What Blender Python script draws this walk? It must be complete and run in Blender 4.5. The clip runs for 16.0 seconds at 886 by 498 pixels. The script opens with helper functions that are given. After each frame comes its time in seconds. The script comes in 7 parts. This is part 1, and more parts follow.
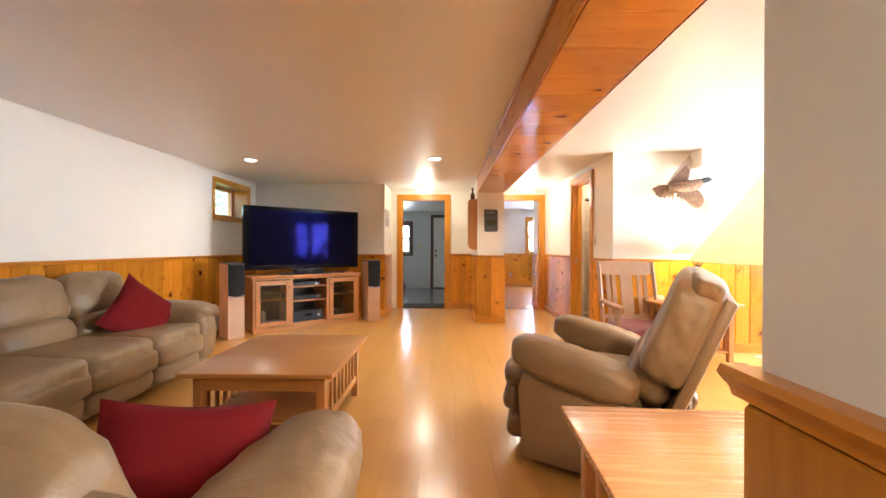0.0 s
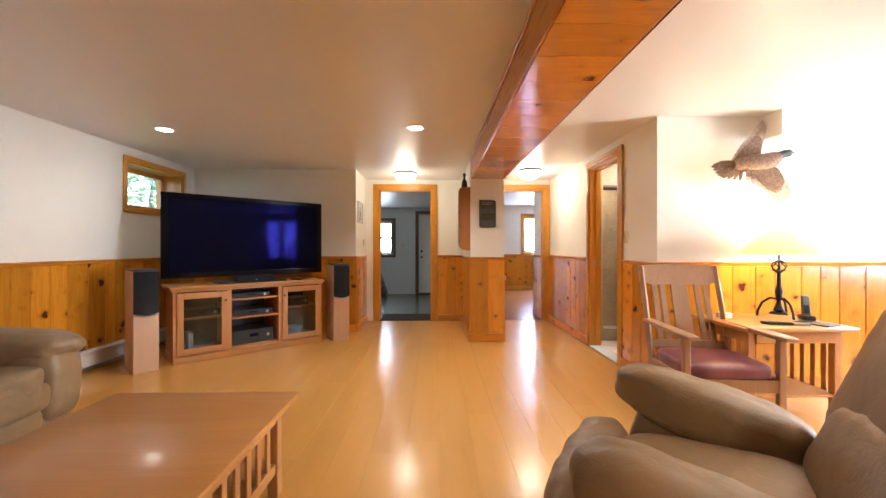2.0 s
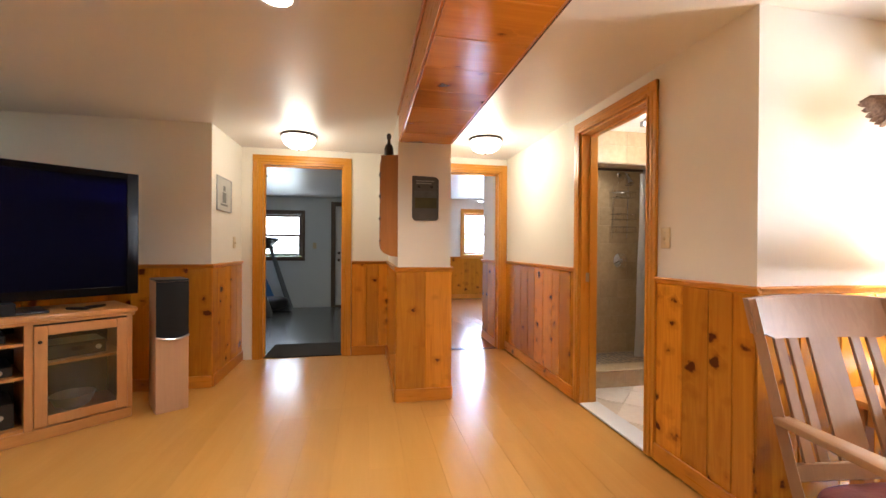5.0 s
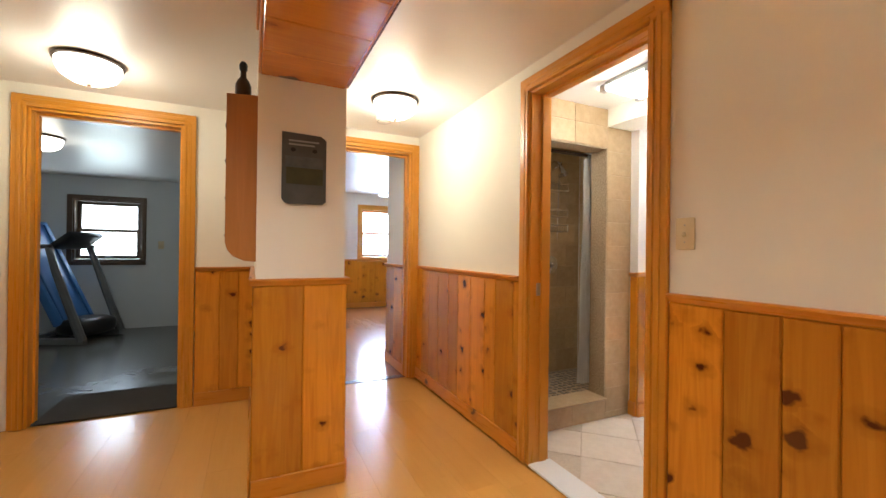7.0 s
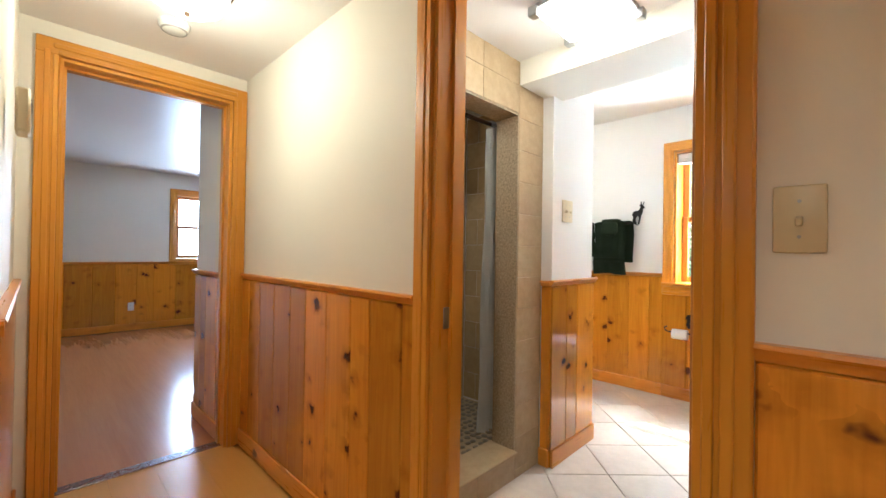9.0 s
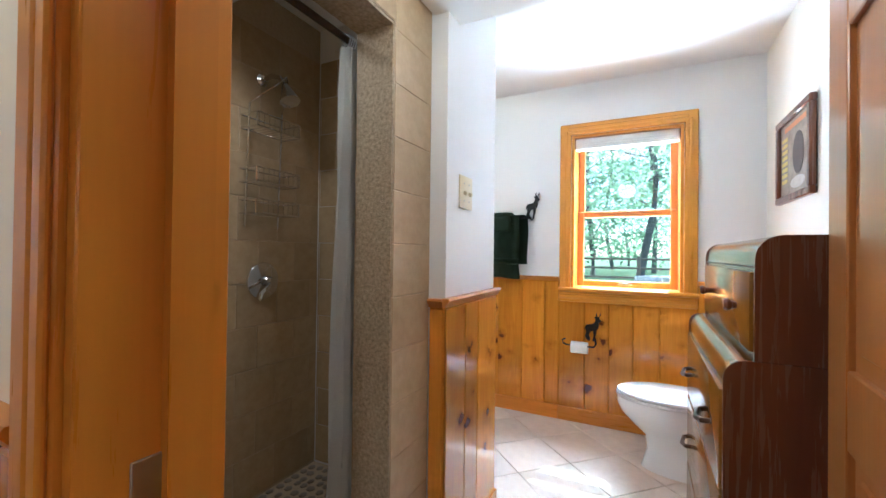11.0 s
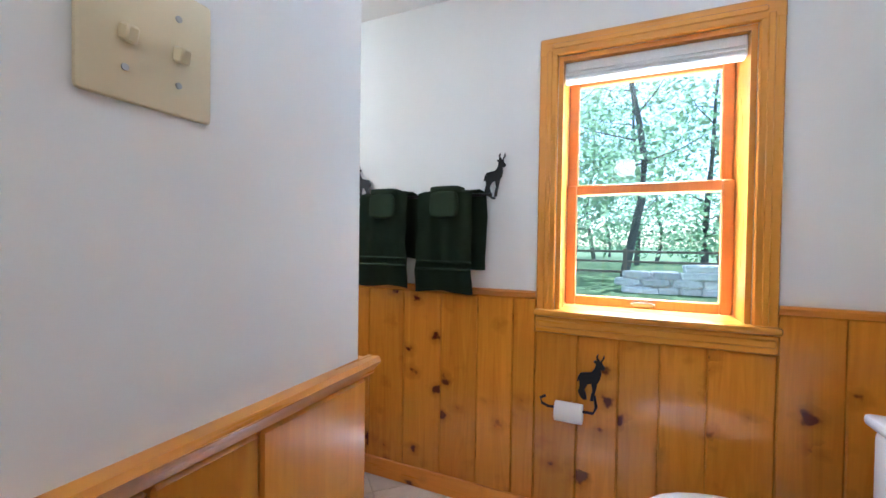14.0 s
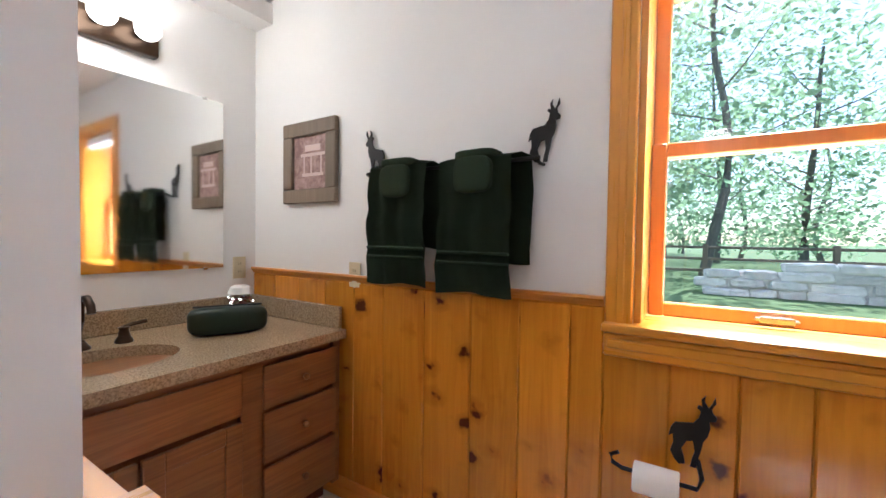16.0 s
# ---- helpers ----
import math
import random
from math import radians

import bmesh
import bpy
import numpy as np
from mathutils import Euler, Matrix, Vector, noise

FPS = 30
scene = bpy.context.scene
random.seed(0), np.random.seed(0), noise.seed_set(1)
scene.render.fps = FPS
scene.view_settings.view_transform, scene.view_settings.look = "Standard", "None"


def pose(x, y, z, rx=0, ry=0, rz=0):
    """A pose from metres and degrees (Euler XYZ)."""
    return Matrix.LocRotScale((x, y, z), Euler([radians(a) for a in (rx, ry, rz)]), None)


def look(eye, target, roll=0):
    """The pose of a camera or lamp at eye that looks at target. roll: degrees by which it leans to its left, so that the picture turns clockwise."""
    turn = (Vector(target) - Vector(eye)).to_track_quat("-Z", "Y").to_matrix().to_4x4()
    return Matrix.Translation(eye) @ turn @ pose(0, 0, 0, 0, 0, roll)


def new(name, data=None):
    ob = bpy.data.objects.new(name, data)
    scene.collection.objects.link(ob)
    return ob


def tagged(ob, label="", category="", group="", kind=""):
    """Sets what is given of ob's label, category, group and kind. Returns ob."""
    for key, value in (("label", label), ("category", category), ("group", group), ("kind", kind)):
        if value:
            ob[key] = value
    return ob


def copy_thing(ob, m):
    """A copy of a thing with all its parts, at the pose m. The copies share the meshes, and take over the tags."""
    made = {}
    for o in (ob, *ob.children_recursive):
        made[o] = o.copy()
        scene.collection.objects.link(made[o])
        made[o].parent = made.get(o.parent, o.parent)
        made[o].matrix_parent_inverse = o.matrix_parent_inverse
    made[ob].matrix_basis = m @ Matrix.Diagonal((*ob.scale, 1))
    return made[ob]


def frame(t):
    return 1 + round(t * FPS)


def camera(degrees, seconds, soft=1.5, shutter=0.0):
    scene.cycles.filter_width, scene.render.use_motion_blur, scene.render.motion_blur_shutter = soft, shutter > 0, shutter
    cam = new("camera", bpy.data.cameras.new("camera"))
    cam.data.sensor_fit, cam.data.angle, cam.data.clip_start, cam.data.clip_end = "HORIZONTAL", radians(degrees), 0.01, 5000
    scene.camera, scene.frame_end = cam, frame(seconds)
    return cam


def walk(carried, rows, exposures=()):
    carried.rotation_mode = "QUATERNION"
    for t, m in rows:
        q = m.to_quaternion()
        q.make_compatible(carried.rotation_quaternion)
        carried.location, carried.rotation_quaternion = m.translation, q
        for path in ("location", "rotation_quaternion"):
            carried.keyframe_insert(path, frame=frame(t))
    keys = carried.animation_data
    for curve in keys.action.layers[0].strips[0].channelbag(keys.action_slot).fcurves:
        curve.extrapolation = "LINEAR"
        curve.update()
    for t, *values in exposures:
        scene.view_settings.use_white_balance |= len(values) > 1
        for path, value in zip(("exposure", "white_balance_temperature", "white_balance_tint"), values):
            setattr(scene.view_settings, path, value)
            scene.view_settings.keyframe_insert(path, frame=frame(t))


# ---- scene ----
cam = camera(95.6, 16.0)
PATH = [
    (0, (0.145, 0.172, 1.15), (0.126, 2.172, 1.142), 0.2),
    (0.5, (0.106, 0.476, 1.145), (0.091, 2.476, 1.136), 0.1),
    (1, (0.111, 0.772, 1.142), (0.098, 2.772, 1.13), 0.0),
    (1.5, (0.142, 1.088, 1.148), (0.154, 3.088, 1.138), -0.0),
    (2, (0.178, 1.409, 1.143), (0.217, 3.408, 1.138), 0.0),
    (2.5, (0.187, 1.74, 1.172), (0.277, 3.738, 1.167), 0.1),
    (3, (0.259, 2.073, 1.165), (0.388, 4.069, 1.159), 0.0),
    (3.5, (0.317, 2.374, 1.184), (0.488, 4.366, 1.173), -0.0),
    (6, (0.45, 3.784, 1.187), (1.035, 5.696, 1.187), 0.5),
    (6.5, (0.525, 4.032, 1.181), (1.24, 5.9, 1.185), 0.5),
    (7, (0.594, 4.255, 1.176), (1.452, 6.061, 1.182), 0.7),
    (7.5, (0.665, 4.513, 1.187), (1.681, 6.236, 1.192), 0.8),
    (8, (0.772, 4.741, 1.176), (1.936, 6.367, 1.182), 0.8),
    (8.5, (0.922, 4.951, 1.182), (2.223, 6.47, 1.193), 0.8),
    (9, (1.082, 5.129, 1.18), (2.509, 6.53, 1.196), 0.9),
    (9.5, (1.248, 5.298, 1.189), (2.796, 6.563, 1.208), 0.9),
    (10, (1.427, 5.429, 1.174), (3.081, 6.553, 1.199), 0.8),
    (12.5, (2.443, 5.784, 1.235), (4.291, 6.549, 1.22), 0.9),
    (13, (2.658, 5.805, 1.235), (4.505, 6.57, 1.212), 1.0),
    (13.5, (2.87, 5.82, 1.249), (4.708, 6.607, 1.22), 0.9),
    (14, (3.022, 5.836, 1.241), (4.846, 6.656, 1.208), 0.8),
    (14.5, (3.174, 5.833, 1.233), (4.964, 6.724, 1.193), 0.7),
    (15, (3.326, 5.846, 1.222), (5.081, 6.805, 1.18), 0.7),
    (15.5, (3.429, 5.9, 1.197), (5.151, 6.916, 1.158), 0.9),
    (16, (3.519, 5.951, 1.202), (5.208, 7.021, 1.146), 0.8),
]
EXPOSURES = [(0, 2.85, 5950, 10), (0.7, 2.5, 5950, 10), (1.5, 2.45, 5950, 10), (3.5, 2.35, 5900, 10), (6, 2.3, 5950, 8), (8, 2.15, 5950, 3), (9, 1.95, 5550, 1), (10, 1.8, 5100, 2), (12.5, 1.5, 4800, 3), (13.5, 1.35, 4850, 4), (15, 1.05, 5050, 5), (16, 1.05, 5450, 11)]
walk(cam, [(t, look(eye, target, roll)) for t, eye, target, roll in PATH], EXPOSURES)

# ---- world, sun, exposure ----
world = bpy.data.worlds.new("sky")
scene.world = world
world.use_nodes = True
_n = world.node_tree.nodes
_sky = _n.new("ShaderNodeTexSky")
_sky.sky_type = "NISHITA"
_sky.sun_disc = False
_sky.sun_elevation = radians(55)
_sky.sun_rotation = radians(96)
_n["Background"].inputs[1].default_value = 0.15
world.node_tree.links.new(_sky.outputs[0], _n["Background"].inputs[0])

sun = new("sun", bpy.data.lights.new("sun", "SUN"))
sun.data.energy, sun.data.angle, sun.data.color = 5.0, radians(0.6), (1.0, 0.95, 0.86)
sun.matrix_basis = look((20, -2, 28.7), (0, 0, 0))


def area_lamp(name, place, target, sx, sy, watts, colour):
    lamp = new(name, bpy.data.lights.new(name, "AREA"))
    lamp.data.shape, lamp.data.size, lamp.data.size_y = "RECTANGLE", sx, sy
    lamp.data.energy, lamp.data.color = watts, colour
    lamp.matrix_basis = look(place, target)
    return lamp


def bulb_lamp(name, place, watts, colour, radius=0.05):
    lamp = new(name, bpy.data.lights.new(name, "POINT"))
    lamp.data.energy, lamp.data.color, lamp.data.shadow_soft_size = watts, colour, radius
    lamp.location = place
    return lamp


def spot_lamp(name, place, watts, colour, angle, radius=0.05):
    lamp = new(name, bpy.data.lights.new(name, "SPOT"))
    lamp.data.energy, lamp.data.color, lamp.data.shadow_soft_size = watts, colour, radius
    lamp.data.spot_size, lamp.data.spot_blend = radians(angle), 0.6
    lamp.location = place
    return lamp


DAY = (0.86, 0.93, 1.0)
WARM = (1.0, 0.78, 0.50)
SOFT = (1.0, 0.90, 0.76)
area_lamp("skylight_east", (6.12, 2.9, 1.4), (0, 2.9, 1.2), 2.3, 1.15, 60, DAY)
# Three unseen lamps outside the bathroom window, added to brighten the room.
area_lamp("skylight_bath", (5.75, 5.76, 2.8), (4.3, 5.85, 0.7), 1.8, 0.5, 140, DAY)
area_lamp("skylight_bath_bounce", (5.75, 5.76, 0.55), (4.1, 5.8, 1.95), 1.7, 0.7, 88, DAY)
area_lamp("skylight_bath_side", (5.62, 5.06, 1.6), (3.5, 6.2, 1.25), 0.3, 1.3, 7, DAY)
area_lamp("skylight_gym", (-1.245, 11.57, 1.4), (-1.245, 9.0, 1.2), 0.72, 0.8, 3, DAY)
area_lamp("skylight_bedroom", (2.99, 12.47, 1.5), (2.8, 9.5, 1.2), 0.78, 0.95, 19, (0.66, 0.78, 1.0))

# ---- materials ----


def shader(name):
    m = bpy.data.materials.new(name)
    m.use_nodes = True
    return m, m.node_tree.nodes, m.node_tree.links, m.node_tree.nodes["Principled BSDF"]


def ramp(nodes, stops):
    r = nodes.new("ShaderNodeValToRGB")
    r.color_ramp.elements[0].position, r.color_ramp.elements[0].color = stops[0][0], (*stops[0][1], 1)
    r.color_ramp.elements[1].position, r.color_ramp.elements[1].color = stops[-1][0], (*stops[-1][1], 1)
    for p, c in stops[1:-1]:
        e = r.color_ramp.elements.new(p)
        e.color = (*c, 1)
    return r


def coords(nodes, links, scale, shift=True, source="Object"):
    """Object coordinates, moved by the object's own random number, then scaled."""
    tc = nodes.new("ShaderNodeTexCoord")
    out = tc.outputs[source]
    if shift:
        info = nodes.new("ShaderNodeObjectInfo")
        mul = nodes.new("ShaderNodeMath")
        mul.operation = "MULTIPLY"
        mul.inputs[1].default_value = 37.0
        links.new(info.outputs["Random"], mul.inputs[0])
        add = nodes.new("ShaderNodeVectorMath")
        links.new(out, add.inputs[0])
        links.new(mul.outputs[0], add.inputs[1])
        out = add.outputs[0]
    mp = nodes.new("ShaderNodeMapping")
    mp.inputs["Scale"].default_value = scale
    links.new(out, mp.inputs[0])
    return mp.outputs[0]


def noise_tex(nodes, links, vec, scale, detail=4, rough=0.55, distort=0.0):
    n = nodes.new("ShaderNodeTexNoise")
    n.inputs["Scale"].default_value, n.inputs["Detail"].default_value = scale, detail
    n.inputs["Roughness"].default_value, n.inputs["Distortion"].default_value = rough, distort
    links.new(vec, n.inputs["Vector"])
    return n.outputs["Fac"]


def mix_col(nodes, links, fac, a, b, blend="MIX"):
    m = nodes.new("ShaderNodeMix")
    m.data_type, m.blend_type = "RGBA", blend
    for sock, v in ((m.inputs[0], fac), (m.inputs[6], a), (m.inputs[7], b)):
        if isinstance(v, (int, float)):
            sock.default_value = v
        elif isinstance(v, tuple):
            sock.default_value = (*v, 1)
        else:
            links.new(v, sock)
    return m.outputs[2]


def bump(nodes, links, b, height, strength, distance=0.002):
    n = nodes.new("ShaderNodeBump")
    n.inputs["Strength"].default_value, n.inputs["Distance"].default_value = strength, distance
    links.new(height, n.inputs["Height"])
    links.new(n.outputs[0], b.inputs["Normal"])


def plain(name, colour, rough=0.5, metal=0.0, grain=0.06, scale=12.0, bumps=0.15, coat=0.0):
    """A painted, moulded or metal surface with a little unevenness."""
    m, n, l, b = shader(name)
    v = coords(n, l, (1, 1, 1))
    f1, f2 = noise_tex(n, l, v, scale), noise_tex(n, l, v, scale * 14, 3)
    dark = tuple(c * (1 - 2.2 * grain) for c in colour)
    lite = tuple(min(1, c * (1 + grain)) for c in colour)
    c1 = mix_col(n, l, f1, dark, lite)
    l.new(c1, b.inputs["Base Color"])
    r = n.new("ShaderNodeMapRange")
    r.inputs[3].default_value, r.inputs[4].default_value = max(0.02, rough - 0.08), min(1, rough + 0.08)
    l.new(f1, r.inputs[0])
    l.new(r.outputs[0], b.inputs["Roughness"])
    b.inputs["Metallic"].default_value = metal
    b.inputs["Coat Weight"].default_value = coat
    if bumps:
        bump(n, l, b, f2, bumps)
    return m


def wood(name, dark, light, axis="z", rough=0.3, knots=0.0, coat=0.0, ring=1.0, vary=0.25, knot_col=(0.10, 0.022, 0.005), shift=True):
    """Boards with grain along an axis, their own tone, and knots with darker rings."""
    m, n, l, b = shader(name)
    fine = {"x": (1.2, 26, 26), "y": (26, 1.2, 26), "z": (26, 26, 1.2)}[axis]
    broad = {"x": (0.5, 7, 7), "y": (7, 0.5, 7), "z": (7, 7, 0.5)}[axis]
    spots = {"x": (5.0, 7.5, 7.5), "y": (7.5, 5.0, 7.5), "z": (7.0, 7.0, 8.2)}[axis]
    v1, v2 = coords(n, l, fine, shift), coords(n, l, broad, shift)
    g1 = noise_tex(n, l, v1, 3.0, 5, 0.6, 0.3)
    g2 = noise_tex(n, l, v2, 1.6, 3, 0.5, 1.2 * ring)
    wave = n.new("ShaderNodeMath")
    wave.operation = "MULTIPLY"
    wave.inputs[1].default_value = 34.0
    l.new(g2, wave.inputs[0])
    sn = n.new("ShaderNodeMath")
    sn.operation = "SINE"
    l.new(wave.outputs[0], sn.inputs[0])
    rm = n.new("ShaderNodeMapRange")
    rm.inputs[1].default_value, rm.inputs[2].default_value = -1, 1
    l.new(sn.outputs[0], rm.inputs[0])
    base = mix_col(n, l, g2, dark, light)
    lines = mix_col(n, l, rm.outputs[0], tuple(0.5 * (a + c) for a, c in zip(dark, light)), light)
    c = mix_col(n, l, 0.32 * ring, base, lines)
    tone = ramp(n, [(0.25, dark), (0.75, light)])
    l.new(g1, tone.inputs[0])
    c = mix_col(n, l, 0.22, c, tone.outputs[0])
    info = n.new("ShaderNodeObjectInfo")
    own = n.new("ShaderNodeMapRange")
    own.inputs[3].default_value, own.inputs[4].default_value = 1 - vary, 1 + vary * 0.5
    l.new(info.outputs["Random"], own.inputs[0])
    comb = n.new("ShaderNodeCombineColor")
    for i in range(3):
        l.new(own.outputs[0], comb.inputs[i])
    c = mix_col(n, l, 1.0, c, comb.outputs[0], "MULTIPLY")
    if knots:
        v3 = coords(n, l, spots, shift)
        wob = n.new("ShaderNodeTexNoise")
        wob.inputs["Scale"].default_value = 2.6
        l.new(v3, wob.inputs["Vector"])
        off = n.new("ShaderNodeVectorMath")
        off.operation = "SCALE"
        off.inputs["Scale"].default_value = 0.5
        l.new(wob.outputs["Color"], off.inputs[0])
        ad = n.new("ShaderNodeVectorMath")
        l.new(v3, ad.inputs[0])
        l.new(off.outputs[0], ad.inputs[1])
        vo = n.new("ShaderNodeTexVoronoi")
        vo.inputs["Scale"].default_value = 1.0
        vo.inputs["Randomness"].default_value = 1.0
        l.new(ad.outputs[0], vo.inputs["Vector"])
        pick = n.new("ShaderNodeSeparateColor")
        l.new(vo.outputs["Color"], pick.inputs[0])
        size = n.new("ShaderNodeMapRange")
        size.inputs[1].default_value, size.inputs[2].default_value = 1 - knots, 1.0
        size.inputs[3].default_value, size.inputs[4].default_value = 0.0, 0.27
        l.new(pick.outputs[0], size.inputs[0])
        sub = n.new("ShaderNodeMath")
        sub.operation = "SUBTRACT"
        l.new(size.outputs[0], sub.inputs[0])
        l.new(vo.outputs["Distance"], sub.inputs[1])
        k = n.new("ShaderNodeMapRange")
        k.inputs[1].default_value, k.inputs[2].default_value = -0.03, 0.05
        l.new(sub.outputs[0], k.inputs[0])
        halo = n.new("ShaderNodeMapRange")
        halo.inputs[1].default_value, halo.inputs[2].default_value = -0.26, 0.0
        halo.inputs[4].default_value = 0.42
        l.new(sub.outputs[0], halo.inputs[0])
        c = mix_col(n, l, halo.outputs[0], c, tuple(0.62 * d for d in dark))
        c = mix_col(n, l, k.outputs[0], c, knot_col)
    l.new(c, b.inputs["Base Color"])
    r = n.new("ShaderNodeMapRange")
    r.inputs[3].default_value, r.inputs[4].default_value = rough - 0.07, rough + 0.1
    l.new(g1, r.inputs[0])
    l.new(r.outputs[0], b.inputs["Roughness"])
    b.inputs["Coat Weight"].default_value = coat
    b.inputs["Coat Roughness"].default_value = 0.12
    bump(n, l, b, g1, 0.12, 0.0015)
    return m


def leather(name, colour, rough=0.42):
    m, n, l, b = shader(name)
    v = coords(n, l, (1, 1, 1))
    f = noise_tex(n, l, v, 3.0, 4, 0.6, 0.6)
    crease = noise_tex(n, l, v, 11.0, 4, 0.6, 0.35)
    vo = n.new("ShaderNodeTexVoronoi")
    vo.inputs["Scale"].default_value = 240
    l.new(v, vo.inputs["Vector"])
    c = mix_col(n, l, f, tuple(0.72 * q for q in colour), tuple(min(1, 1.2 * q) for q in colour))
    l.new(c, b.inputs["Base Color"])
    b.inputs["Roughness"].default_value = rough
    add = n.new("ShaderNodeMath")
    add.operation = "MULTIPLY_ADD"
    add.inputs[1].default_value = 0.06
    l.new(vo.outputs["Distance"], add.inputs[0])
    l.new(crease, add.inputs[2])
    bump(n, l, b, add.outputs[0], 0.55, 0.01)
    return m


def cloth(name, colour, rough=0.9, scale=260.0, folds=0.5):
    m, n, l, b = shader(name)
    v = coords(n, l, (1, 1, 1))
    f = noise_tex(n, l, v, 5.0, 4)
    g = noise_tex(n, l, v, scale, 2)
    c = mix_col(n, l, f, tuple(0.7 * q for q in colour), tuple(min(1, 1.25 * q) for q in colour))
    c = mix_col(n, l, 0.3, c, mix_col(n, l, g, tuple(0.5 * q for q in colour), tuple(min(1, 1.5 * q) for q in colour)))
    l.new(c, b.inputs["Base Color"])
    b.inputs["Roughness"].default_value = rough
    b.inputs["Specular IOR Level"].default_value = 0.2
    bump(n, l, b, g, folds, 0.002)
    return m


def stone(name, dark, light, scale=30.0, rough=0.4, speck=0.5, bumps=0.2, vary=0.1):
    m, n, l, b = shader(name)
    v = coords(n, l, (1, 1, 1))
    f = noise_tex(n, l, v, scale * 0.1, 5, 0.6, 0.8)
    g = noise_tex(n, l, v, scale, 4, 0.65)
    c = mix_col(n, l, f, dark, light)
    r = ramp(n, [(0.35, dark), (0.65, light)])
    l.new(g, r.inputs[0])
    c = mix_col(n, l, speck, c, r.outputs[0])
    info = n.new("ShaderNodeObjectInfo")
    own = n.new("ShaderNodeMapRange")
    own.inputs[3].default_value, own.inputs[4].default_value = 1 - vary, 1 + vary
    l.new(info.outputs["Random"], own.inputs[0])
    comb = n.new("ShaderNodeCombineColor")
    for i in range(3):
        l.new(own.outputs[0], comb.inputs[i])
    c = mix_col(n, l, 1.0, c, comb.outputs[0], "MULTIPLY")
    l.new(c, b.inputs["Base Color"])
    b.inputs["Roughness"].default_value = rough
    bump(n, l, b, g, bumps, 0.003)
    return m


def glow(name, colour, strength):
    m, n, l, b = shader(name)
    b.inputs["Base Color"].default_value = (*colour, 1)
    b.inputs["Emission Color"].default_value = (*colour, 1)
    b.inputs["Emission Strength"].default_value = strength
    b.inputs["Roughness"].default_value = 0.3
    return m


def clear_glass(name, tint=(1, 1, 1), rough=0.0):
    m, n, l, b = shader(name)
    b.inputs["Base Color"].default_value = (*tint, 1)
    b.inputs["Transmission Weight"].default_value = 1.0
    b.inputs["Roughness"].default_value = rough
    b.inputs["IOR"].default_value = 1.45
    return m


M_BATHWALL = plain("white_bathroom_paint", (0.80, 0.785, 0.76), 0.6, grain=0.02, scale=2.5, bumps=0.25)
M_WALL = plain("cream_wall_paint", (0.82, 0.785, 0.695), 0.6, grain=0.02, scale=2.5, bumps=0.25)
M_CEIL = plain("white_ceiling_paint", (0.80, 0.77, 0.74), 0.38, grain=0.02, scale=2.0, bumps=0.12)
M_PINE = wood("knotty_pine", (0.41, 0.112, 0.005), (0.80, 0.345, 0.025), "z", 0.18, 0.74, 0.4, vary=0.28)
M_PINE_Y = wood("knotty_pine_rail_y", (0.48, 0.15, 0.009), (0.78, 0.32, 0.026), "y", 0.28, 0.12, 0.12, ring=0.6)
M_PINE_X = wood("knotty_pine_rail_x", (0.48, 0.15, 0.009), (0.78, 0.32, 0.026), "x", 0.28, 0.12, 0.12, ring=0.6)
M_BEAM = wood("beam_pine", (0.56, 0.17, 0.012), (0.84, 0.34, 0.03), "x", 0.15, 0.4, 0.6)
M_TRIM = wood("trim_pine", (0.53, 0.195, 0.012), (0.74, 0.345, 0.032), "z", 0.28, 0.0, 0.15, ring=0.4, vary=0.08)
M_TRIM_X = wood("trim_pine_x", (0.53, 0.195, 0.012), (0.74, 0.345, 0.032), "x", 0.28, 0.0, 0.15, ring=0.4, vary=0.08)
M_TRIM_Y = wood("trim_pine_y", (0.53, 0.195, 0.012), (0.74, 0.345, 0.032), "y", 0.28, 0.0, 0.15, ring=0.4, vary=0.08)
M_SASH = wood("sash_wood", (0.45, 0.15, 0.03), (0.68, 0.28, 0.07), "z", 0.3, 0.0, 0.2, vary=0.06)
M_PLANK = wood("maple_laminate", (0.56, 0.275, 0.062), (0.66, 0.35, 0.09), "y", 0.2, 0.0, 0.15, ring=0.3, vary=0.05)
M_BEDFLOOR = wood("bedroom_laminate", (0.36, 0.13, 0.05), (0.52, 0.22, 0.09), "y", 0.2, 0.0, 0.3, ring=0.4, vary=0.08)
M_OAK = wood("golden_oak", (0.40, 0.165, 0.036), (0.58, 0.275, 0.075), "x", 0.33, 0.0, 0.15, vary=0.06)
M_OAK_Z = wood("golden_oak_upright", (0.40, 0.155, 0.038), (0.57, 0.27, 0.085), "z", 0.33, 0.0, 0.15, vary=0.06)
M_CHERRY = wood("cherry_table", (0.50, 0.22, 0.09), (0.68, 0.36, 0.17), "x", 0.25, 0.0, 0.2, ring=0.35, vary=0.05)
M_MISSION = wood("rocker_oak", (0.24, 0.115, 0.05), (0.41, 0.23, 0.115), "z", 0.35, 0.0, 0.1, vary=0.08)
M_VANITY = wood("vanity_oak", (0.11, 0.036, 0.010), (0.36, 0.155, 0.052), "x", 0.35, 0.0, 0.1, ring=1.6, vary=0.12)
M_DRESS = plain("dresser_walnut", (0.25, 0.105, 0.012), 0.17, grain=0.14, scale=5.0, bumps=0.03, coat=0.0)
M_DRESS.node_tree.nodes["Principled BSDF"].inputs["Specular IOR Level"].default_value = 0.5
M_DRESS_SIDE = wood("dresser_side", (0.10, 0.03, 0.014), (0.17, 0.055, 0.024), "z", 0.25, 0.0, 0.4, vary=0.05)
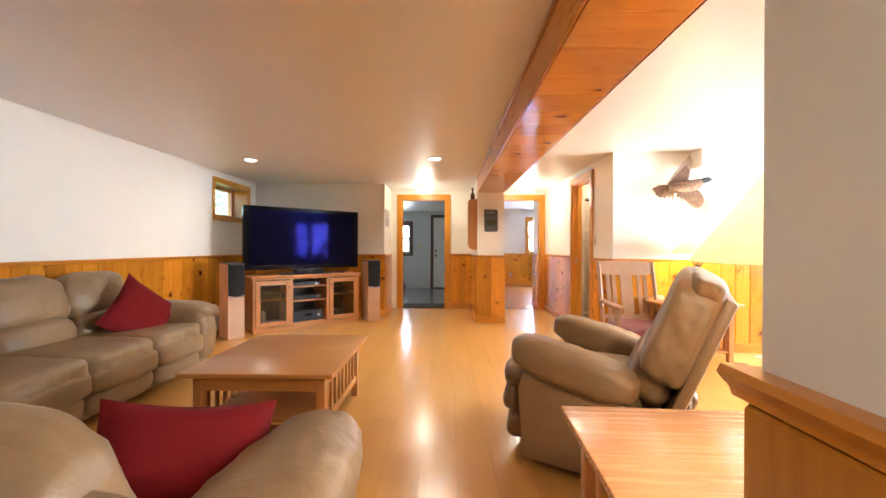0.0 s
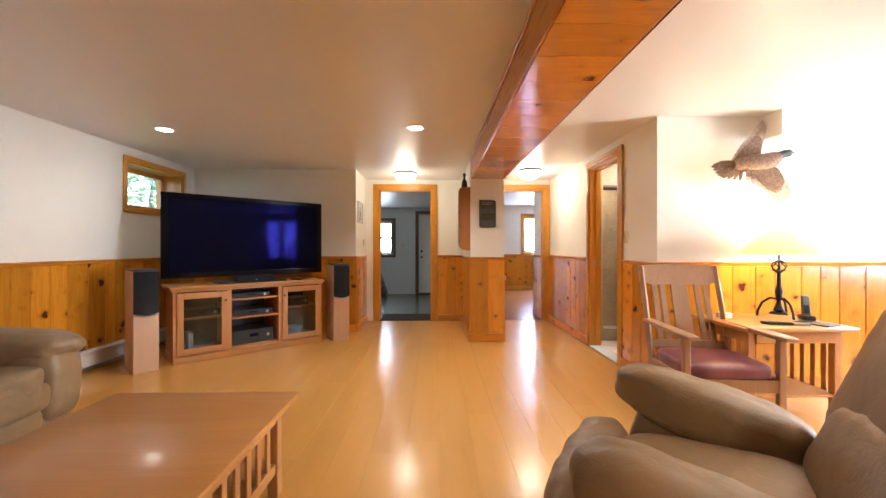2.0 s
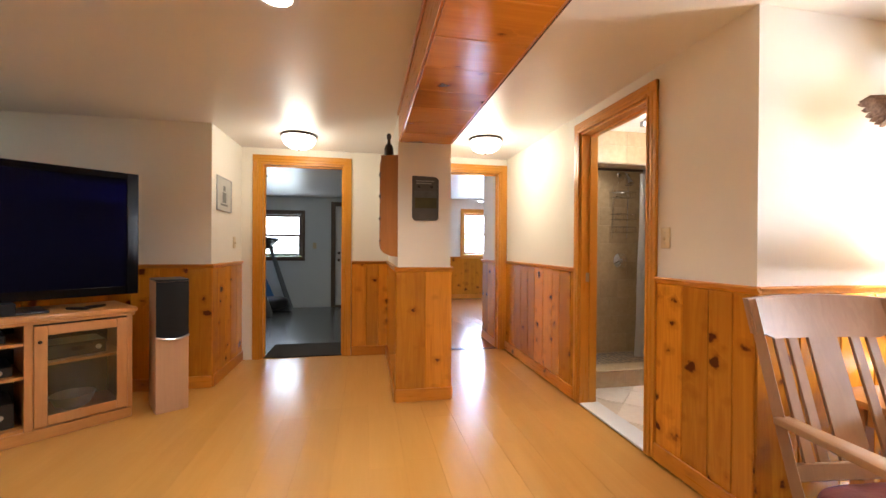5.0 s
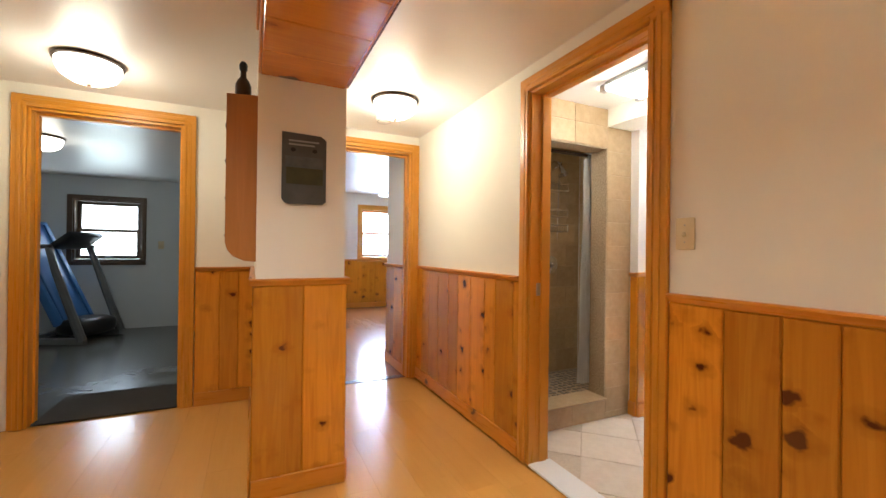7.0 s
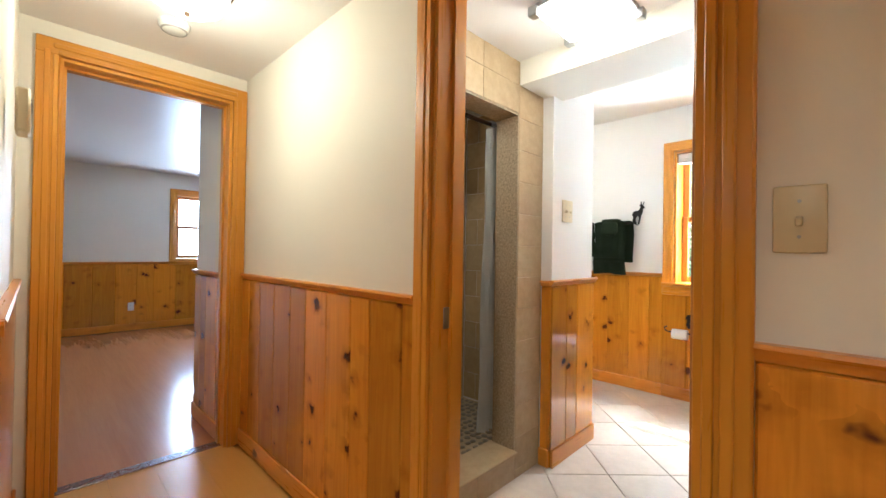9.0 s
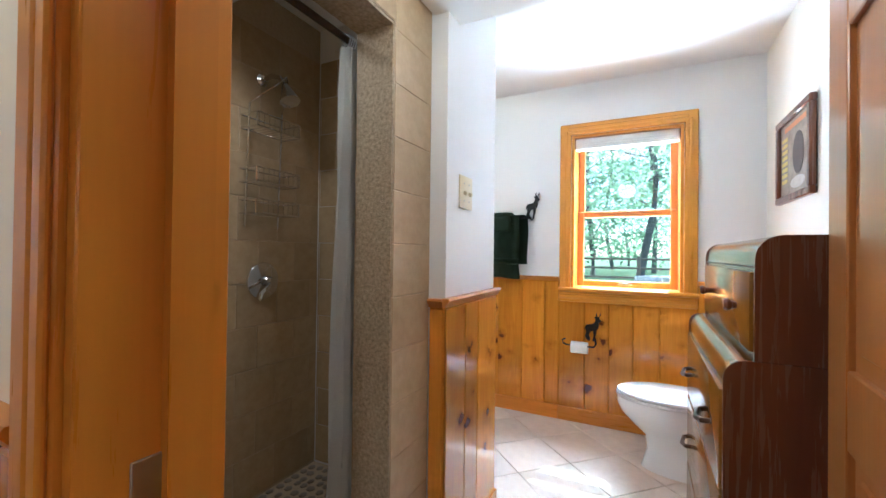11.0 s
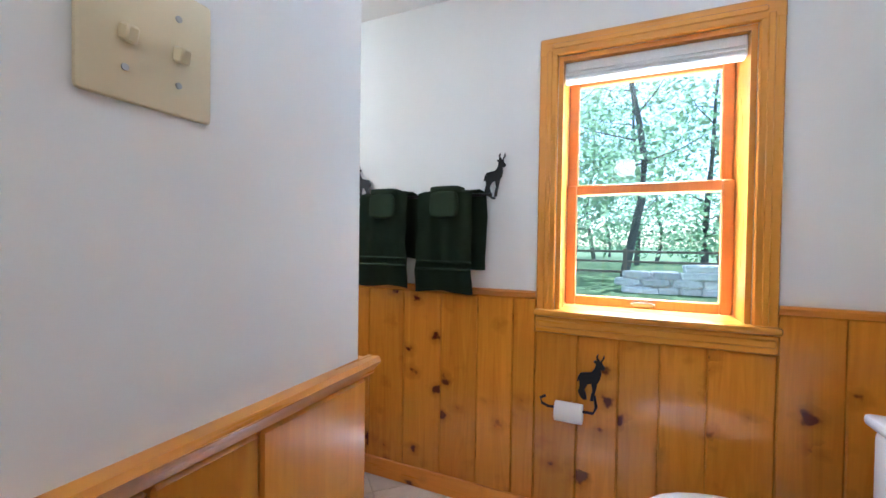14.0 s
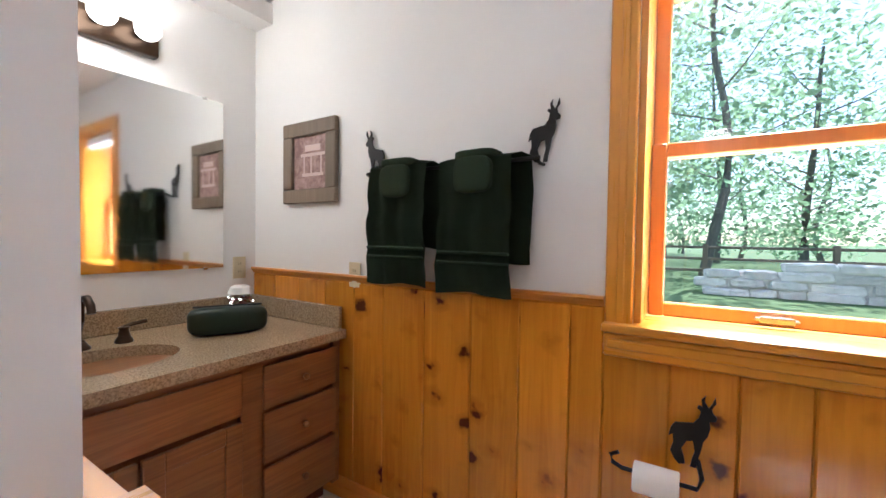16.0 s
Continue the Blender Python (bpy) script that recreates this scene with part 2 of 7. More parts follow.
M_DOOR = wood("door_pine", (0.30, 0.11, 0.022), (0.48, 0.20, 0.05), "z", 0.3, 0.0, 0.2, vary=0.06)
M_GREYWOOD = wood("weathered_frame", (0.12, 0.085, 0.055), (0.26, 0.2, 0.14), "z", 0.6, 0.0, 0.0, vary=0.15)
M_LEATHER = leather("taupe_leather", (0.26, 0.165, 0.08))
M_SEAT = leather("burgundy_leather", (0.17, 0.045, 0.055), 0.33)
M_RED = cloth("burgundy_cloth", (0.16, 0.006, 0.007))
M_TOWEL = cloth("dark_green_terry", (0.023, 0.036, 0.020), 0.95, 320, 0.9)
M_CURTAIN = cloth("white_curtain", (0.75, 0.75, 0.74), 0.6, 200, 0.2)
M_SHADE_CLOTH = cloth("white_roller_blind", (0.78, 0.77, 0.74), 0.8, 200, 0.2)
M_BLACK = plain("black_plastic", (0.008, 0.008, 0.009), 0.32, bumps=0.05)
M_GRILLE = cloth("black_speaker_cloth", (0.02, 0.02, 0.022), 0.9, 500, 0.5)
M_SCREEN = plain("dark_tv_screen", (0.004, 0.004, 0.012), 0.04, grain=0.0, bumps=0.0)
M_SCREEN.node_tree.nodes["Principled BSDF"].inputs["Specular IOR Level"].default_value = 0.2
M_SCREEN.node_tree.nodes["Principled BSDF"].inputs["Specular Tint"].default_value = (0.05, 0.045, 0.6, 1)
M_BEZEL = plain("tv_bezel", (0.004, 0.004, 0.005), 0.12, grain=0.0, bumps=0.0)
M_BEZEL.node_tree.nodes["Principled BSDF"].inputs["Specular IOR Level"].default_value = 0.12
M_SPK = wood("speaker_veneer", (0.50, 0.28, 0.15), (0.66, 0.41, 0.24), "z", 0.4, 0.0, 0.0, ring=0.4, vary=0.05)
M_IRON = plain("black_iron", (0.02, 0.018, 0.017), 0.45, 0.6, bumps=0.3)
M_BRONZE = plain("oil_rubbed_bronze", (0.07, 0.045, 0.03), 0.32, 0.9, bumps=0.1)
M_CHROME = plain("chrome", (0.7, 0.7, 0.71), 0.1, 1.0, grain=0.01, bumps=0.0)
M_STEEL = plain("brushed_steel", (0.45, 0.45, 0.46), 0.3, 1.0, bumps=0.05)
M_IVORY = plain("ivory_plastic", (0.68, 0.58, 0.37), 0.35, grain=0.02, bumps=0.0)
M_WHITE = plain("white_plastic", (0.8, 0.8, 0.78), 0.35, grain=0.02, bumps=0.0)
M_PORC = plain("white_porcelain", (0.82, 0.83, 0.84), 0.08, grain=0.01, bumps=0.0, coat=0.5)
M_PAPER = plain("white_paper", (0.85, 0.84, 0.82), 0.9, grain=0.02, bumps=0.1)
M_HEATER = plain("heater_enamel", (0.68, 0.63, 0.55), 0.4, grain=0.03)
M_TILE = stone("beige_floor_tile", (0.56, 0.47, 0.38), (0.74, 0.65, 0.55), 18, 0.3, 0.35, 0.12, 0.06)
M_WTILE = stone("travertine_wall_tile", (0.37, 0.26, 0.135), (0.53, 0.395, 0.235), 22, 0.4, 0.4, 0.25, 0.08)
M_GROUT = stone("grout", (0.42, 0.32, 0.20), (0.55, 0.44, 0.30), 60, 0.8, 0.5, 0.4)
M_FLOORGROUT = stone("pale_floor_grout", (0.46, 0.38, 0.29), (0.58, 0.49, 0.39), 60, 0.8, 0.5, 0.4)
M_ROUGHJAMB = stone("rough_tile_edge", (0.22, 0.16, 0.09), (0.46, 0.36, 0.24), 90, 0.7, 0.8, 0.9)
M_PEBBLE = stone("pebble", (0.16, 0.11, 0.08), (0.5, 0.42, 0.33), 40, 0.35, 0.3, 0.2, 0.5)
M_SLATE = stone("slate_tile", (0.06, 0.052, 0.05), (0.16, 0.13, 0.12), 14, 0.5, 0.4, 0.4, 0.25)
M_GRANITE = stone("speckled_granite", (0.19, 0.125, 0.065), (0.54, 0.41, 0.26), 160, 0.18, 0.8, 0.05)
M_CONCRETE = stone("painted_grey_floor", (0.085, 0.088, 0.082), (0.15, 0.155, 0.145), 8, 0.24, 0.3, 0.1)
M_CARPET = cloth("dark_mat", (0.05, 0.045, 0.04), 1.0, 400, 1.0)
M_GYMWALL = plain("grey_white_paint", (0.62, 0.66, 0.68), 0.6, grain=0.03, scale=2.5, bumps=0.25)
M_GYMTRIM = plain("dark_stained_trim", (0.10, 0.06, 0.035), 0.4, bumps=0.2)
M_GLASS = clear_glass("window_glass")
M_CABGLASS = clear_glass("cabinet_glass", (0.8, 0.85, 0.85))
M_MIRROR = plain("mirror_silver", (0.9, 0.91, 0.9), 0.01, 1.0, grain=0.0, bumps=0.0)
M_FROST = glow("lit_frosted_glass", (1.0, 0.93, 0.80), 1.7)
M_BULB = glow("lit_bulb_glass", (1.0, 0.92, 0.78), 4.0)
M_CAN = glow("lit_downlight", (1.0, 0.92, 0.78), 5.0)
M_SLATEPIC = plain("painted_slate", (0.08, 0.08, 0.076), 0.6, grain=0.25, scale=9, bumps=0.5)
M_PAPERART = plain("print_paper", (0.55, 0.53, 0.48), 0.8, grain=0.1, scale=14)
M_INK = plain("dark_ink", (0.06, 0.06, 0.06), 0.8)
M_BROWNINK = plain("brown_ink", (0.12, 0.07, 0.05), 0.8)
M_GREENP = plain("dark_green_vinyl", (0.012, 0.03, 0.018), 0.4)
M_BLUEPLASTIC = plain("treadmill_blue", (0.05, 0.16, 0.42), 0.35)
M_GREYPLASTIC = plain("treadmill_grey", (0.12, 0.13, 0.14), 0.4)


def lampshade_mat():
    m, n, l, b = shader("parchment_shade")
    v = coords(n, l, (1, 1, 1))
    f = noise_tex(n, l, v, 30, 4)
    c = mix_col(n, l, f, (0.78, 0.64, 0.42), (0.86, 0.75, 0.54))
    l.new(c, b.inputs["Base Color"])
    b.inputs["Roughness"].default_value = 0.8
    tr = n.new("ShaderNodeBsdfTranslucent")
    l.new(c, tr.inputs[0])
    mx = n.new("ShaderNodeMixShader")
    mx.inputs[0].default_value = 0.6
    l.new(b.outputs[0], mx.inputs[1])
    l.new(tr.outputs[0], mx.inputs[2])
    l.new(mx.outputs[0], n["Material Output"].inputs[0])
    return m


def leaf_mat(name, dark, light):
    m, n, l, b = shader(name)
    info = n.new("ShaderNodeNewGeometry")
    c = mix_col(n, l, info.outputs["Random Per Island"], dark, light)
    l.new(c, b.inputs["Base Color"])
    b.inputs["Roughness"].default_value = 0.6
    tr = n.new("ShaderNodeBsdfTranslucent")
    l.new(mix_col(n, l, 0.5, c, (0.50, 0.78, 0.46)), tr.inputs[0])
    mx = n.new("ShaderNodeMixShader")
    mx.inputs[0].default_value = 0.68
    l.new(b.outputs[0], mx.inputs[1])
    l.new(tr.outputs[0], mx.inputs[2])
    l.new(mx.outputs[0], n["Material Output"].inputs[0])
    return m


M_SHADE = lampshade_mat()


def let_light_through(m, colour, share):
    """Thin cloth or vinyl: part of the light passes and scatters behind it."""
    n, l = m.node_tree.nodes, m.node_tree.links
    tr, mx = n.new("ShaderNodeBsdfTranslucent"), n.new("ShaderNodeMixShader")
    tr.inputs[0].default_value = (*colour, 1)
    mx.inputs[0].default_value = share
    l.new(n["Principled BSDF"].outputs[0], mx.inputs[1])
    l.new(tr.outputs[0], mx.inputs[2])
    l.new(mx.outputs[0], n["Material Output"].inputs[0])


let_light_through(M_CURTAIN, (0.85, 0.85, 0.83), 0.5)
M_LEAF = leaf_mat("oak_leaves", (0.12, 0.155, 0.10), (0.27, 0.32, 0.20))
M_BOUNCE_SLAB = stone("pale_bounce_slab", (0.46, 0.44, 0.41), (0.62, 0.60, 0.56), 20, 0.8, 0.4, 0.3)
M_BARK = stone("grey_bark", (0.09, 0.08, 0.07), (0.22, 0.2, 0.17), 40, 0.9, 0.6, 0.8)
M_GRASS = stone("lawn_grass", (0.06, 0.12, 0.035), (0.16, 0.24, 0.08), 40, 0.9, 0.6, 0.6)
M_FIELD = stone("grey_field_stone", (0.42, 0.41, 0.39), (0.64, 0.62, 0.59), 12, 0.8, 0.5, 0.5, 0.3)

# ---- mesh helpers ----


def to_mesh(name, bm, material):
    me = bpy.data.meshes.new(name)
    bm.normal_update()
    bm.to_mesh(me)
    bm.free()
    me.materials.append(material)
    return me


def smooth_mesh(me, angle=40):
    me.polygons.foreach_set("use_smooth", [True] * len(me.polygons))
    me.set_sharp_from_angle(angle=radians(angle))
    return me


def part(name, bm, material, parent, label=""):
    """One mesh object under a thing or under a part."""
    ob = new(name, smooth_mesh(to_mesh(name, bm, material)))
    ob.parent = parent
    if label:
        ob["label"] = label
    return ob


def thing(name, label, category, m=None, group=""):
    ob = new(name)
    ob.empty_display_size = 0.1
    if m is not None:
        ob.matrix_basis = m
    return tagged(ob, label, category, group)


def setting(name, bm, material, label, category):
    return tagged(new(name, smooth_mesh(to_mesh(name, bm, material), 30)), label, category, kind="structure")


def box(bm, x0, x1, y0, y1, z0, z1, bevel=0.0, m=None, seg=1):
    vs = [bm.verts.new((x, y, z)) for x in (x0, x1) for y in (y0, y1) for z in (z0, z1)]
    fs = [bm.faces.new([vs[i] for i in q]) for q in ((0, 1, 3, 2), (4, 6, 7, 5), (0, 4, 5, 1), (2, 3, 7, 6), (0, 2, 6, 4), (1, 5, 7, 3))]
    geo = vs
    if bevel:
        es = list({e for f in fs for e in f.edges})
        out = bmesh.ops.bevel(bm, geom=es, offset=bevel, segments=seg, affect="EDGES", profile=0.5)
        geo = list({v for f in out["faces"] for v in f.verts} | {v for v in vs if v.is_valid})
    if m is not None:
        bmesh.ops.transform(bm, matrix=m, verts=geo)
    return bm


def B(*a, **k):
    return box(bmesh.new(), *a, **k)


def rod(bm, p, q, r0, r1=None, seg=12):
    p, q = Vector(p), Vector(q)
    r1 = r0 if r1 is None else r1
    m = Matrix.Translation((p + q) / 2) @ (q - p).to_track_quat("Z", "Y").to_matrix().to_4x4()
    bmesh.ops.create_cone(bm, cap_ends=True, segments=seg, radius1=r0, radius2=r1, depth=(q - p).length, matrix=m)
    return bm


def tube(bm, pts, r, seg=8):
    """A bent rod through points, with a ring of vertices at each."""
    pts = [Vector(p) for p in pts]
    rings = []
    for i, p in enumerate(pts):
        d = (pts[min(i + 1, len(pts) - 1)] - pts[max(i - 1, 0)]).normalized()
        q = d.to_track_quat("Z", "Y")
        rad = r(i / (len(pts) - 1)) if callable(r) else r
        rings.append([bm.verts.new(p + q @ Vector((rad * math.cos(2 * math.pi * k / seg), rad * math.sin(2 * math.pi * k / seg), 0))) for k in range(seg)])
    for a, b in zip(rings, rings[1:]):
        for k in range(seg):
            bm.faces.new((a[k], a[(k + 1) % seg], b[(k + 1) % seg], b[k]))
    bm.faces.new(rings[0][::-1])
    bm.faces.new(rings[-1])
    return bm


def lathe(bm, profile, seg=32, centre=(0, 0, 0)):
    """Turns a profile of (radius, height) round the upright through centre."""
    c = Vector(centre)
    rings = []
    for r, z in profile:
        rings.append([bm.verts.new(c + Vector((r * math.cos(2 * math.pi * k / seg), r * math.sin(2 * math.pi * k / seg), z))) for k in range(seg)])
    for a, b in zip(rings, rings[1:]):
        for k in range(seg):
            bm.faces.new((a[k], a[(k + 1) % seg], b[(k + 1) % seg], b[k]))
    return bm


def pad(bm, centre, half, power=3.0, n=10, m=None, wrinkle=0.0, seed=0.0):
    """A stuffed cushion: a cube of faces drawn to a soft superellipsoid, with shallow folds."""
    c = Vector(centre)
    cache = {}

    def vert(d):
        key = tuple(round(q, 5) for q in d)
        if key not in cache:
            s = sum(abs(q) ** power for q in d) ** (-1.0 / power)
            p = Vector((d[0] * s * half[0], d[1] * s * half[1], d[2] * s * half[2]))
            if wrinkle:
                w = noise.noise(Vector((p.x * 7 + seed, p.y * 7, p.z * 7))) + 0.6 * noise.noise(Vector((p.x * 18, p.y * 18 + seed, p.z * 18)))
                p *= 1 + wrinkle * w
            p += c
            cache[key] = bm.verts.new(m @ p if m is not None else p)
        return cache[key]
    lin = [math.tan((2 * i / n - 1) * math.pi / 4) for i in range(n + 1)]
    for ax in range(3):
        for sgn in (-1, 1):
            for i in range(n):
                for j in range(n):
                    q = []
                    for a, b in ((i, j), (i + 1, j), (i + 1, j + 1), (i, j + 1)):
                        d = [0, 0, 0]
                        d[ax], d[(ax + 1) % 3], d[(ax + 2) % 3] = sgn, lin[a], lin[b]
                        q.append(vert(tuple(d)))
                    bm.faces.new(q if sgn > 0 else q[::-1])
    return bm


def slab(bm, outline, z0, z1):
    """A plate of any outline, upright edges."""
    lo = [bm.verts.new((x, y, z0)) for x, y in outline]
    hi = [bm.verts.new((x, y, z1)) for x, y in outline]
    bm.faces.new(lo[::-1])
    bm.faces.new(hi)
    for i in range(len(outline)):
        j = (i + 1) % len(outline)
        bm.faces.new((lo[i], lo[j], hi[j], hi[i]))
    return bm

# ---- large structure ----
H = 2.215
RAIL = 1.03


def wall_boxes(name, material, label, boxes):
    bm = bmesh.new()
    for b in boxes:
        box(bm, *b)
    return setting(name, bm, material, label, "wall")


wall_boxes("wall_west", M_WALL, "white painted wall over knotty pine wainscot", [
    (-3.40, -3.08, -1.3, 5.71, 0, H), (-3.40, -3.08, 6.65, 6.915, 0, H), (-3.40, -3.08, 5.71, 6.65, 0, 1.57), (-3.40, -3.08, 5.71, 6.65, 2.07, H)])
wall_boxes("wall_television", M_WALL, "white painted wall behind the television corner", [(-3.40, -0.905, 6.915, 7.85, 0, H)])
wall_boxes("wall_north", M_WALL, "white painted wall with two cased doorways", [
    (-0.905, -0.714, 7.73, 7.85, 0, H), (0.134, 0.61, 7.73, 7.85, 0, H), (1.02, 1.15, 7.73, 7.85, 0, H), (1.905, 1.987, 7.73, 7.85, 0, H),
    (-0.714, 0.134, 7.73, 7.85, 2.063, H), (1.15, 1.905, 7.73, 7.85, 2.063, H)])
wall_boxes("wall_pier", M_WALL, "white painted pier wall under the boxed beam", [(0.61, 1.02, 6.32, 7.85, 0, H)])
wall_boxes("wall_bathroom", M_WALL, "white painted hall wall with a cased bathroom doorway", [
    (1.987, 2.11, 4.65, 5.31, 0, 2.36), (1.987, 2.11, 6.06, 7.85, 0, 2.36), (1.987, 2.11, 5.31, 6.06, 2.063, 2.36)])
wall_boxes("wall_fireside", M_WALL, "white painted wall behind the rocking chair", [(2.11, 6.2, 4.65, 4.98, 0, 2.5)])
wall_boxes("wall_east", M_WALL, "white painted wall with a wide picture window", [
    (6.0, 6.2, -1.3, 1.7, 0, H), (6.0, 6.2, 4.1, 4.65, 0, H), (6.0, 6.2, 1.7, 4.1, 0, 0.78), (6.0, 6.2, 1.7, 4.1, 2.02, H)])
wall_boxes("wall_south", M_WALL, "white painted wall at the back of the room", [(-3.40, 6.2, -1.5, -1.3, 0, H)])
wall_boxes("wall_entry", M_WALL, "white painted end of a partition wall", [(0.448, 0.58, -1.3, 0.56, 0, H)])
wall_boxes("soffit", M_WALL, "white boxed soffit under the ceiling", [(2.84, 6.0, 4.44, 4.65, 2.02, H)])
# bathroom
wall_boxes("wall_window", M_BATHWALL, "white painted bathroom wall with a wooden window", [
    (4.83, 5.15, 4.98, 5.405, 0, 2.5), (4.83, 5.15, 6.107, 8.4, 0, 2.5), (4.83, 5.15, 5.405, 6.107, 0, 0.93), (4.83, 5.15, 5.405, 6.107, 2.052, 2.5)])
wall_boxes("wall_vanity", M_BATHWALL, "white painted wall behind the vanity", [(1.905, 4.83, 8.0, 8.4, 0, 2.5)])
wall_boxes("wall_stub", M_BATHWALL, "white painted end wall beside the shower", [(3.10, 3.605, 6.26, 6.47, 0, 2.43), (3.5, 3.605, 6.47, 8.0, 0, 2.43)])
wall_boxes("bath_beam", M_WALL, "cream boxed beam across the bathroom ceiling", [(2.85, 3.2, 4.98, 6.318, 2.06, 2.43)])
# gym and bedroom
wall_boxes("wall_gym_far", M_GYMWALL, "pale grey painted wall with window and door", [
    (-2.8, -1.63, 11.4, 11.6, 0, 2.3), (-0.86, -0.25, 11.4, 11.6, 0, 2.3), (-1.63, -0.86, 11.4, 11.6, 0, 0.97), (-1.63, -0.86, 11.4, 11.6, 1.82, 2.3),
    (0.6, 1.0, 11.4, 11.6, 0, 2.3), (-0.25, 0.6, 11.4, 11.6, 2.0, 2.3)])
wall_boxes("wall_gym_side", M_GYMWALL, "pale grey painted side wall", [(-2.8, -2.6, 7.85, 11.4, 0, 2.3)])
wall_boxes("wall_gym_near", M_GYMWALL, "pale grey painted inner wall face", [
    (-2.6, -0.73, 7.85, 7.87, 0, 2.3), (0.15, 1.0, 7.85, 7.87, 0, 2.3), (-0.73, 0.15, 7.85, 7.87, 2.08, 2.3)])
wall_boxes("wall_divider", M_WALL, "white painted wall between gym and bedroom", [(1.0, 1.12, 7.87, 12.3, 0, 2.4)])
wall_boxes("wall_bed_far", M_WALL, "white painted bedroom wall with a window", [
    (1.12, 2.58, 12.3, 12.5, 0, 2.4), (3.4, 6.0, 12.3, 12.5, 0, 2.4), (2.58, 3.4, 12.3, 12.5, 0, 1.0), (2.58, 3.4, 12.3, 12.5, 2.0, 2.4)])
wall_boxes("wall_bed_side", M_WALL, "white painted bedroom side wall", [(6.0, 6.2, 8.4, 12.5, 0, 2.4), (5.15, 6.0, 8.2, 8.4, 0, 2.4), (1.905, 1.987, 7.85, 8.0, 0, 2.4)])

setting("ceiling", box(B(-3.4, 6.2, -1.5, 4.65, H, H + 0.1), -3.4, 2.0, 4.65, 7.85, H, H + 0.1), M_CEIL, "white painted ceiling with recessed lights", "ceiling")
setting("ceiling_bathroom", box(B(2.11, 2.86, 4.98, 7.4, 2.185, 2.5), 2.86, 4.83, 4.98, 8.0, 2.42, 2.5), M_CEIL, "white painted bathroom ceiling", "ceiling")
setting("ceiling_gym", B(-2.8, 1.0, 7.87, 11.6, 2.14, 2.3), M_CEIL, "white gym ceiling", "ceiling")
setting("ceiling_bedroom", B(1.12, 6.2, 7.85, 12.5, 2.3, 2.4), M_CEIL, "white bedroom ceiling", "ceiling")

floor = setting("floor", box(B(-3.4, 6.2, -1.5, 4.7, -0.12, -0.012), -3.4, 2.05, 4.7, 7.85, -0.12, -0.012), M_PLANK, "glossy pale maple laminate floor", "floor")
bath_floor = setting("floor_bathroom", B(2.05, 5.15, 4.9, 8.2, -0.11, -0.006), M_FLOORGROUT, "beige ceramic tiles laid diagonally with pale joints", "floor")
setting("floor_gym", B(-2.8, 1.06, 7.82, 11.6, -0.1, -0.002), M_CONCRETE, "glossy grey painted concrete floor", "floor")
bed_floor = setting("floor_bedroom", B(1.06, 6.2, 7.80, 12.5, -0.1, -0.004), M_BEDFLOOR, "reddish brown laminate floor with bright sheen", "floor")

# ---- wainscot, rails, casings ----


def profile_rail(length, height, out):
    """A moulded rail along x, its back at y=0, its face at negative y."""
    bm = bmesh.new()
    pts = [(0, 0), (-out, 0), (-out - 0.004, -height * 0.25), (-out + 0.002, -height * 0.5), (-out * 0.62, -height * 0.72), (-out * 0.5, -height), (0, -height)]
    a = [bm.verts.new((0, y, z)) for y, z in pts]
    b = [bm.verts.new((length, y, z)) for y, z in pts]
    for i in range(len(pts)):
        j = (i + 1) % len(pts)
        bm.faces.new((a[i], a[j], b[j], b[i]))
    bm.faces.new(a[::-1])
    bm.faces.new(b)
    return bm


board_cache = {}


def board_mesh(w, h, t, material, key):
    k = (round(w, 3), round(h, 3), key)
    if k not in board_cache:
        board_cache[k] = to_mesh("board", B(-w / 2 + 0.0012, w / 2 - 0.0012, -t, 0, 0, h, bevel=0.0045), material)
    return board_cache[k]


wrand = random.Random(5)
seams = []


def wainscot(name, p, q, rail_mat=None, base=0.1, top=RAIL, widths=(0.13, 0.16, 0.19, 0.21), rail_ext=(0, 0), label="varnished knotty pine wainscot boards"):
    """Upright boards from p to q (the wall on the left of the way), with rail and baseboard."""
    p, q = Vector((*p, 0)), Vector((*q, 0))
    top += 0.0011 * (len(seams) % 4)
    seams.append(name)
    d = q - p
    length = d.length
    ang = math.degrees(math.atan2(d.y, d.x))
    root = setting(name, B(0, length, -0.003, 0, 0, top - 0.03), M_PINE, label, "wainscot")
    root.matrix_basis = pose(p.x, p.y, 0, 0, 0, ang)
    r = part("chair_rail", profile_rail(length + rail_ext[0] + rail_ext[1], 0.032, 0.024), M_PINE_X, root)
    r.matrix_basis = pose(-rail_ext[0], 0, top)
    b = part("baseboard", B(0, length, -0.024, -0.0125, 0, base, bevel=0.004), M_PINE_X, root)
    x = 0.0
    while x < length - 0.004:
        w = wrand.choice(widths)
        if length - x - w < 0.06:
            w = length - x
        ob = new("board", board_mesh(w, top - 0.035, 0.009, M_PINE, "p"))
        ob.parent = root
        ob.location = (x + w / 2, -0.003, 0)
        x += w
    return root


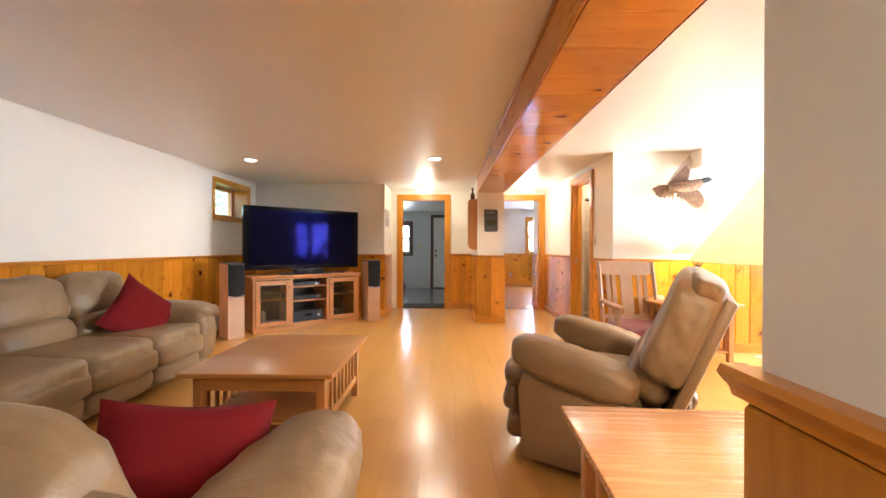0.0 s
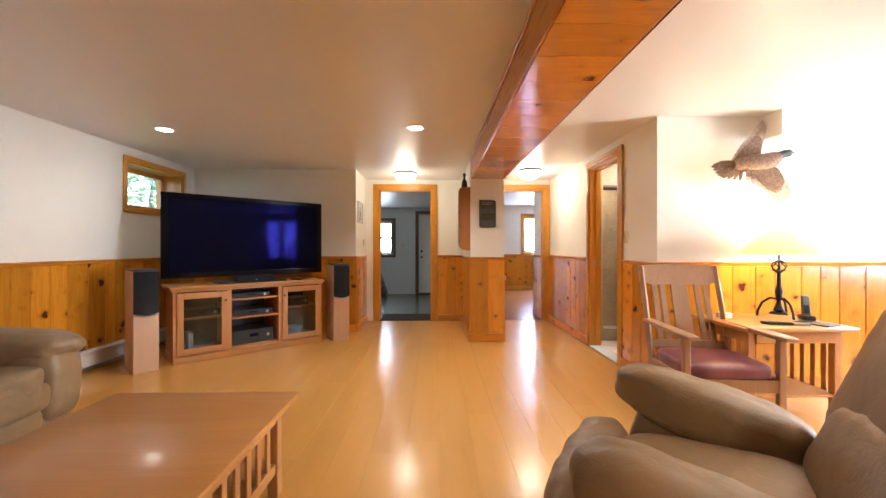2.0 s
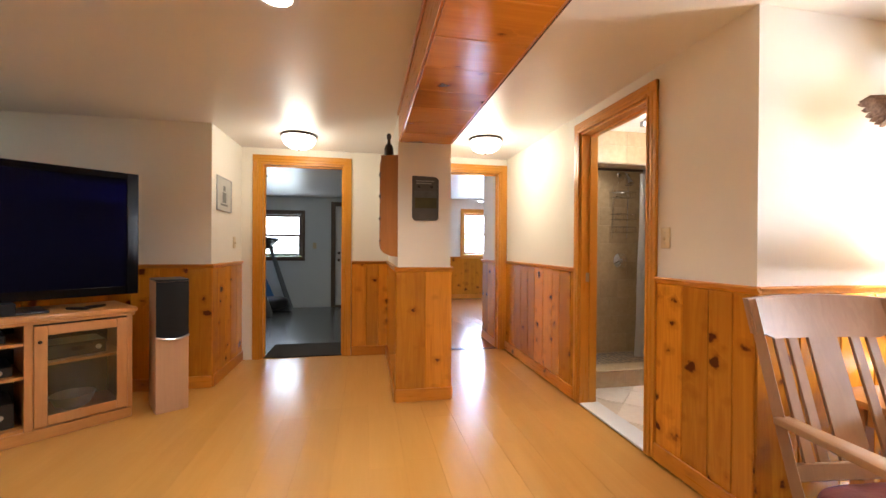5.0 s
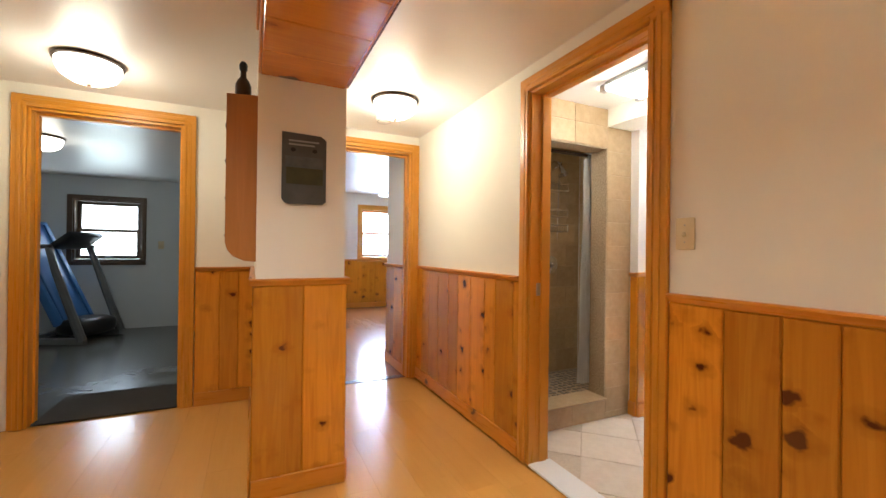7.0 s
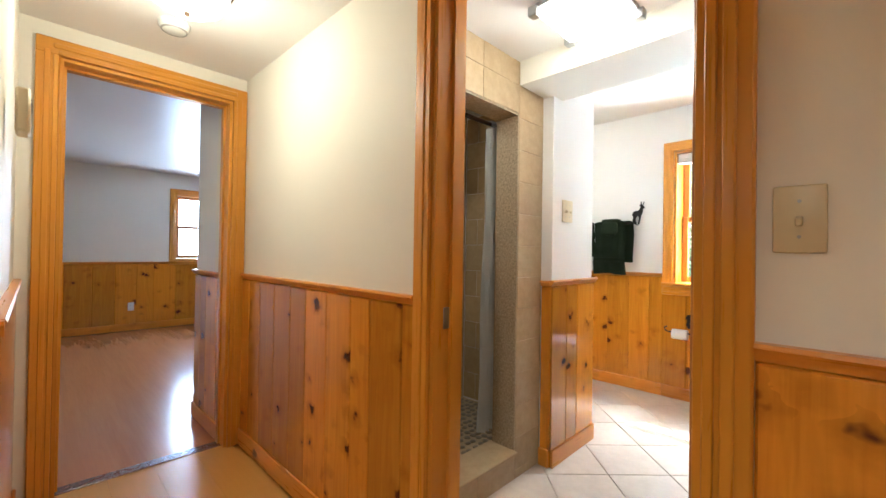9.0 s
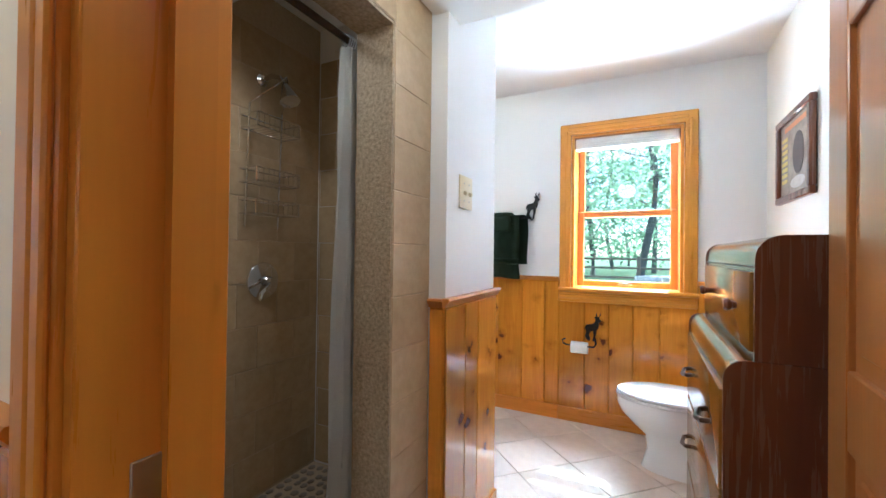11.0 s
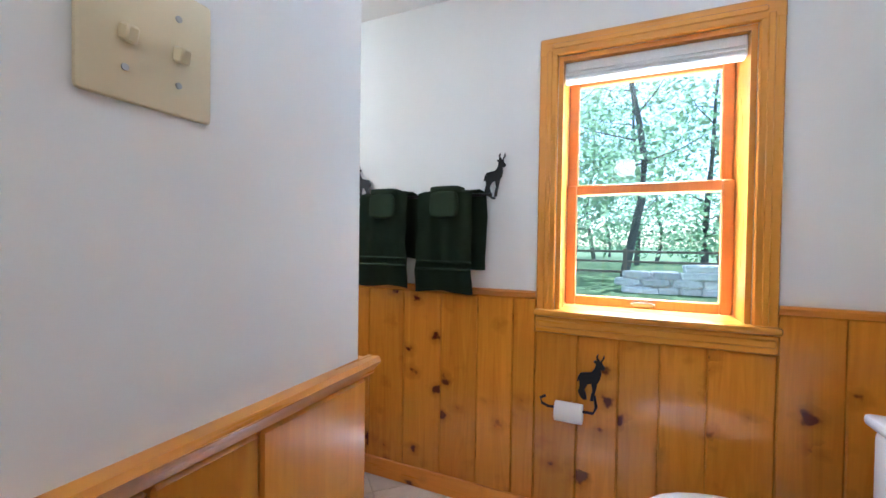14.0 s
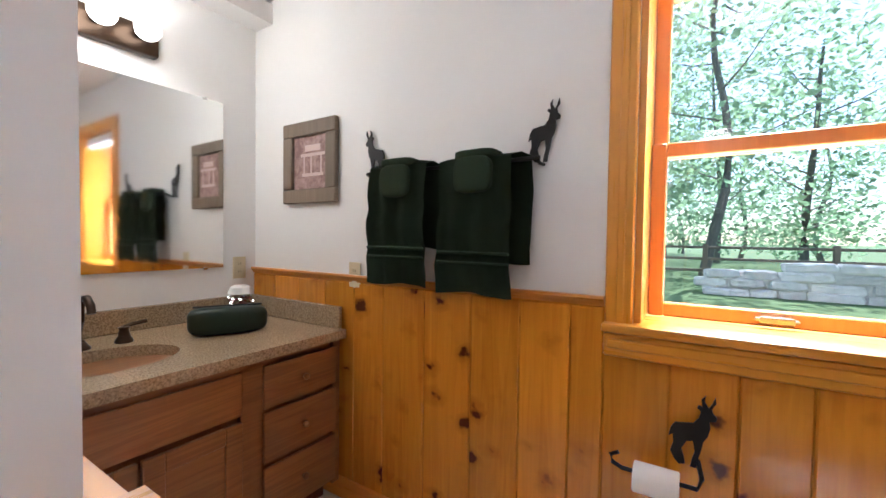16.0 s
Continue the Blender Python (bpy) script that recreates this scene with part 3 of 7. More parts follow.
wainscot("wainscot_west", (-3.08, -1.3), (-3.08, 6.915))
wainscot("wainscot_television", (-3.08, 6.915), (-0.893, 6.915), rail_ext=(0, 0.012))
wainscot("wainscot_alcove", (-0.905, 6.915), (-0.905, 7.73))
wainscot("wainscot_pier_west", (0.61, 7.73), (0.61, 6.32), rail_ext=(0, 0.01))
wainscot("wainscot_gym_door", (0.215, 7.73), (0.61, 7.73))
wainscot("wainscot_pier", (0.598, 6.32), (1.032, 6.32), rail_ext=(0.012, 0.012), widths=(0.10, 0.225))
wainscot("wainscot_pier_east", (1.02, 6.32), (1.02, 7.73))
wainscot("wainscot_hall", (1.987, 7.73), (1.987, 6.138))
wainscot("wainscot_hall_end", (1.987, 5.232), (1.987, 4.65), rail_ext=(0, 0.022))
wainscot("wainscot_fireside", (1.975, 4.65), (6.0, 4.65), widths=(0.16, 0.19, 0.22))
wainscot("wainscot_east", (6.0, 4.65), (6.0, -1.3), top=0.74)
wainscot("wainscot_entry", (0.448, 0.572), (0.448, -1.3), rail_ext=(0.012, 0))
wainscot("wainscot_entry_end", (0.58, 0.56), (0.448, 0.56))
wainscot("wainscot_entry_east", (0.58, -1.3), (0.58, 0.56))
wainscot("wainscot_south", (6.0, -1.3), (0.58, -1.3))
wainscot("wainscot_south_west", (0.448, -1.3), (-3.08, -1.3))
# bathroom
wainscot("wainscot_window", (4.83, 8.0), (4.83, 6.187), widths=(0.17, 0.19, 0.21))
wainscot("wainscot_under_window", (4.83, 6.187), (4.83, 5.327), top=0.89, widths=(0.15, 0.16, 0.18))
wainscot("wainscot_window_end", (4.83, 5.327), (4.83, 4.98))
wainscot("wainscot_stub", (3.088, 6.26), (3.617, 6.26), widths=(0.13, 0.17, 0.17), rail_ext=(0.012, 0.02))
wainscot("wainscot_stub_west", (3.10, 6.32), (3.10, 6.26))
wainscot("wainscot_stub_east", (3.605, 6.26), (3.605, 7.28))
wainscot("wainscot_bath_south", (4.83, 4.98), (2.11, 4.98))
# bedroom
wainscot("wainscot_bed_far", (1.12, 12.3), (6.0, 12.3), top=0.97, widths=(0.2, 0.24, 0.28))
wainscot("wainscot_bed_passage", (1.905, 8.4), (1.905, 7.85), rail_ext=(0.03, 0))
wainscot("wainscot_bed_return", (6.0, 8.4), (1.905, 8.4))


def casing(name, m, width, top, cas=0.078, thick=0.022, depth=0.125, label="varnished pine door casing"):
    """Moulded casing on one face and a jamb lining, local x along the wall, local y into it."""
    root = tagged(new(name), label, "door frame", kind="structure")
    root.matrix_basis = m
    for x0, x1 in ((-cas, 0), (width, width + cas)):
        bm = B(x0, x1, -thick, -0.001, 0, top + cas, bevel=0.005)
        inner, outer = (x1 - 0.02, x1) if x0 < 0 else (x0, x0 + 0.02)
        box(bm, inner, outer, -thick - 0.006, -thick + 0.002, 0, top, bevel=0.003)
        mid = (x0 + x1) / 2
        box(bm, mid - 0.012, mid + 0.012, -thick - 0.005, -thick + 0.002, 0, top + 0.02, bevel=0.004)
        part("side_casing", bm, M_TRIM, root)
    bm = B(-cas, width + cas, -thick - 0.002, -0.001, top, top + cas, bevel=0.005)
    box(bm, 0, width, -thick - 0.008, -thick + 0.002, top, top + 0.02, bevel=0.003)
    box(bm, -0.02, width + 0.02, -thick - 0.007, -thick + 0.002, top + 0.03, top + 0.054, bevel=0.004)
    part("head_casing", bm, M_TRIM_X, root)
    part("jamb", B(0.0005, 0.018, -0.012, depth, 0, top - 0.0005, bevel=0.002), M_TRIM, root)
    part("jamb", B(width - 0.018, width - 0.0005, -0.012, depth, 0, top - 0.0005, bevel=0.002), M_TRIM, root)
    part("jamb", B(0.018, width - 0.018, -0.012, depth, top - 0.018, top - 0.001, bevel=0.002), M_TRIM_X, root)
    bm = B(0.018, 0.03, depth * 0.45, depth * 0.8, 0, top - 0.018)
    box(bm, width - 0.03, width - 0.018, depth * 0.45, depth * 0.8, 0, top - 0.018)
    box(bm, 0.03, width - 0.03, depth * 0.45, depth * 0.8, top - 0.03, top - 0.018)
    part("stop", bm, M_TRIM, root)
    return root


casing("door_frame_gym", pose(-0.714, 7.73, 0), 0.848, 2.063)
casing("door_frame_bedroom", pose(1.15, 7.73, 0), 0.755, 2.063)
bath_case = casing("door_frame_bathroom", pose(1.987, 6.06, 0, 0, 0, -90), 0.75, 2.063)
part("strike_plate", B(0.0175, 0.0205, 0.03, 0.07, 0.93, 1.0, bevel=0.001), M_STEEL, bath_case, "steel strike plate")


def sash(parent, name, x0, x1, z0, z1, y, material, fr=0.045, t=0.035):
    bm = bmesh.new()
    box(bm, x0, x0 + fr, y, y + t, z0, z1, bevel=0.005)
    box(bm, x1 - fr, x1, y, y + t, z0, z1, bevel=0.005)
    box(bm, x0 + fr - 0.001, x1 - fr + 0.001, y + 0.001, y + t - 0.001, z0, z0 + fr, bevel=0.005)
    box(bm, x0 + fr - 0.001, x1 - fr + 0.001, y + 0.001, y + t - 0.001, z1 - fr, z1, bevel=0.005)
    s = part(name, bm, material, parent)
    g = part("pane", B(x0 + fr - 0.005, x1 - fr + 0.005, y + t * 0.45, y + t * 0.45 + 0.004, z0 + fr - 0.005, z1 - fr + 0.005), M_GLASS, s)
    g.visible_shadow = False
    return s


def window(name, m, width, z0, z1, depth=0.3, cas=0.078, trim=M_TRIM, trim_x=M_TRIM_X, sash_mat=M_SASH, stool=True, double=True, label="wooden double-hung window", glass_at=0.16):
    """A double-hung window in an opening of that width, local x along the wall, local y outward."""
    root = tagged(new(name), label, "window", kind="structure")
    root.matrix_basis = m
    part("side_casing", box(B(-cas, 0, -0.022, -0.001, z0, z1 + cas, bevel=0.006), -cas * 0.6, -cas * 0.3, -0.028, -0.02, z0, z1 + cas * 0.3, bevel=0.004), trim, root)
    part("side_casing", box(B(width, width + cas, -0.022, -0.001, z0, z1 + cas, bevel=0.006), width + cas * 0.3, width + cas * 0.6, -0.028, -0.02, z0, z1 + cas * 0.3, bevel=0.004), trim, root)
    part("head_casing", box(B(-cas, width + cas, -0.024, -0.001, z1, z1 + cas, bevel=0.006), -cas * 0.3, width + cas * 0.3, -0.030, -0.02, z1 + cas * 0.35, z1 + cas * 0.65, bevel=0.004), trim_x, root)
    if stool:
        part("sill", B(-cas - 0.004, width + cas + 0.004, -0.055, glass_at, z0 - 0.002, z0 + 0.026, bevel=0.008, seg=2), trim_x, root)
        part("apron", box(B(-cas, width + cas, -0.035, -0.001, z0 - 0.075, z0 - 0.004, bevel=0.006), -cas + 0.01, width + cas - 0.01, -0.042, -0.03, z0 - 0.05, z0 - 0.02, bevel=0.005), trim_x, root)
    else:
        part("sill_casing", B(-cas, width + cas, -0.023, -0.001, z0 - cas, z0, bevel=0.006), trim_x, root)
    part("jamb", B(0.0005, 0.02, -0.002, depth, z0, z1), trim, root)
    part("jamb", B(width - 0.02, width - 0.0005, -0.002, depth, z0, z1), trim, root)
    part("head_jamb", B(0.02, width - 0.02, -0.002, depth, z1 - 0.02, z1), trim_x, root)
    part("sill_jamb", B(0.02, width - 0.02, 0.0 if not stool else glass_at + 0.001, depth, z0, z0 + 0.02), trim_x, root)
    mid = (z0 + z1) / 2
    if double:
        sash(root, "upper_sash", 0.022, width - 0.022, mid - 0.02, z1 - 0.022, glass_at + 0.045, sash_mat)
        low = sash(root, "lower_sash", 0.022, width - 0.022, z0 + 0.028, mid + 0.024, glass_at + 0.004, sash_mat)
        part("sash_lift", box(B(width / 2 - 0.05, width / 2 + 0.05, glass_at - 0.018, glass_at + 0.004, z0 + 0.045, z0 + 0.055, bevel=0.003), width / 2 - 0.04, width / 2 + 0.04, glass_at - 0.02, glass_at - 0.014, z0 + 0.04, z0 + 0.06, bevel=0.002), M_STEEL, low, "white metal sash lift")
    else:
        sash(root, "sash", 0.022, width - 0.022, z0 + 0.022, z1 - 0.022, glass_at + 0.02, sash_mat)
    return root


bath_window = window("window_bathroom", pose(4.83, 6.107, 0, 0, 0, -90), 0.702, 0.93, 2.052, depth=0.319, label="varnished wooden double-hung window over a deep sill")
bm = B(0.024, 0.678, 0.02, 0.075, 1.95, 2.03, bevel=0.004)
blind = tagged(new("roller_blind", smooth_mesh(to_mesh("roller_blind", bm, M_SHADE_CLOTH))), "raised white pleated blind at the window head", "blind")
blind.matrix_basis = pose(4.83, 6.107, 0, 0, 0, -90)
for z in (1.957, 1.973, 1.989):
    part("pleat", B(0.027, 0.675, 0.014, 0.078, z - 0.003, z + 0.003, bevel=0.002), M_SHADE_CLOTH, blind)
window("window_west", pose(-3.08, 5.71, 0, 0, 0, 90), 0.94, 1.57, 2.07, depth=0.319, cas=0.05, stool=False, double=False, glass_at=0.2, label="small high basement window in a deep pine reveal")
window("window_gym", pose(-1.63, 11.4, 0), 0.77, 0.97, 1.82, depth=0.19, cas=0.06, trim=M_GYMTRIM, trim_x=M_GYMTRIM, sash_mat=M_GYMTRIM, stool=False, glass_at=0.05, label="dark trimmed double-hung window over the treadmill")
window("window_bedroom", pose(2.58, 12.3, 0), 0.82, 1.0, 2.0, depth=0.19, cas=0.075, glass_at=0.06, stool=False, label="pine trimmed double-hung window in the bedroom")
east = [window("window_front", pose(6.0, y1, 0, 0, 0, -90), w, 0.78, 2.02, depth=0.19, glass_at=0.08, double=dbl, label="wide wooden front window") for y1, w, dbl in ((4.1, 0.55, True), (3.55, 1.3, False), (2.25, 0.55, True))]

# boxed beam of pine
beam = setting("ceiling_beam", B(0.622, 1.008, -1.3, 6.32, 2.002, H), M_BEAM, "varnished pine boxed ceiling beam with dark edge trim", "beam")
for x0, x1 in ((0.61, 0.622), (1.008, 1.02)):
    part("beam_side", B(x0, x1, -1.3, 6.318, 1.992, H - 0.001, bevel=0.002), M_PINE_Y, beam)
part("edge_trim", B(0.598, 0.61, -1.3, 6.31, H - 0.03, H - 0.001, bevel=0.003), M_PINE_Y, beam)
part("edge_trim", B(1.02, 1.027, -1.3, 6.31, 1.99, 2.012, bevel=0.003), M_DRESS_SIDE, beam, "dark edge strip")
y = -1.28
while y < 6.3:
    w = min(0.262, 6.318 - y)
    ob = new("plank", board_cache.setdefault(("beam", round(w, 3)), to_mesh("plank", B(-0.193, 0.193, 0.0012, w - 0.0012, 0, 0.014, bevel=0.003), M_BEAM)))
    ob.parent = beam
    ob.location = (0.815, y, 1.988)
    y += 0.262

# ---- living room ----


def sofa(name, length, label, m, seats):
    """A plump leather sofa, its front at negative y, built about the middle of its floor area."""
    root = thing(name, label, "sofa", m)
    hl = length / 2
    part("base", B(-hl + 0.06, hl - 0.06, -0.40, 0.42, 0.05, 0.30, bevel=0.03, seg=2), M_LEATHER, root)
    for i in range(4):
        part("foot", rod(bmesh.new(), ((-hl + 0.15) * (1 if i % 2 else -1), -0.33 if i < 2 else 0.36, 0), ((-hl + 0.15) * (1 if i % 2 else -1), -0.33 if i < 2 else 0.36, 0.06), 0.025), M_BLACK, root)
    for sgn in (-1, 1):
        bm = pad(bmesh.new(), (sgn * (hl - 0.14), -0.02, 0.33), (0.15, 0.45, 0.27), 4.0, 16, wrinkle=0.03, seed=sgn)
        pad(bm, (sgn * (hl - 0.13), -0.06, 0.545), (0.175, 0.44, 0.10), 2.6, 18, wrinkle=0.08, seed=2 + sgn)
        part("arm", bm, M_LEATHER, root)
    inner = length - 0.54
    w = inner / seats
    for i in range(seats):
        x = -inner / 2 + w * (i + 0.5)
        bm = pad(bmesh.new(), (x, -0.12, 0.375), (w / 2 + 0.014, 0.37, 0.10), 6.5, 18, wrinkle=0.045, seed=i * 3.1)
        pad(bm, (x, -0.40, 0.30), (w / 2 + 0.012, 0.10, 0.085), 5.0, 10, wrinkle=0.03, seed=i * 5.1)
        pad(bm, (x, -0.40, 0.16), (w / 2, 0.07, 0.09), 3.2, 10, wrinkle=0.03, seed=i * 1.7)
        part("seat_cushion", bm, M_LEATHER, root)
        tilt = pose(x, 0.27, 0.62, -14)
        bm = pad(bmesh.new(), (0, 0.0, 0.12), (w / 2 + 0.006, 0.14, 0.20), 3.2, 20, tilt, 0.065, i * 2.3)
        pad(bm, (0, -0.03, -0.12), (w / 2 + 0.004, 0.13, 0.12), 3.0, 12, tilt, 0.03, i * 4.3)
        part("back_cushion", bm, M_LEATHER, root)
    part("back_panel", pad(bmesh.new(), (0, 0.38, 0.46), (hl - 0.08, 0.09, 0.38), 6.0, 12), M_LEATHER, root)
    return root


def pillow(label, m, s=0.24):
    bm = bmesh.new()
    n = 14
    grid = {}
    for side in (-1, 1):
        for i in range(n + 1):
            for j in range(n + 1):
                u, v = 2 * i / n - 1, 2 * j / n - 1
                edge = max(abs(u), abs(v)) > 0.999
                if edge and side > 0:
                    grid[(1, i, j)] = grid[(-1, i, j)]
                    continue
                pinch = 1 - 0.10 * (1 - u * u) * v * v
                pinch2 = 1 - 0.10 * (1 - v * v) * u * u
                h = 0.085 * ((1 - u * u) * (1 - v * v)) ** 0.42 + 0.006 * noise.noise(Vector((u * 3, v * 3, side)))
                grid[(side, i, j)] = bm.verts.new((u * s * pinch2, side * (0 if edge else h), v * s * pinch))
    for side in (-1, 1):
        for i in range(n):
            for j in range(n):
                q = [grid[(side, a, b)] for a, b in ((i, j), (i + 1, j), (i + 1, j + 1), (i, j + 1))]
                bm.faces.new(q if side < 0 else q[::-1])
    ob = new("throw_pillow", smooth_mesh(to_mesh("throw_pillow", bm, M_RED), 60))
    ob.matrix_basis = m
    return tagged(ob, label, "pillow", "red throw pillows")


sofa("sofa", 2.25, "long taupe leather sofa with padded arms by the wall", pose(-2.52, 2.92, 0, 0, 0, 90), 3)
sofa("loveseat", 2.1, "taupe leather loveseat with rounded arms and back turned", pose(-1.2, 1.13, 0, 0, 0, 180) @ Matrix.Diagonal((1, 1, 0.94, 1)), 2)
pillow("burgundy cloth throw pillow leaning on a sofa arm", pose(-2.44, 3.54, 0.575, -22, 40, 62), 0.26)
pillow("burgundy cloth throw pillow lying on the loveseat", pose(-0.57, 1.25, 0.50, -32, 12, 34), 0.23)


def slatted_table(name, label, w, d, h, m, top_mat, slats=7, shelf=0.14, cat="table", thick=0.028, over=0.06):
    """A mission table: top, legs, aprons, slatted ends and a low shelf."""
    root = thing(name, label, cat, m)
    part("tabletop", B(-w / 2, w / 2, -d / 2, d / 2, h - thick, h, bevel=0.008, seg=2), top_mat, root)
    x, y, l = w / 2 - over, d / 2 - over, 0.05
    for sx in (-1, 1):
        for sy in (-1, 1):
            part("leg", B(sx * x - l / 2 * (1 + sx), sx * x + l / 2 * (1 - sx), sy * y - l / 2 * (1 + sy), sy * y + l / 2 * (1 - sy), 0, h - thick, bevel=0.004), M_OAK_Z, root)
    for sy in (-1, 1):
        part("apron", B(-x + l, x - l, sy * y - (0.028 if sy > 0 else 0.008), sy * y - (0.008 if sy > 0 else -0.012), h - thick - 0.085, h - thick, bevel=0.003), M_OAK, root)
    for sx in (-1, 1):
        xm = sx * (x - 0.02)
        part("end_apron", B(xm - 0.01, xm + 0.01, -y + l, y - l, h - thick - 0.085, h - thick, bevel=0.003), M_OAK, root)
        part("end_rail", B(xm - 0.01, xm + 0.01, -y + l, y - l, shelf - 0.03, shelf + 0.02, bevel=0.003), M_OAK, root)
        for i in range(slats):
            yy = (-y + l) + (2 * (y - l)) * (i + 0.7) / (slats + 0.4)
            part("slat", B(xm - 0.006, xm + 0.006, yy - 0.018, yy + 0.018, shelf + 0.018, h - thick - 0.083, bevel=0.002), M_OAK_Z, root)
    part("shelf", B(-x + 0.03, x - 0.03, -y + 0.01, y - 0.01, shelf, shelf + 0.018, bevel=0.003), M_OAK, root)
    return root


slatted_table("coffee_table", "low golden oak coffee table with slatted ends and shelf", 0.87, 1.0, 0.45, pose(-0.915, 2.865, 0), M_OAK, 8)
slatted_table("end_table", "square wooden end table with reddish top by the recliner", 0.84, 0.94, 0.55, pose(0.975, 1.215, 0, 0, 0, -3), M_CHERRY, 5)
slatted_table("lamp_table", "oak side table with slatted ends beside the rocker", 0.76, 0.58, 0.62, pose(2.58, 4.27, 0), M_OAK, 4)


def table_lamp(label, m, watts):
    root = thing("table_lamp", label, "lamp", m, "iron table lamps")
    bm = bmesh.new()
    for i in range(3):
        a = 2 * math.pi * i / 3 + 0.5
        c, s = math.cos(a), math.sin(a)
        tube(bm, [(0.01 * c, 0.01 * s, 0.14), (0.05 * c, 0.05 * s, 0.15), (0.10 * c, 0.10 * s, 0.11), (0.125 * c, 0.125 * s, 0.05), (0.13 * c, 0.13 * s, 0.008)], 0.008)
    rod(bm, (0, 0, 0.03), (0, 0, 0.045), 0.06, 0.05, 20)
    part("foot", bm, M_IRON, root)
    bm = lathe(bmesh.new(), [(0.02, 0.04), (0.035, 0.06), (0.02, 0.09), (0.014, 0.12), (0.02, 0.17), (0.024, 0.2), (0.015, 0.24), (0.013, 0.33), (0.02, 0.335), (0.012, 0.345)], 16)
    part("stem", bm, M_IRON, root)
    bm = bmesh.new()
    for i in range(6):
        a = 2 * math.pi * i / 6
        tube(bm, [(0.01 * math.cos(a), 0.01 * math.sin(a), 0.34), (0.038 * math.cos(a + 0.5), 0.038 * math.sin(a + 0.5), 0.36), (0.048 * math.cos(a + 1.0), 0.048 * math.sin(a + 1.0), 0.385), (0.038 * math.cos(a + 1.5), 0.038 * math.sin(a + 1.5), 0.41), (0.01 * math.cos(a + 2), 0.01 * math.sin(a + 2), 0.43)], 0.005, 6)
    rod(bm, (0, 0, 0.34), (0, 0, 0.6), 0.006)
    part("twist_cage", bm, M_IRON, root, "twisted iron basket")
    bm = lathe(bmesh.new(), [(0.245, 0.475), (0.115, 0.655), (0.112, 0.655), (0.242, 0.475), (0.245, 0.475)], 40)
    part("shade", bm, M_SHADE, root, "parchment cone shade")
    bm = bmesh.new()
    bmesh.ops.create_uvsphere(bm, u_segments=14, v_segments=10, radius=0.03, matrix=Matrix.Translation((0, 0, 0.56)))
    part("bulb", bm, M_BULB, root)
    p = m.translation
    bulb_lamp("lamp_light", (p.x, p.y, p.z + 0.60), watts, WARM, 0.035)
    return root


table_lamp("black iron table lamp with lit parchment shade", pose(2.75, 4.365, 0.62), 7)
table_lamp("black iron table lamp with lit parchment shade", pose(0.98, 1.0, 0.55) @ Matrix.Diagonal((1.2, 1.2, 1.2, 1)), 4.5)


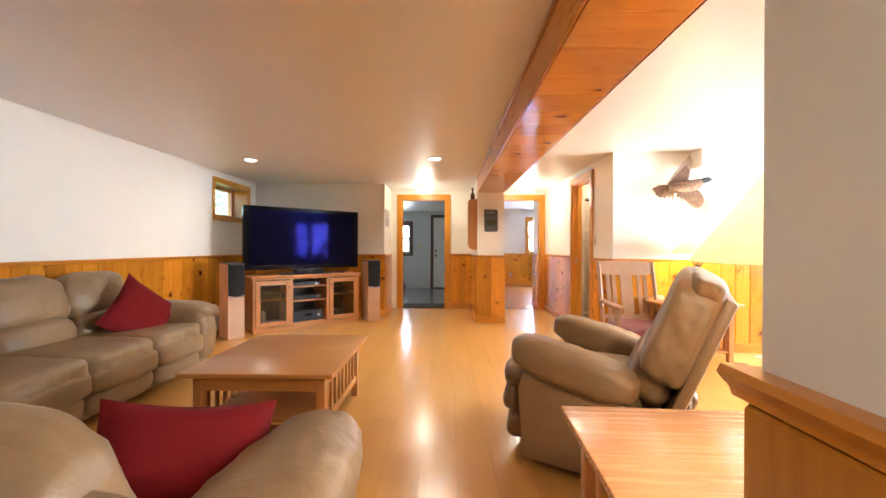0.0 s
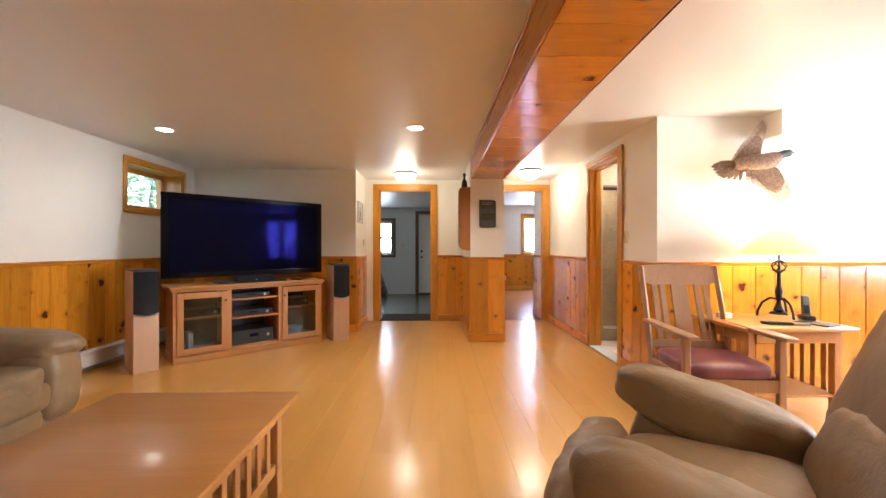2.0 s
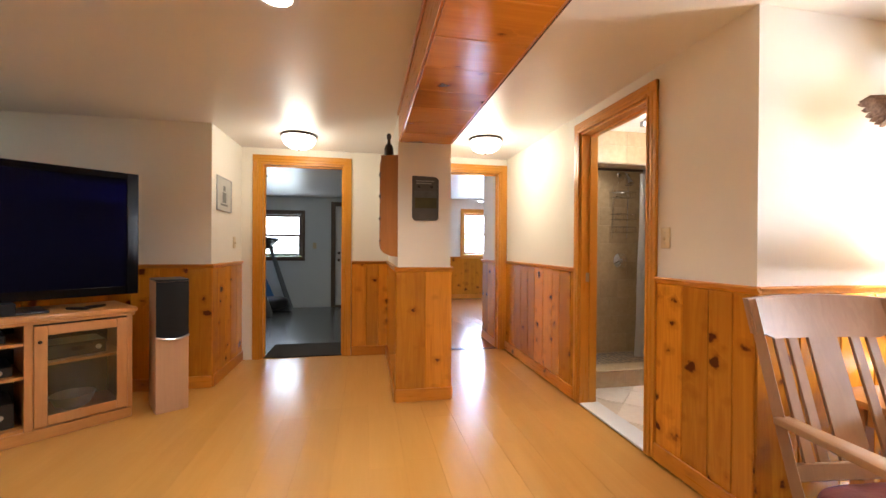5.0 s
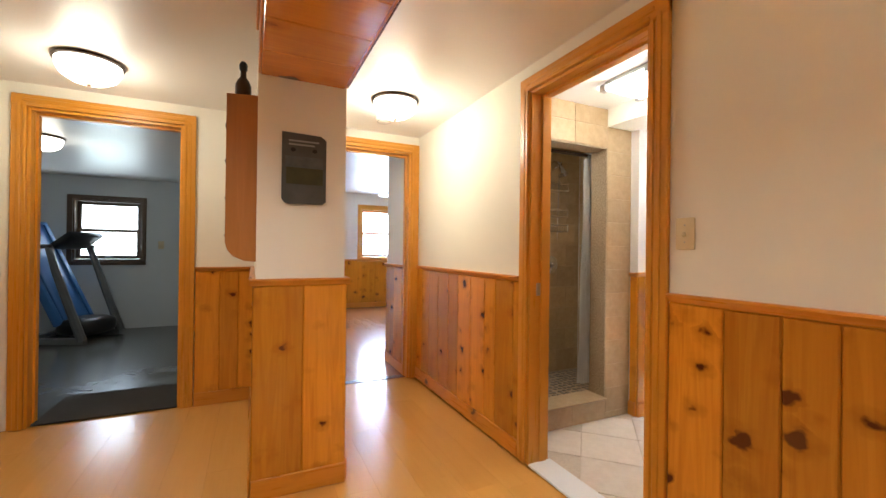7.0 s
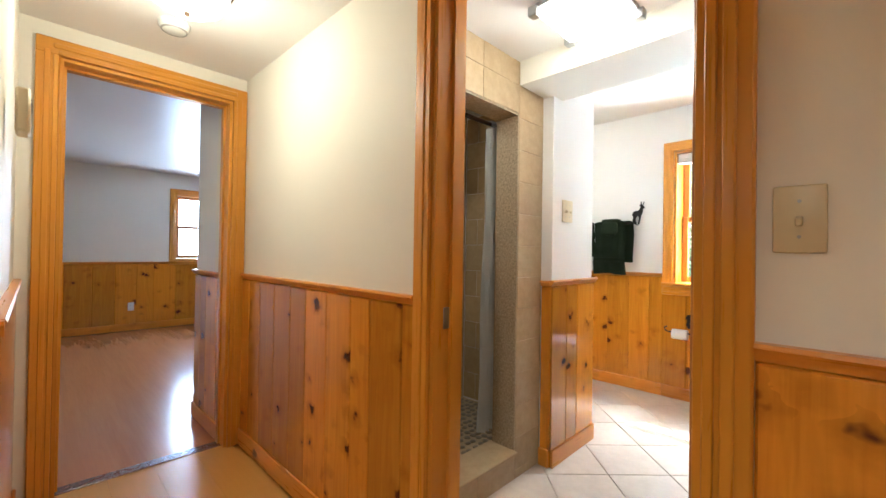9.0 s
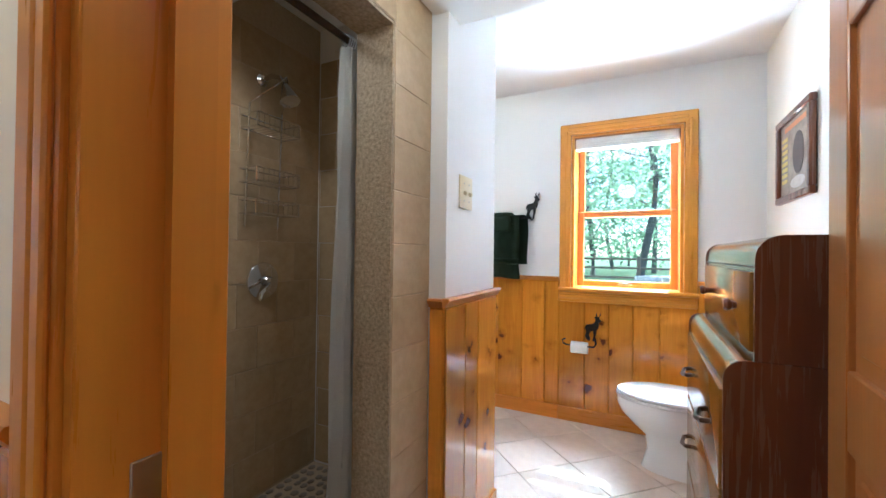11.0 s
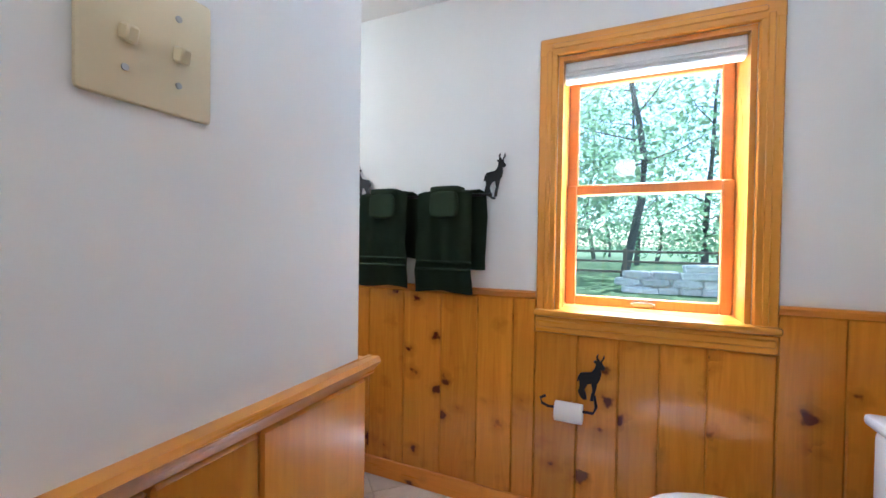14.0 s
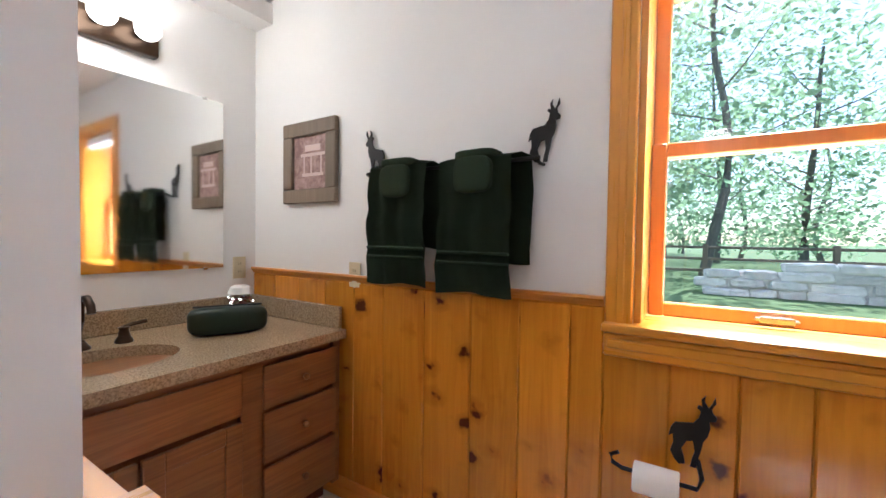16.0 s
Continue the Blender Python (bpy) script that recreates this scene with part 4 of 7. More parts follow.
def recliner(m):
    root = thing("recliner", "taupe leather recliner chair with padded arms and footrest", "armchair", m)
    part("base", B(-0.40, 0.40, -0.36, 0.38, 0.03, 0.30, bevel=0.02, seg=2), M_LEATHER, root)
    for sgn in (-1, 1):
        bm = bmesh.new()
        prof = [(-0.42, 0.04), (0.40, 0.04), (0.50, 0.26), (0.40, 0.33), (0.10, 0.43), (-0.40, 0.53), (-0.45, 0.40)]
        x0, x1 = sgn * 0.32, sgn * 0.44
        a = [bm.verts.new((x0, y, z)) for y, z in prof]
        b = [bm.verts.new((x1, y, z)) for y, z in prof]
        for i in range(len(prof)):
            j = (i + 1) % len(prof)
            bm.faces.new((a[i], a[j], b[j], b[i]))
        bm.faces.new(a)
        bm.faces.new(b[::-1])
        bmesh.ops.recalc_face_normals(bm, faces=bm.faces)
        bmesh.ops.bevel(bm, geom=list(bm.edges), offset=0.022, segments=3, affect="EDGES", profile=0.5)
        arm = part("arm", bm, M_LEATHER, root)
        tilt = pose(sgn * 0.375, -0.14, 0.535, -11)
        part("arm_pad", pad(bmesh.new(), (0, 0, 0), (0.12, 0.36, 0.10), 3.2, 18, tilt, 0.07, sgn * 2.0), M_LEATHER, arm)
        part("piping", tube(bmesh.new(), [(sgn * 0.446, -0.42 + 0.84 * i / 10, 0.50 - 0.15 * i / 10 - 0.012 * math.sin(i * 0.6)) for i in range(11)], 0.006, 6), M_LEATHER, arm)
    bm = pad(bmesh.new(), (0, -0.12, 0.38), (0.29, 0.38, 0.12), 3.6, 14, None, 0.03, 3.0)
    part("seat_cushion", bm, M_LEATHER, root)
    bm = pad(bmesh.new(), (0, -0.53, 0.42), (0.315, 0.12, 0.095), 2.6, 18, None, 0.11, 1.0)
    pad(bm, (0, -0.57, 0.28), (0.31, 0.09, 0.10), 2.8, 16, None, 0.10, 5.0)
    pad(bm, (0, -0.53, 0.14), (0.31, 0.09, 0.10), 2.8, 16, None, 0.09, 7.0)
    pad(bm, (0, -0.40, 0.27), (0.30, 0.14, 0.19), 5.0, 10, None, 0.02, 3.0)
    part("footrest", bm, M_LEATHER, root)
    tilt = pose(0, 0.25, 0.36, -25)
    bm = pad(bmesh.new(), (0, -0.02, 0.42), (0.40, 0.13, 0.275), 5.5, 24, tilt, 0.035, 2.0)
    pad(bm, (0, -0.05, 0.15), (0.31, 0.14, 0.17), 3.0, 16, tilt, 0.05, 8.0)
    pad(bm, (0, 0.0, 0.655), (0.395, 0.10, 0.055), 4.0, 20, tilt, 0.09, 9.0)
    back = part("backrest", bm, M_LEATHER, root)
    part("back_panel", box(bmesh.new(), -0.35, 0.35, 0.09, 0.15, -0.16, 0.66, 0.02, tilt, 2), M_LEATHER, back)
    part("mechanism", box(B(-0.30, 0.30, 0.30, 0.46, 0.10, 0.32, bevel=0.01), -0.36, -0.30, -0.3, 0.4, 0.0, 0.06, bevel=0.01), M_BLACK, root)
    return root


recliner(pose(1.08, 2.47, 0, 0, 0, 238) @ Matrix.Diagonal((1.0, 0.86, 1.02, 1)))


def rocking_chair(m):
    root = thing("rocking_chair", "mission style oak rocking chair with burgundy leather seat", "chair", m)
    w = 0.27
    lean = math.tan(radians(17))

    def back_y(z):
        return 0.24 + (z - 0.40) * lean
    for sx in (-1, 1):
        pts = [(sx * w, -0.52 + 1.06 * i / 12, 0.025 + 0.30 * ((-0.52 + 1.06 * i / 12) - 0.02) ** 2) for i in range(13)]
        bm = bmesh.new()
        rings = [[bm.verts.new((p[0] + dx, p[1], p[2] + dz)) for dx, dz in ((-0.017, -0.022), (0.017, -0.022), (0.017, 0.022), (-0.017, 0.022))] for p in pts]
        for a, b in zip(rings, rings[1:]):
            for k in range(4):
                bm.faces.new((a[k], a[(k + 1) % 4], b[(k + 1) % 4], b[k]))
        bm.faces.new(rings[0][::-1])
        bm.faces.new(rings[-1])
        part("rocker", bm, M_MISSION, root)
        part("front_leg", B(sx * w - 0.02, sx * w + 0.02, -0.27, -0.23, 0.05, 0.60, bevel=0.004), M_MISSION, root)
        bm = bmesh.new()
        tube(bm, [(sx * w, back_y(0.05 + 0.1 * i) if i > 3 else 0.22, 0.05 + 0.1 * i) for i in range(10)] + [(sx * w, back_y(1.0), 1.0)], 0.022, 4)
        part("back_post", bm, M_MISSION, root)
        bm = bmesh.new()
        slab(bm, [(sx * w - 0.035, -0.34), (sx * w + 0.035, -0.34), (sx * w + 0.045, -0.20), (sx * w + 0.03, 0.30), (sx * w - 0.03, 0.30), (sx * w - 0.045, -0.20)], 0.60, 0.624)
        bmesh.ops.bevel(bm, geom=list(bm.edges), offset=0.006, segments=2, affect="EDGES", profile=0.5)
        part("arm", bm, M_MISSION, root)
        part("side_rail", B(sx * w - 0.012, sx * w + 0.012, -0.235, 0.22, 0.29, 0.36, bevel=0.003), M_MISSION, root)
    part("front_rail", B(-w + 0.018, w - 0.018, -0.262, -0.238, 0.28, 0.36, bevel=0.003), M_MISSION, root)
    part("back_rail", B(-w + 0.018, w - 0.018, 0.21, 0.235, 0.30, 0.36, bevel=0.003), M_MISSION, root)
    bm = pad(bmesh.new(), (0, -0.01, 0.385), (0.265, 0.255, 0.055), 5.0, 14, None, 0.012, 4.0)
    seat = part("seat", bm, M_SEAT, root, "padded burgundy leather seat")
    bm = bmesh.new()
    for i in range(30):
        bmesh.ops.create_icosphere(bm, subdivisions=1, radius=0.006, matrix=Matrix.Translation((-0.25 + 0.5 * i / 29, -0.263, 0.362)))
    part("nailheads", bm, M_BRONZE, seat, "row of brass nailheads")

    def curve(x):
        return 0.03 * (1 - (x / 0.3) ** 2)
    for x, sw in ((-0.185, 0.02), (-0.125, 0.02), (0.0, 0.06), (0.125, 0.02), (0.185, 0.02)):
        tilt = pose(x, back_y(0.42) + curve(x), 0.42, -17)
        part("slat", box(bmesh.new(), -sw, sw, -0.006, 0.006, 0, 0.49, 0.003, tilt), M_MISSION, root)
    tilt = pose(0, back_y(0.40) + 0.02, 0.40, -17)
    part("lower_back_rail", box(bmesh.new(), -w + 0.015, w - 0.015, -0.012, 0.012, 0.02, 0.075, 0.004, tilt), M_MISSION, root)
    bm = bmesh.new()
    n = 14
    cols = []
    for i in range(n + 1):
        x = -0.29 + 0.58 * i / n
        z0 = 0.865 - 0.025 * (1 - (x / 0.29) ** 2) * 0 + (0.018 if abs(x) > 0.22 else 0)
        z1 = 1.005 + 0.012 * (1 - (x / 0.29) ** 2)
        cols.append([bm.verts.new((x, back_y(z) + curve(x) + dy, z)) for z, dy in ((z0, -0.012), (z1, -0.012), (z1, 0.012), (z0, 0.012))])
    for a, b in zip(cols, cols[1:]):
        for k in range(4):
            bm.faces.new((a[k], b[k], b[(k + 1) % 4], a[(k + 1) % 4]))
    bm.faces.new(cols[0])
    bm.faces.new(cols[-1][::-1])
    bmesh.ops.recalc_face_normals(bm, faces=bm.faces)
    part("crest_rail", bm, M_MISSION, root, "curved crest rail")
    return root


rocking_chair(pose(1.99, 4.03, 0.0, 0, 0, -6))

# television corner


def tv_stand(m):
    root = thing("tv_stand", "oak corner media console with glass doors and open shelves", "media cabinet", m)
    w, d, h = 1.54, 0.50, 0.74
    hw = w / 2
    part("plinth", B(-hw, hw, 0, d - 0.02, 0, 0.07, bevel=0.006), M_OAK, root)
    part("top", box(B(-hw - 0.025, hw + 0.025, -0.025, d, h - 0.012, h + 0.02, bevel=0.008, seg=2), -hw - 0.012, hw + 0.012, -0.012, d, h - 0.035, h - 0.012, bevel=0.004), M_OAK, root)
    for x in (-hw + 0.012, -0.27, 0.25, hw - 0.032):
        part("upright", B(x, x + 0.02, 0.021, d - 0.03, 0.07, h - 0.03), M_OAK_Z, root)
    part("bottom_board", B(-hw + 0.03, hw - 0.03, 0.02, d - 0.03, 0.07, 0.09), M_OAK, root)
    part("back_board", B(-hw + 0.01, hw - 0.01, d - 0.03, d - 0.02, 0.07, h - 0.03), M_BLACK, root, "dark back board")
    for x0, x1, zs in ((-0.25, 0.25, (0.38, 0.58)), (-hw + 0.035, -0.27, (0.42,)), (0.27, hw - 0.035, (0.44,))):
        for z in zs:
            part("shelf", B(x0, x1, 0.03, d - 0.04, z, z + 0.018, bevel=0.002), M_OAK, root)
    for x0, x1 in ((-0.285, -0.245), (0.245, 0.285), (-hw, -hw + 0.035), (hw - 0.035, hw)):
        part("stile", B(x0, x1, 0, 0.021, 0.07, h - 0.035, bevel=0.002), M_OAK_Z, root)
    for x0, x1, kx in ((-hw + 0.03, -0.285, -0.31), (0.285, hw - 0.03, 0.31)):
        bm = bmesh.new()
        s = 0.06
        box(bm, x0, x0 + s, -0.016, -0.001, 0.085, h - 0.045, 0.003)
        box(bm, x1 - s, x1, -0.016, -0.001, 0.085, h - 0.045, 0.003)
        box(bm, x0 + s, x1 - s, -0.0155, -0.0015, 0.085, 0.085 + s, 0.003)
        box(bm, x0 + s, x1 - s, -0.0155, -0.0015, h - 0.045 - s, h - 0.045, 0.003)
        door = part("door", bm, M_OAK_Z, root)
        part("pane", B(x0 + s - 0.004, x1 - s + 0.004, -0.01, -0.006, 0.085 + s - 0.004, h - 0.045 - s + 0.004), M_CABGLASS, door, "smoked clear glass")
        bm = bmesh.new()
        bmesh.ops.create_uvsphere(bm, u_segments=10, v_segments=8, radius=0.011, matrix=Matrix.Translation((kx, -0.028, 0.6)))
        part("knob", bm, M_BRONZE, door)
    return root


STAND = pose(-1.792, 5.865, 0, 0, 0, 41.7)
tv_stand(STAND)


def loose(name, bm, material, label, category, m=None, group=""):
    ob = new(name, smooth_mesh(to_mesh(name, bm, material)))
    if m is not None:
        ob.matrix_basis = m
    return tagged(ob, label, category, group)


def player(label, m, w, d, h):
    root = thing("media_player", label, "media player", m, "electronics in the console")
    part("case", B(-w / 2, w / 2, 0, d, 0, h, bevel=0.005), M_BLACK, root)
    part("display", B(-w * 0.1, w * 0.12, -0.003, 0.001, h * 0.45, h * 0.7), M_SCREEN, root)
    bm = bmesh.new()
    rod(bm, (w * 0.36, -0.008, h / 2), (w * 0.36, 0.001, h / 2), min(0.016, h * 0.3), None, 16)
    part("dial", bm, M_STEEL, root)
    return root


player("black receiver on the lower console shelf", STAND @ pose(0.0, 0.08, 0.09), 0.43, 0.33, 0.15)
player("slim black disc player on a console shelf", STAND @ pose(0.0, 0.09, 0.398), 0.42, 0.3, 0.06)
player("slim black disc player on a console shelf", STAND @ pose(-0.02, 0.09, 0.598), 0.40, 0.3, 0.05)
player("black cable box behind a glass door", STAND @ pose(-0.5, 0.1, 0.438), 0.34, 0.28, 0.07)
player("silver topped player behind a glass door", STAND @ pose(0.5, 0.1, 0.458), 0.3, 0.26, 0.09)
loose("game_case_stack", box(box(B(-0.62, -0.60, 0.10, 0.25, 0.09, 0.28, bevel=0.002), -0.597, -0.58, 0.10, 0.25, 0.09, 0.27, bevel=0.002), -0.57, -0.36, 0.08, 0.28, 0.09, 0.105, bevel=0.002), M_WHITE, "white cases standing behind a glass door", "case", STAND)
loose("steel_bowl", lathe(bmesh.new(), [(0.0, 0.005), (0.05, 0.005), (0.09, 0.03), (0.12, 0.1), (0.118, 0.1), (0.088, 0.034), (0.05, 0.01), (0.0, 0.01)], 24, (0.5, 0.22, 0.088)), M_STEEL, "shiny round bowl behind a glass door", "bowl", STAND)

TV = pose(-1.905, 5.995, 0, 0, 0, 41.7)
tv = thing("television", "large black flat television switched off on its console", "television", TV)
part("body", B(-0.83, 0.83, 0.02, 0.12, 0.845, 1.69, bevel=0.012), M_BEZEL, tv)
bm = bmesh.new()
for b in ((-0.845, -0.775, 0.835, 1.703), (0.775, 0.845, 0.835, 1.703), (-0.775, 0.775, 0.835, 0.895), (-0.775, 0.775, 1.655, 1.703)):
    box(bm, b[0], b[1], -0.012, 0.02, b[2], b[3], bevel=0.004)
part("bezel", bm, M_BEZEL, tv, "glossy black bezel")
part("screen", B(-0.775, 0.775, -0.002, 0.018, 0.895, 1.655), M_SCREEN, tv, "glossy dark screen")
bm = B(-0.36, 0.36, -0.12, 0.2, 0.761, 0.778, bevel=0.006, seg=2)
box(bm, -0.16, 0.16, 0.02, 0.07, 0.775, 0.86, bevel=0.006)
part("pedestal", bm, M_BLACK, tv, "glossy black pedestal")
sb = thing("center_speaker", "small black speaker lying in front of the television", "speaker", STAND @ pose(0.02, 0.05, 0.761))
part("case", B(-0.2, 0.2, 0.01, 0.11, 0, 0.075, bevel=0.01, seg=2), M_BLACK, sb)
part("grille", B(-0.195, 0.195, -0.004, 0.012, 0.005, 0.07, bevel=0.004), M_GRILLE, sb)
part("badge", B(-0.012, 0.012, -0.007, -0.003, 0.03, 0.036), M_STEEL, sb)
loose("remote_control", B(-0.02, 0.02, -0.07, 0.07, 0, 0.018, bevel=0.006, seg=2), M_BLACK, "black remote control lying on the console", "remote", STAND @ pose(0.5, 0.1, 0.761, 0, 0, 30), "remote controls")
loose("remote_control", B(-0.02, 0.02, -0.07, 0.07, 0, 0.018, bevel=0.006, seg=2), M_BLACK, "black remote control lying on the console", "remote", STAND @ pose(0.6, 0.14, 0.761, 0, 0, -50), "remote controls")


def tower(m):
    root = thing("tower_speaker", "tall wood veneer floor speaker with black grille", "speaker", m, "tower speakers")
    part("cabinet", B(-0.10, 0.10, 0, 0.27, 0, 0.93, bevel=0.004), M_SPK, root)
    bm = bmesh.new()
    n = 10
    rows = []
    for i in range(n + 1):
        x = -0.098 + 0.196 * i / n
        y = -0.012 - 0.028 * (1 - (x / 0.098) ** 2)
        zb = 0.545 - 0.03 * (1 - (x / 0.098) ** 2) * 0.6
        rows.append([bm.verts.new(p) for p in ((x, y, zb), (x, y, 0.925), (x, 0.0, 0.928), (x, 0.0, zb))])
    for a, b in zip(rows, rows[1:]):
        for k in range(4):
            bm.faces.new((a[k], b[k], b[(k + 1) % 4], a[(k + 1) % 4]))
    bm.faces.new(rows[0])
    bm.faces.new(rows[-1][::-1])
    bmesh.ops.recalc_face_normals(bm, faces=bm.faces)
    part("grille", bm, M_GRILLE, root, "curved black cloth grille")
    bm = bmesh.new()
    tube(bm, [(-0.098 + 0.196 * i / 8, -0.016 - 0.028 * (1 - ((-0.098 + 0.196 * i / 8) / 0.098) ** 2), 0.54 - 0.018 * (1 - ((-0.098 + 0.196 * i / 8) / 0.098) ** 2)) for i in range(9)], 0.007, 6)
    part("trim_arc", bm, M_STEEL, root, "silver trim arc")
    part("top_cap", B(-0.1, 0.1, -0.01, 0.27, 0.93, 0.945, bevel=0.004), M_BLACK, root)
    return root


tower(pose(-2.475, 5.15, 0, 0, 0, 50))
tower(pose(-0.985, 6.42, 0, 0, 0, 33))

heater = tagged(new("baseboard_heater"), "cream enamel baseboard heater along the wall", "heater")
part("cover", box(B(-3.058, -3.00, 1.0, 6.3, 0.05, 0.19, bevel=0.008), -3.058, -2.985, 1.0, 6.3, 0.175, 0.2, bevel=0.006), M_HEATER, heater)
part("fins", B(-3.056, -2.995, 1.02, 6.28, 0.02, 0.05), M_STEEL, heater)
part("end_cap", B(-3.058, -2.98, 6.3, 6.36, 0.0, 0.2, bevel=0.006), M_HEATER, heater)
part("end_cap", B(-3.058, -2.98, 0.94, 1.0, 0.0, 0.2, bevel=0.006), M_HEATER, heater)


# lights in the ceiling
def downlight(x, y, watts, z=H):
    root = thing("recessed_light", "round recessed ceiling light, lit", "ceiling light", pose(x, y, z), "recessed lights")
    part("trim_ring", lathe(bmesh.new(), [(0.062, -0.001), (0.088, -0.001), (0.09, -0.004), (0.085, -0.008), (0.066, -0.006), (0.062, -0.001)], 32), M_WHITE, root)
    bm = lathe(bmesh.new(), [(0.0, -0.004), (0.03, -0.0045), (0.0655, -0.003)], 28)
    part("lens", bm, M_CAN, root, "glowing lens")
    spot_lamp("downlight", (x, y, z - 0.02), watts, SOFT, 150, 0.06)
    return root


downlight(-2.268, 5.09, 4.5)
downlight(0.003, 5.0, 20)
downlight(2.2, 2.43, 14)
# Unseen extra fixture behind the starting viewpoint, added to brighten the entry wall.
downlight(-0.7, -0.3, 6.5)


def dome(x, y, z, watts, label="frosted glass flush dome light with bronze rim"):
    root = thing("dome_light", label, "ceiling light", pose(x, y, z), "dome ceiling lights")
    part("rim", lathe(bmesh.new(), [(0.0, 0.0), (0.155, 0.0), (0.162, -0.008), (0.16, -0.018), (0.145, -0.022)], 40), M_BRONZE, root)
    part("bowl", lathe(bmesh.new(), [(0.148, -0.018), (0.146, -0.05), (0.125, -0.09), (0.08, -0.118), (0.0, -0.128)], 40), M_FROST, root, "lit frosted glass bowl")
    bm = bmesh.new()
    bmesh.ops.create_uvsphere(bm, u_segments=10, v_segments=8, radius=0.011, matrix=Matrix.Translation((0, 0, -0.135)))
    part("finial", bm, M_BRONZE, root)
    bulb_lamp("dome_glow", (x, y, z - 0.19), watts, (1.0, 0.85, 0.62), 0.14)
    return root


dome(-0.245, 7.15, H, 2.8)
dome(1.48, 6.92, H, 4.0)

# pier things: slate picture, side shelf with bottle, print, switches
pl = thing("slate_plaque", "dark painted roofing slate hung on the pier", "plaque", pose(0.716, 6.318, 1.397) @ Matrix.Diagonal((1, 1, 0.89, 1)))
bm = bmesh.new()
slab(bm, [(0.012, 0.0), (0.03, -0.008), (0.19, -0.004), (0.205, 0.01), (0.205, 0.35), (0.18, 0.372), (0.0, 0.378), (0.0, 0.02)], 0, 0.012)
bmesh.ops.transform(bm, matrix=pose(0, 0, 0, 90), verts=bm.verts)
part("slate", bm, M_SLATEPIC, pl)
part("painted_landscape", B(0.02, 0.19, -0.0135, -0.0122, 0.10, 0.19, bevel=0.0005), plain("olive_paint", (0.06, 0.055, 0.02), 0.7, grain=0.3, scale=20), pl, "faded painted landscape")
part("painted_water", B(0.015, 0.19, -0.0135, -0.0122, 0.19, 0.25, bevel=0.0005), plain("grey_paint", (0.10, 0.11, 0.11), 0.7, grain=0.3, scale=20), pl)
part("painted_text", box(B(0.03, 0.17, -0.0138, -0.0122, 0.33, 0.338), 0.03, 0.15, -0.0138, -0.0122, 0.31, 0.318), plain("chalk_paint", (0.3, 0.3, 0.28), 0.8), pl, "unreadable pale lettering")
bm = bmesh.new()
rod(bm, (0.05, -0.014, 0.285), (0.05, -0.008, 0.285), 0.012, None, 10)
rod(bm, (0.15, -0.014, 0.285), (0.15, -0.008, 0.285), 0.012, None, 10)
part("nail_hole", bm, M_BLACK, pl)

shelf = thing("spice_shelf", "narrow wooden wall shelf with curved sides on the pier", "shelf", pose(0.61, 6.345, 0))
for y in (0.0, 0.30):
    bm = bmesh.new()
    pts = [(0, 1.11), (-0.05, 1.115), (-0.095, 1.135), (-0.12, 1.165), (-0.13, 1.20), (-0.13, 1.885), (0, 1.895)]
    a = [bm.verts.new((x, y, z)) for x, z in pts]
    b = [bm.verts.new((x, y + 0.018, z)) for x, z in pts]
    for i in range(len(pts)):
        j = (i + 1) % len(pts)
        bm.faces.new((a[i], a[j], b[j], b[i]))
    bm.faces.new(a[::-1])
    bm.faces.new(b)
    bmesh.ops.recalc_face_normals(bm, faces=bm.faces)
    part("side_panel", bm, M_DOOR, shelf)
for z in (1.19, 1.37, 1.55, 1.72):
    part("shelf_board", B(-0.125, -0.001, 0.018, 0.30, z, z + 0.015, bevel=0.002), M_DOOR, shelf)
    bm = bmesh.new()
    tube(bm, [(-0.122, 0.018, z + 0.05), (-0.135, 0.1, z + 0.045), (-0.135, 0.2, z + 0.045), (-0.122, 0.30, z + 0.05)], 0.005, 6)
    part("guard_rail", bm, M_IRON, shelf)
part("shelf_board", B(-0.127, -0.001, 0.018, 0.30, 1.872, 1.887, bevel=0.002), M_DOOR, shelf)
bt = thing("bottle", "small dark glass bottle with stopper on the shelf top", "bottle", pose(0.545, 6.45, 1.887))
part("flask", lathe(bmesh.new(), [(0, 0), (0.035, 0), (0.037, 0.01), (0.036, 0.08), (0.026, 0.105), (0.014, 0.12), (0.013, 0.15)], 20), M_BRONZE, bt)
part("stopper", lathe(bmesh.new(), [(0.013, 0.15), (0.018, 0.155), (0.02, 0.18), (0.012, 0.195), (0, 0.197)], 16), M_BLACK, bt)

pr = thing("framed_print", "small framed pencil print on white mat", "picture", pose(-0.905, 7.02, 1.50, 0, 0, 90) @ Matrix.Diagonal((1.4, 1, 0.95, 1)))
part("frame", box(box(box(B(0, 0.27, -0.012, 0, 0, 0.01, bevel=0.002), 0, 0.27, -0.012, 0, 0.31, 0.32, bevel=0.002), 0, 0.01, -0.012, 0, 0.01, 0.31, bevel=0.002), 0.26, 0.27, -0.012, 0, 0.01, 0.31, bevel=0.002), M_STEEL, pr)
part("print", B(0.01, 0.26, -0.005, -0.001, 0.01, 0.31), M_PAPERART, pr)
part("drawing", box(box(B(0.10, 0.17, -0.0065, -0.0052, 0.08, 0.18, bevel=0.0005), 0.115, 0.155, -0.0065, -0.0052, 0.19, 0.24, bevel=0.0005), 0.07, 0.2, -0.0065, -0.0052, 0.05, 0.07, bevel=0.0005), plain("pencil_grey", (0.22, 0.215, 0.20), 0.8, grain=0.2, scale=30), pr, "small grey pencil motif")


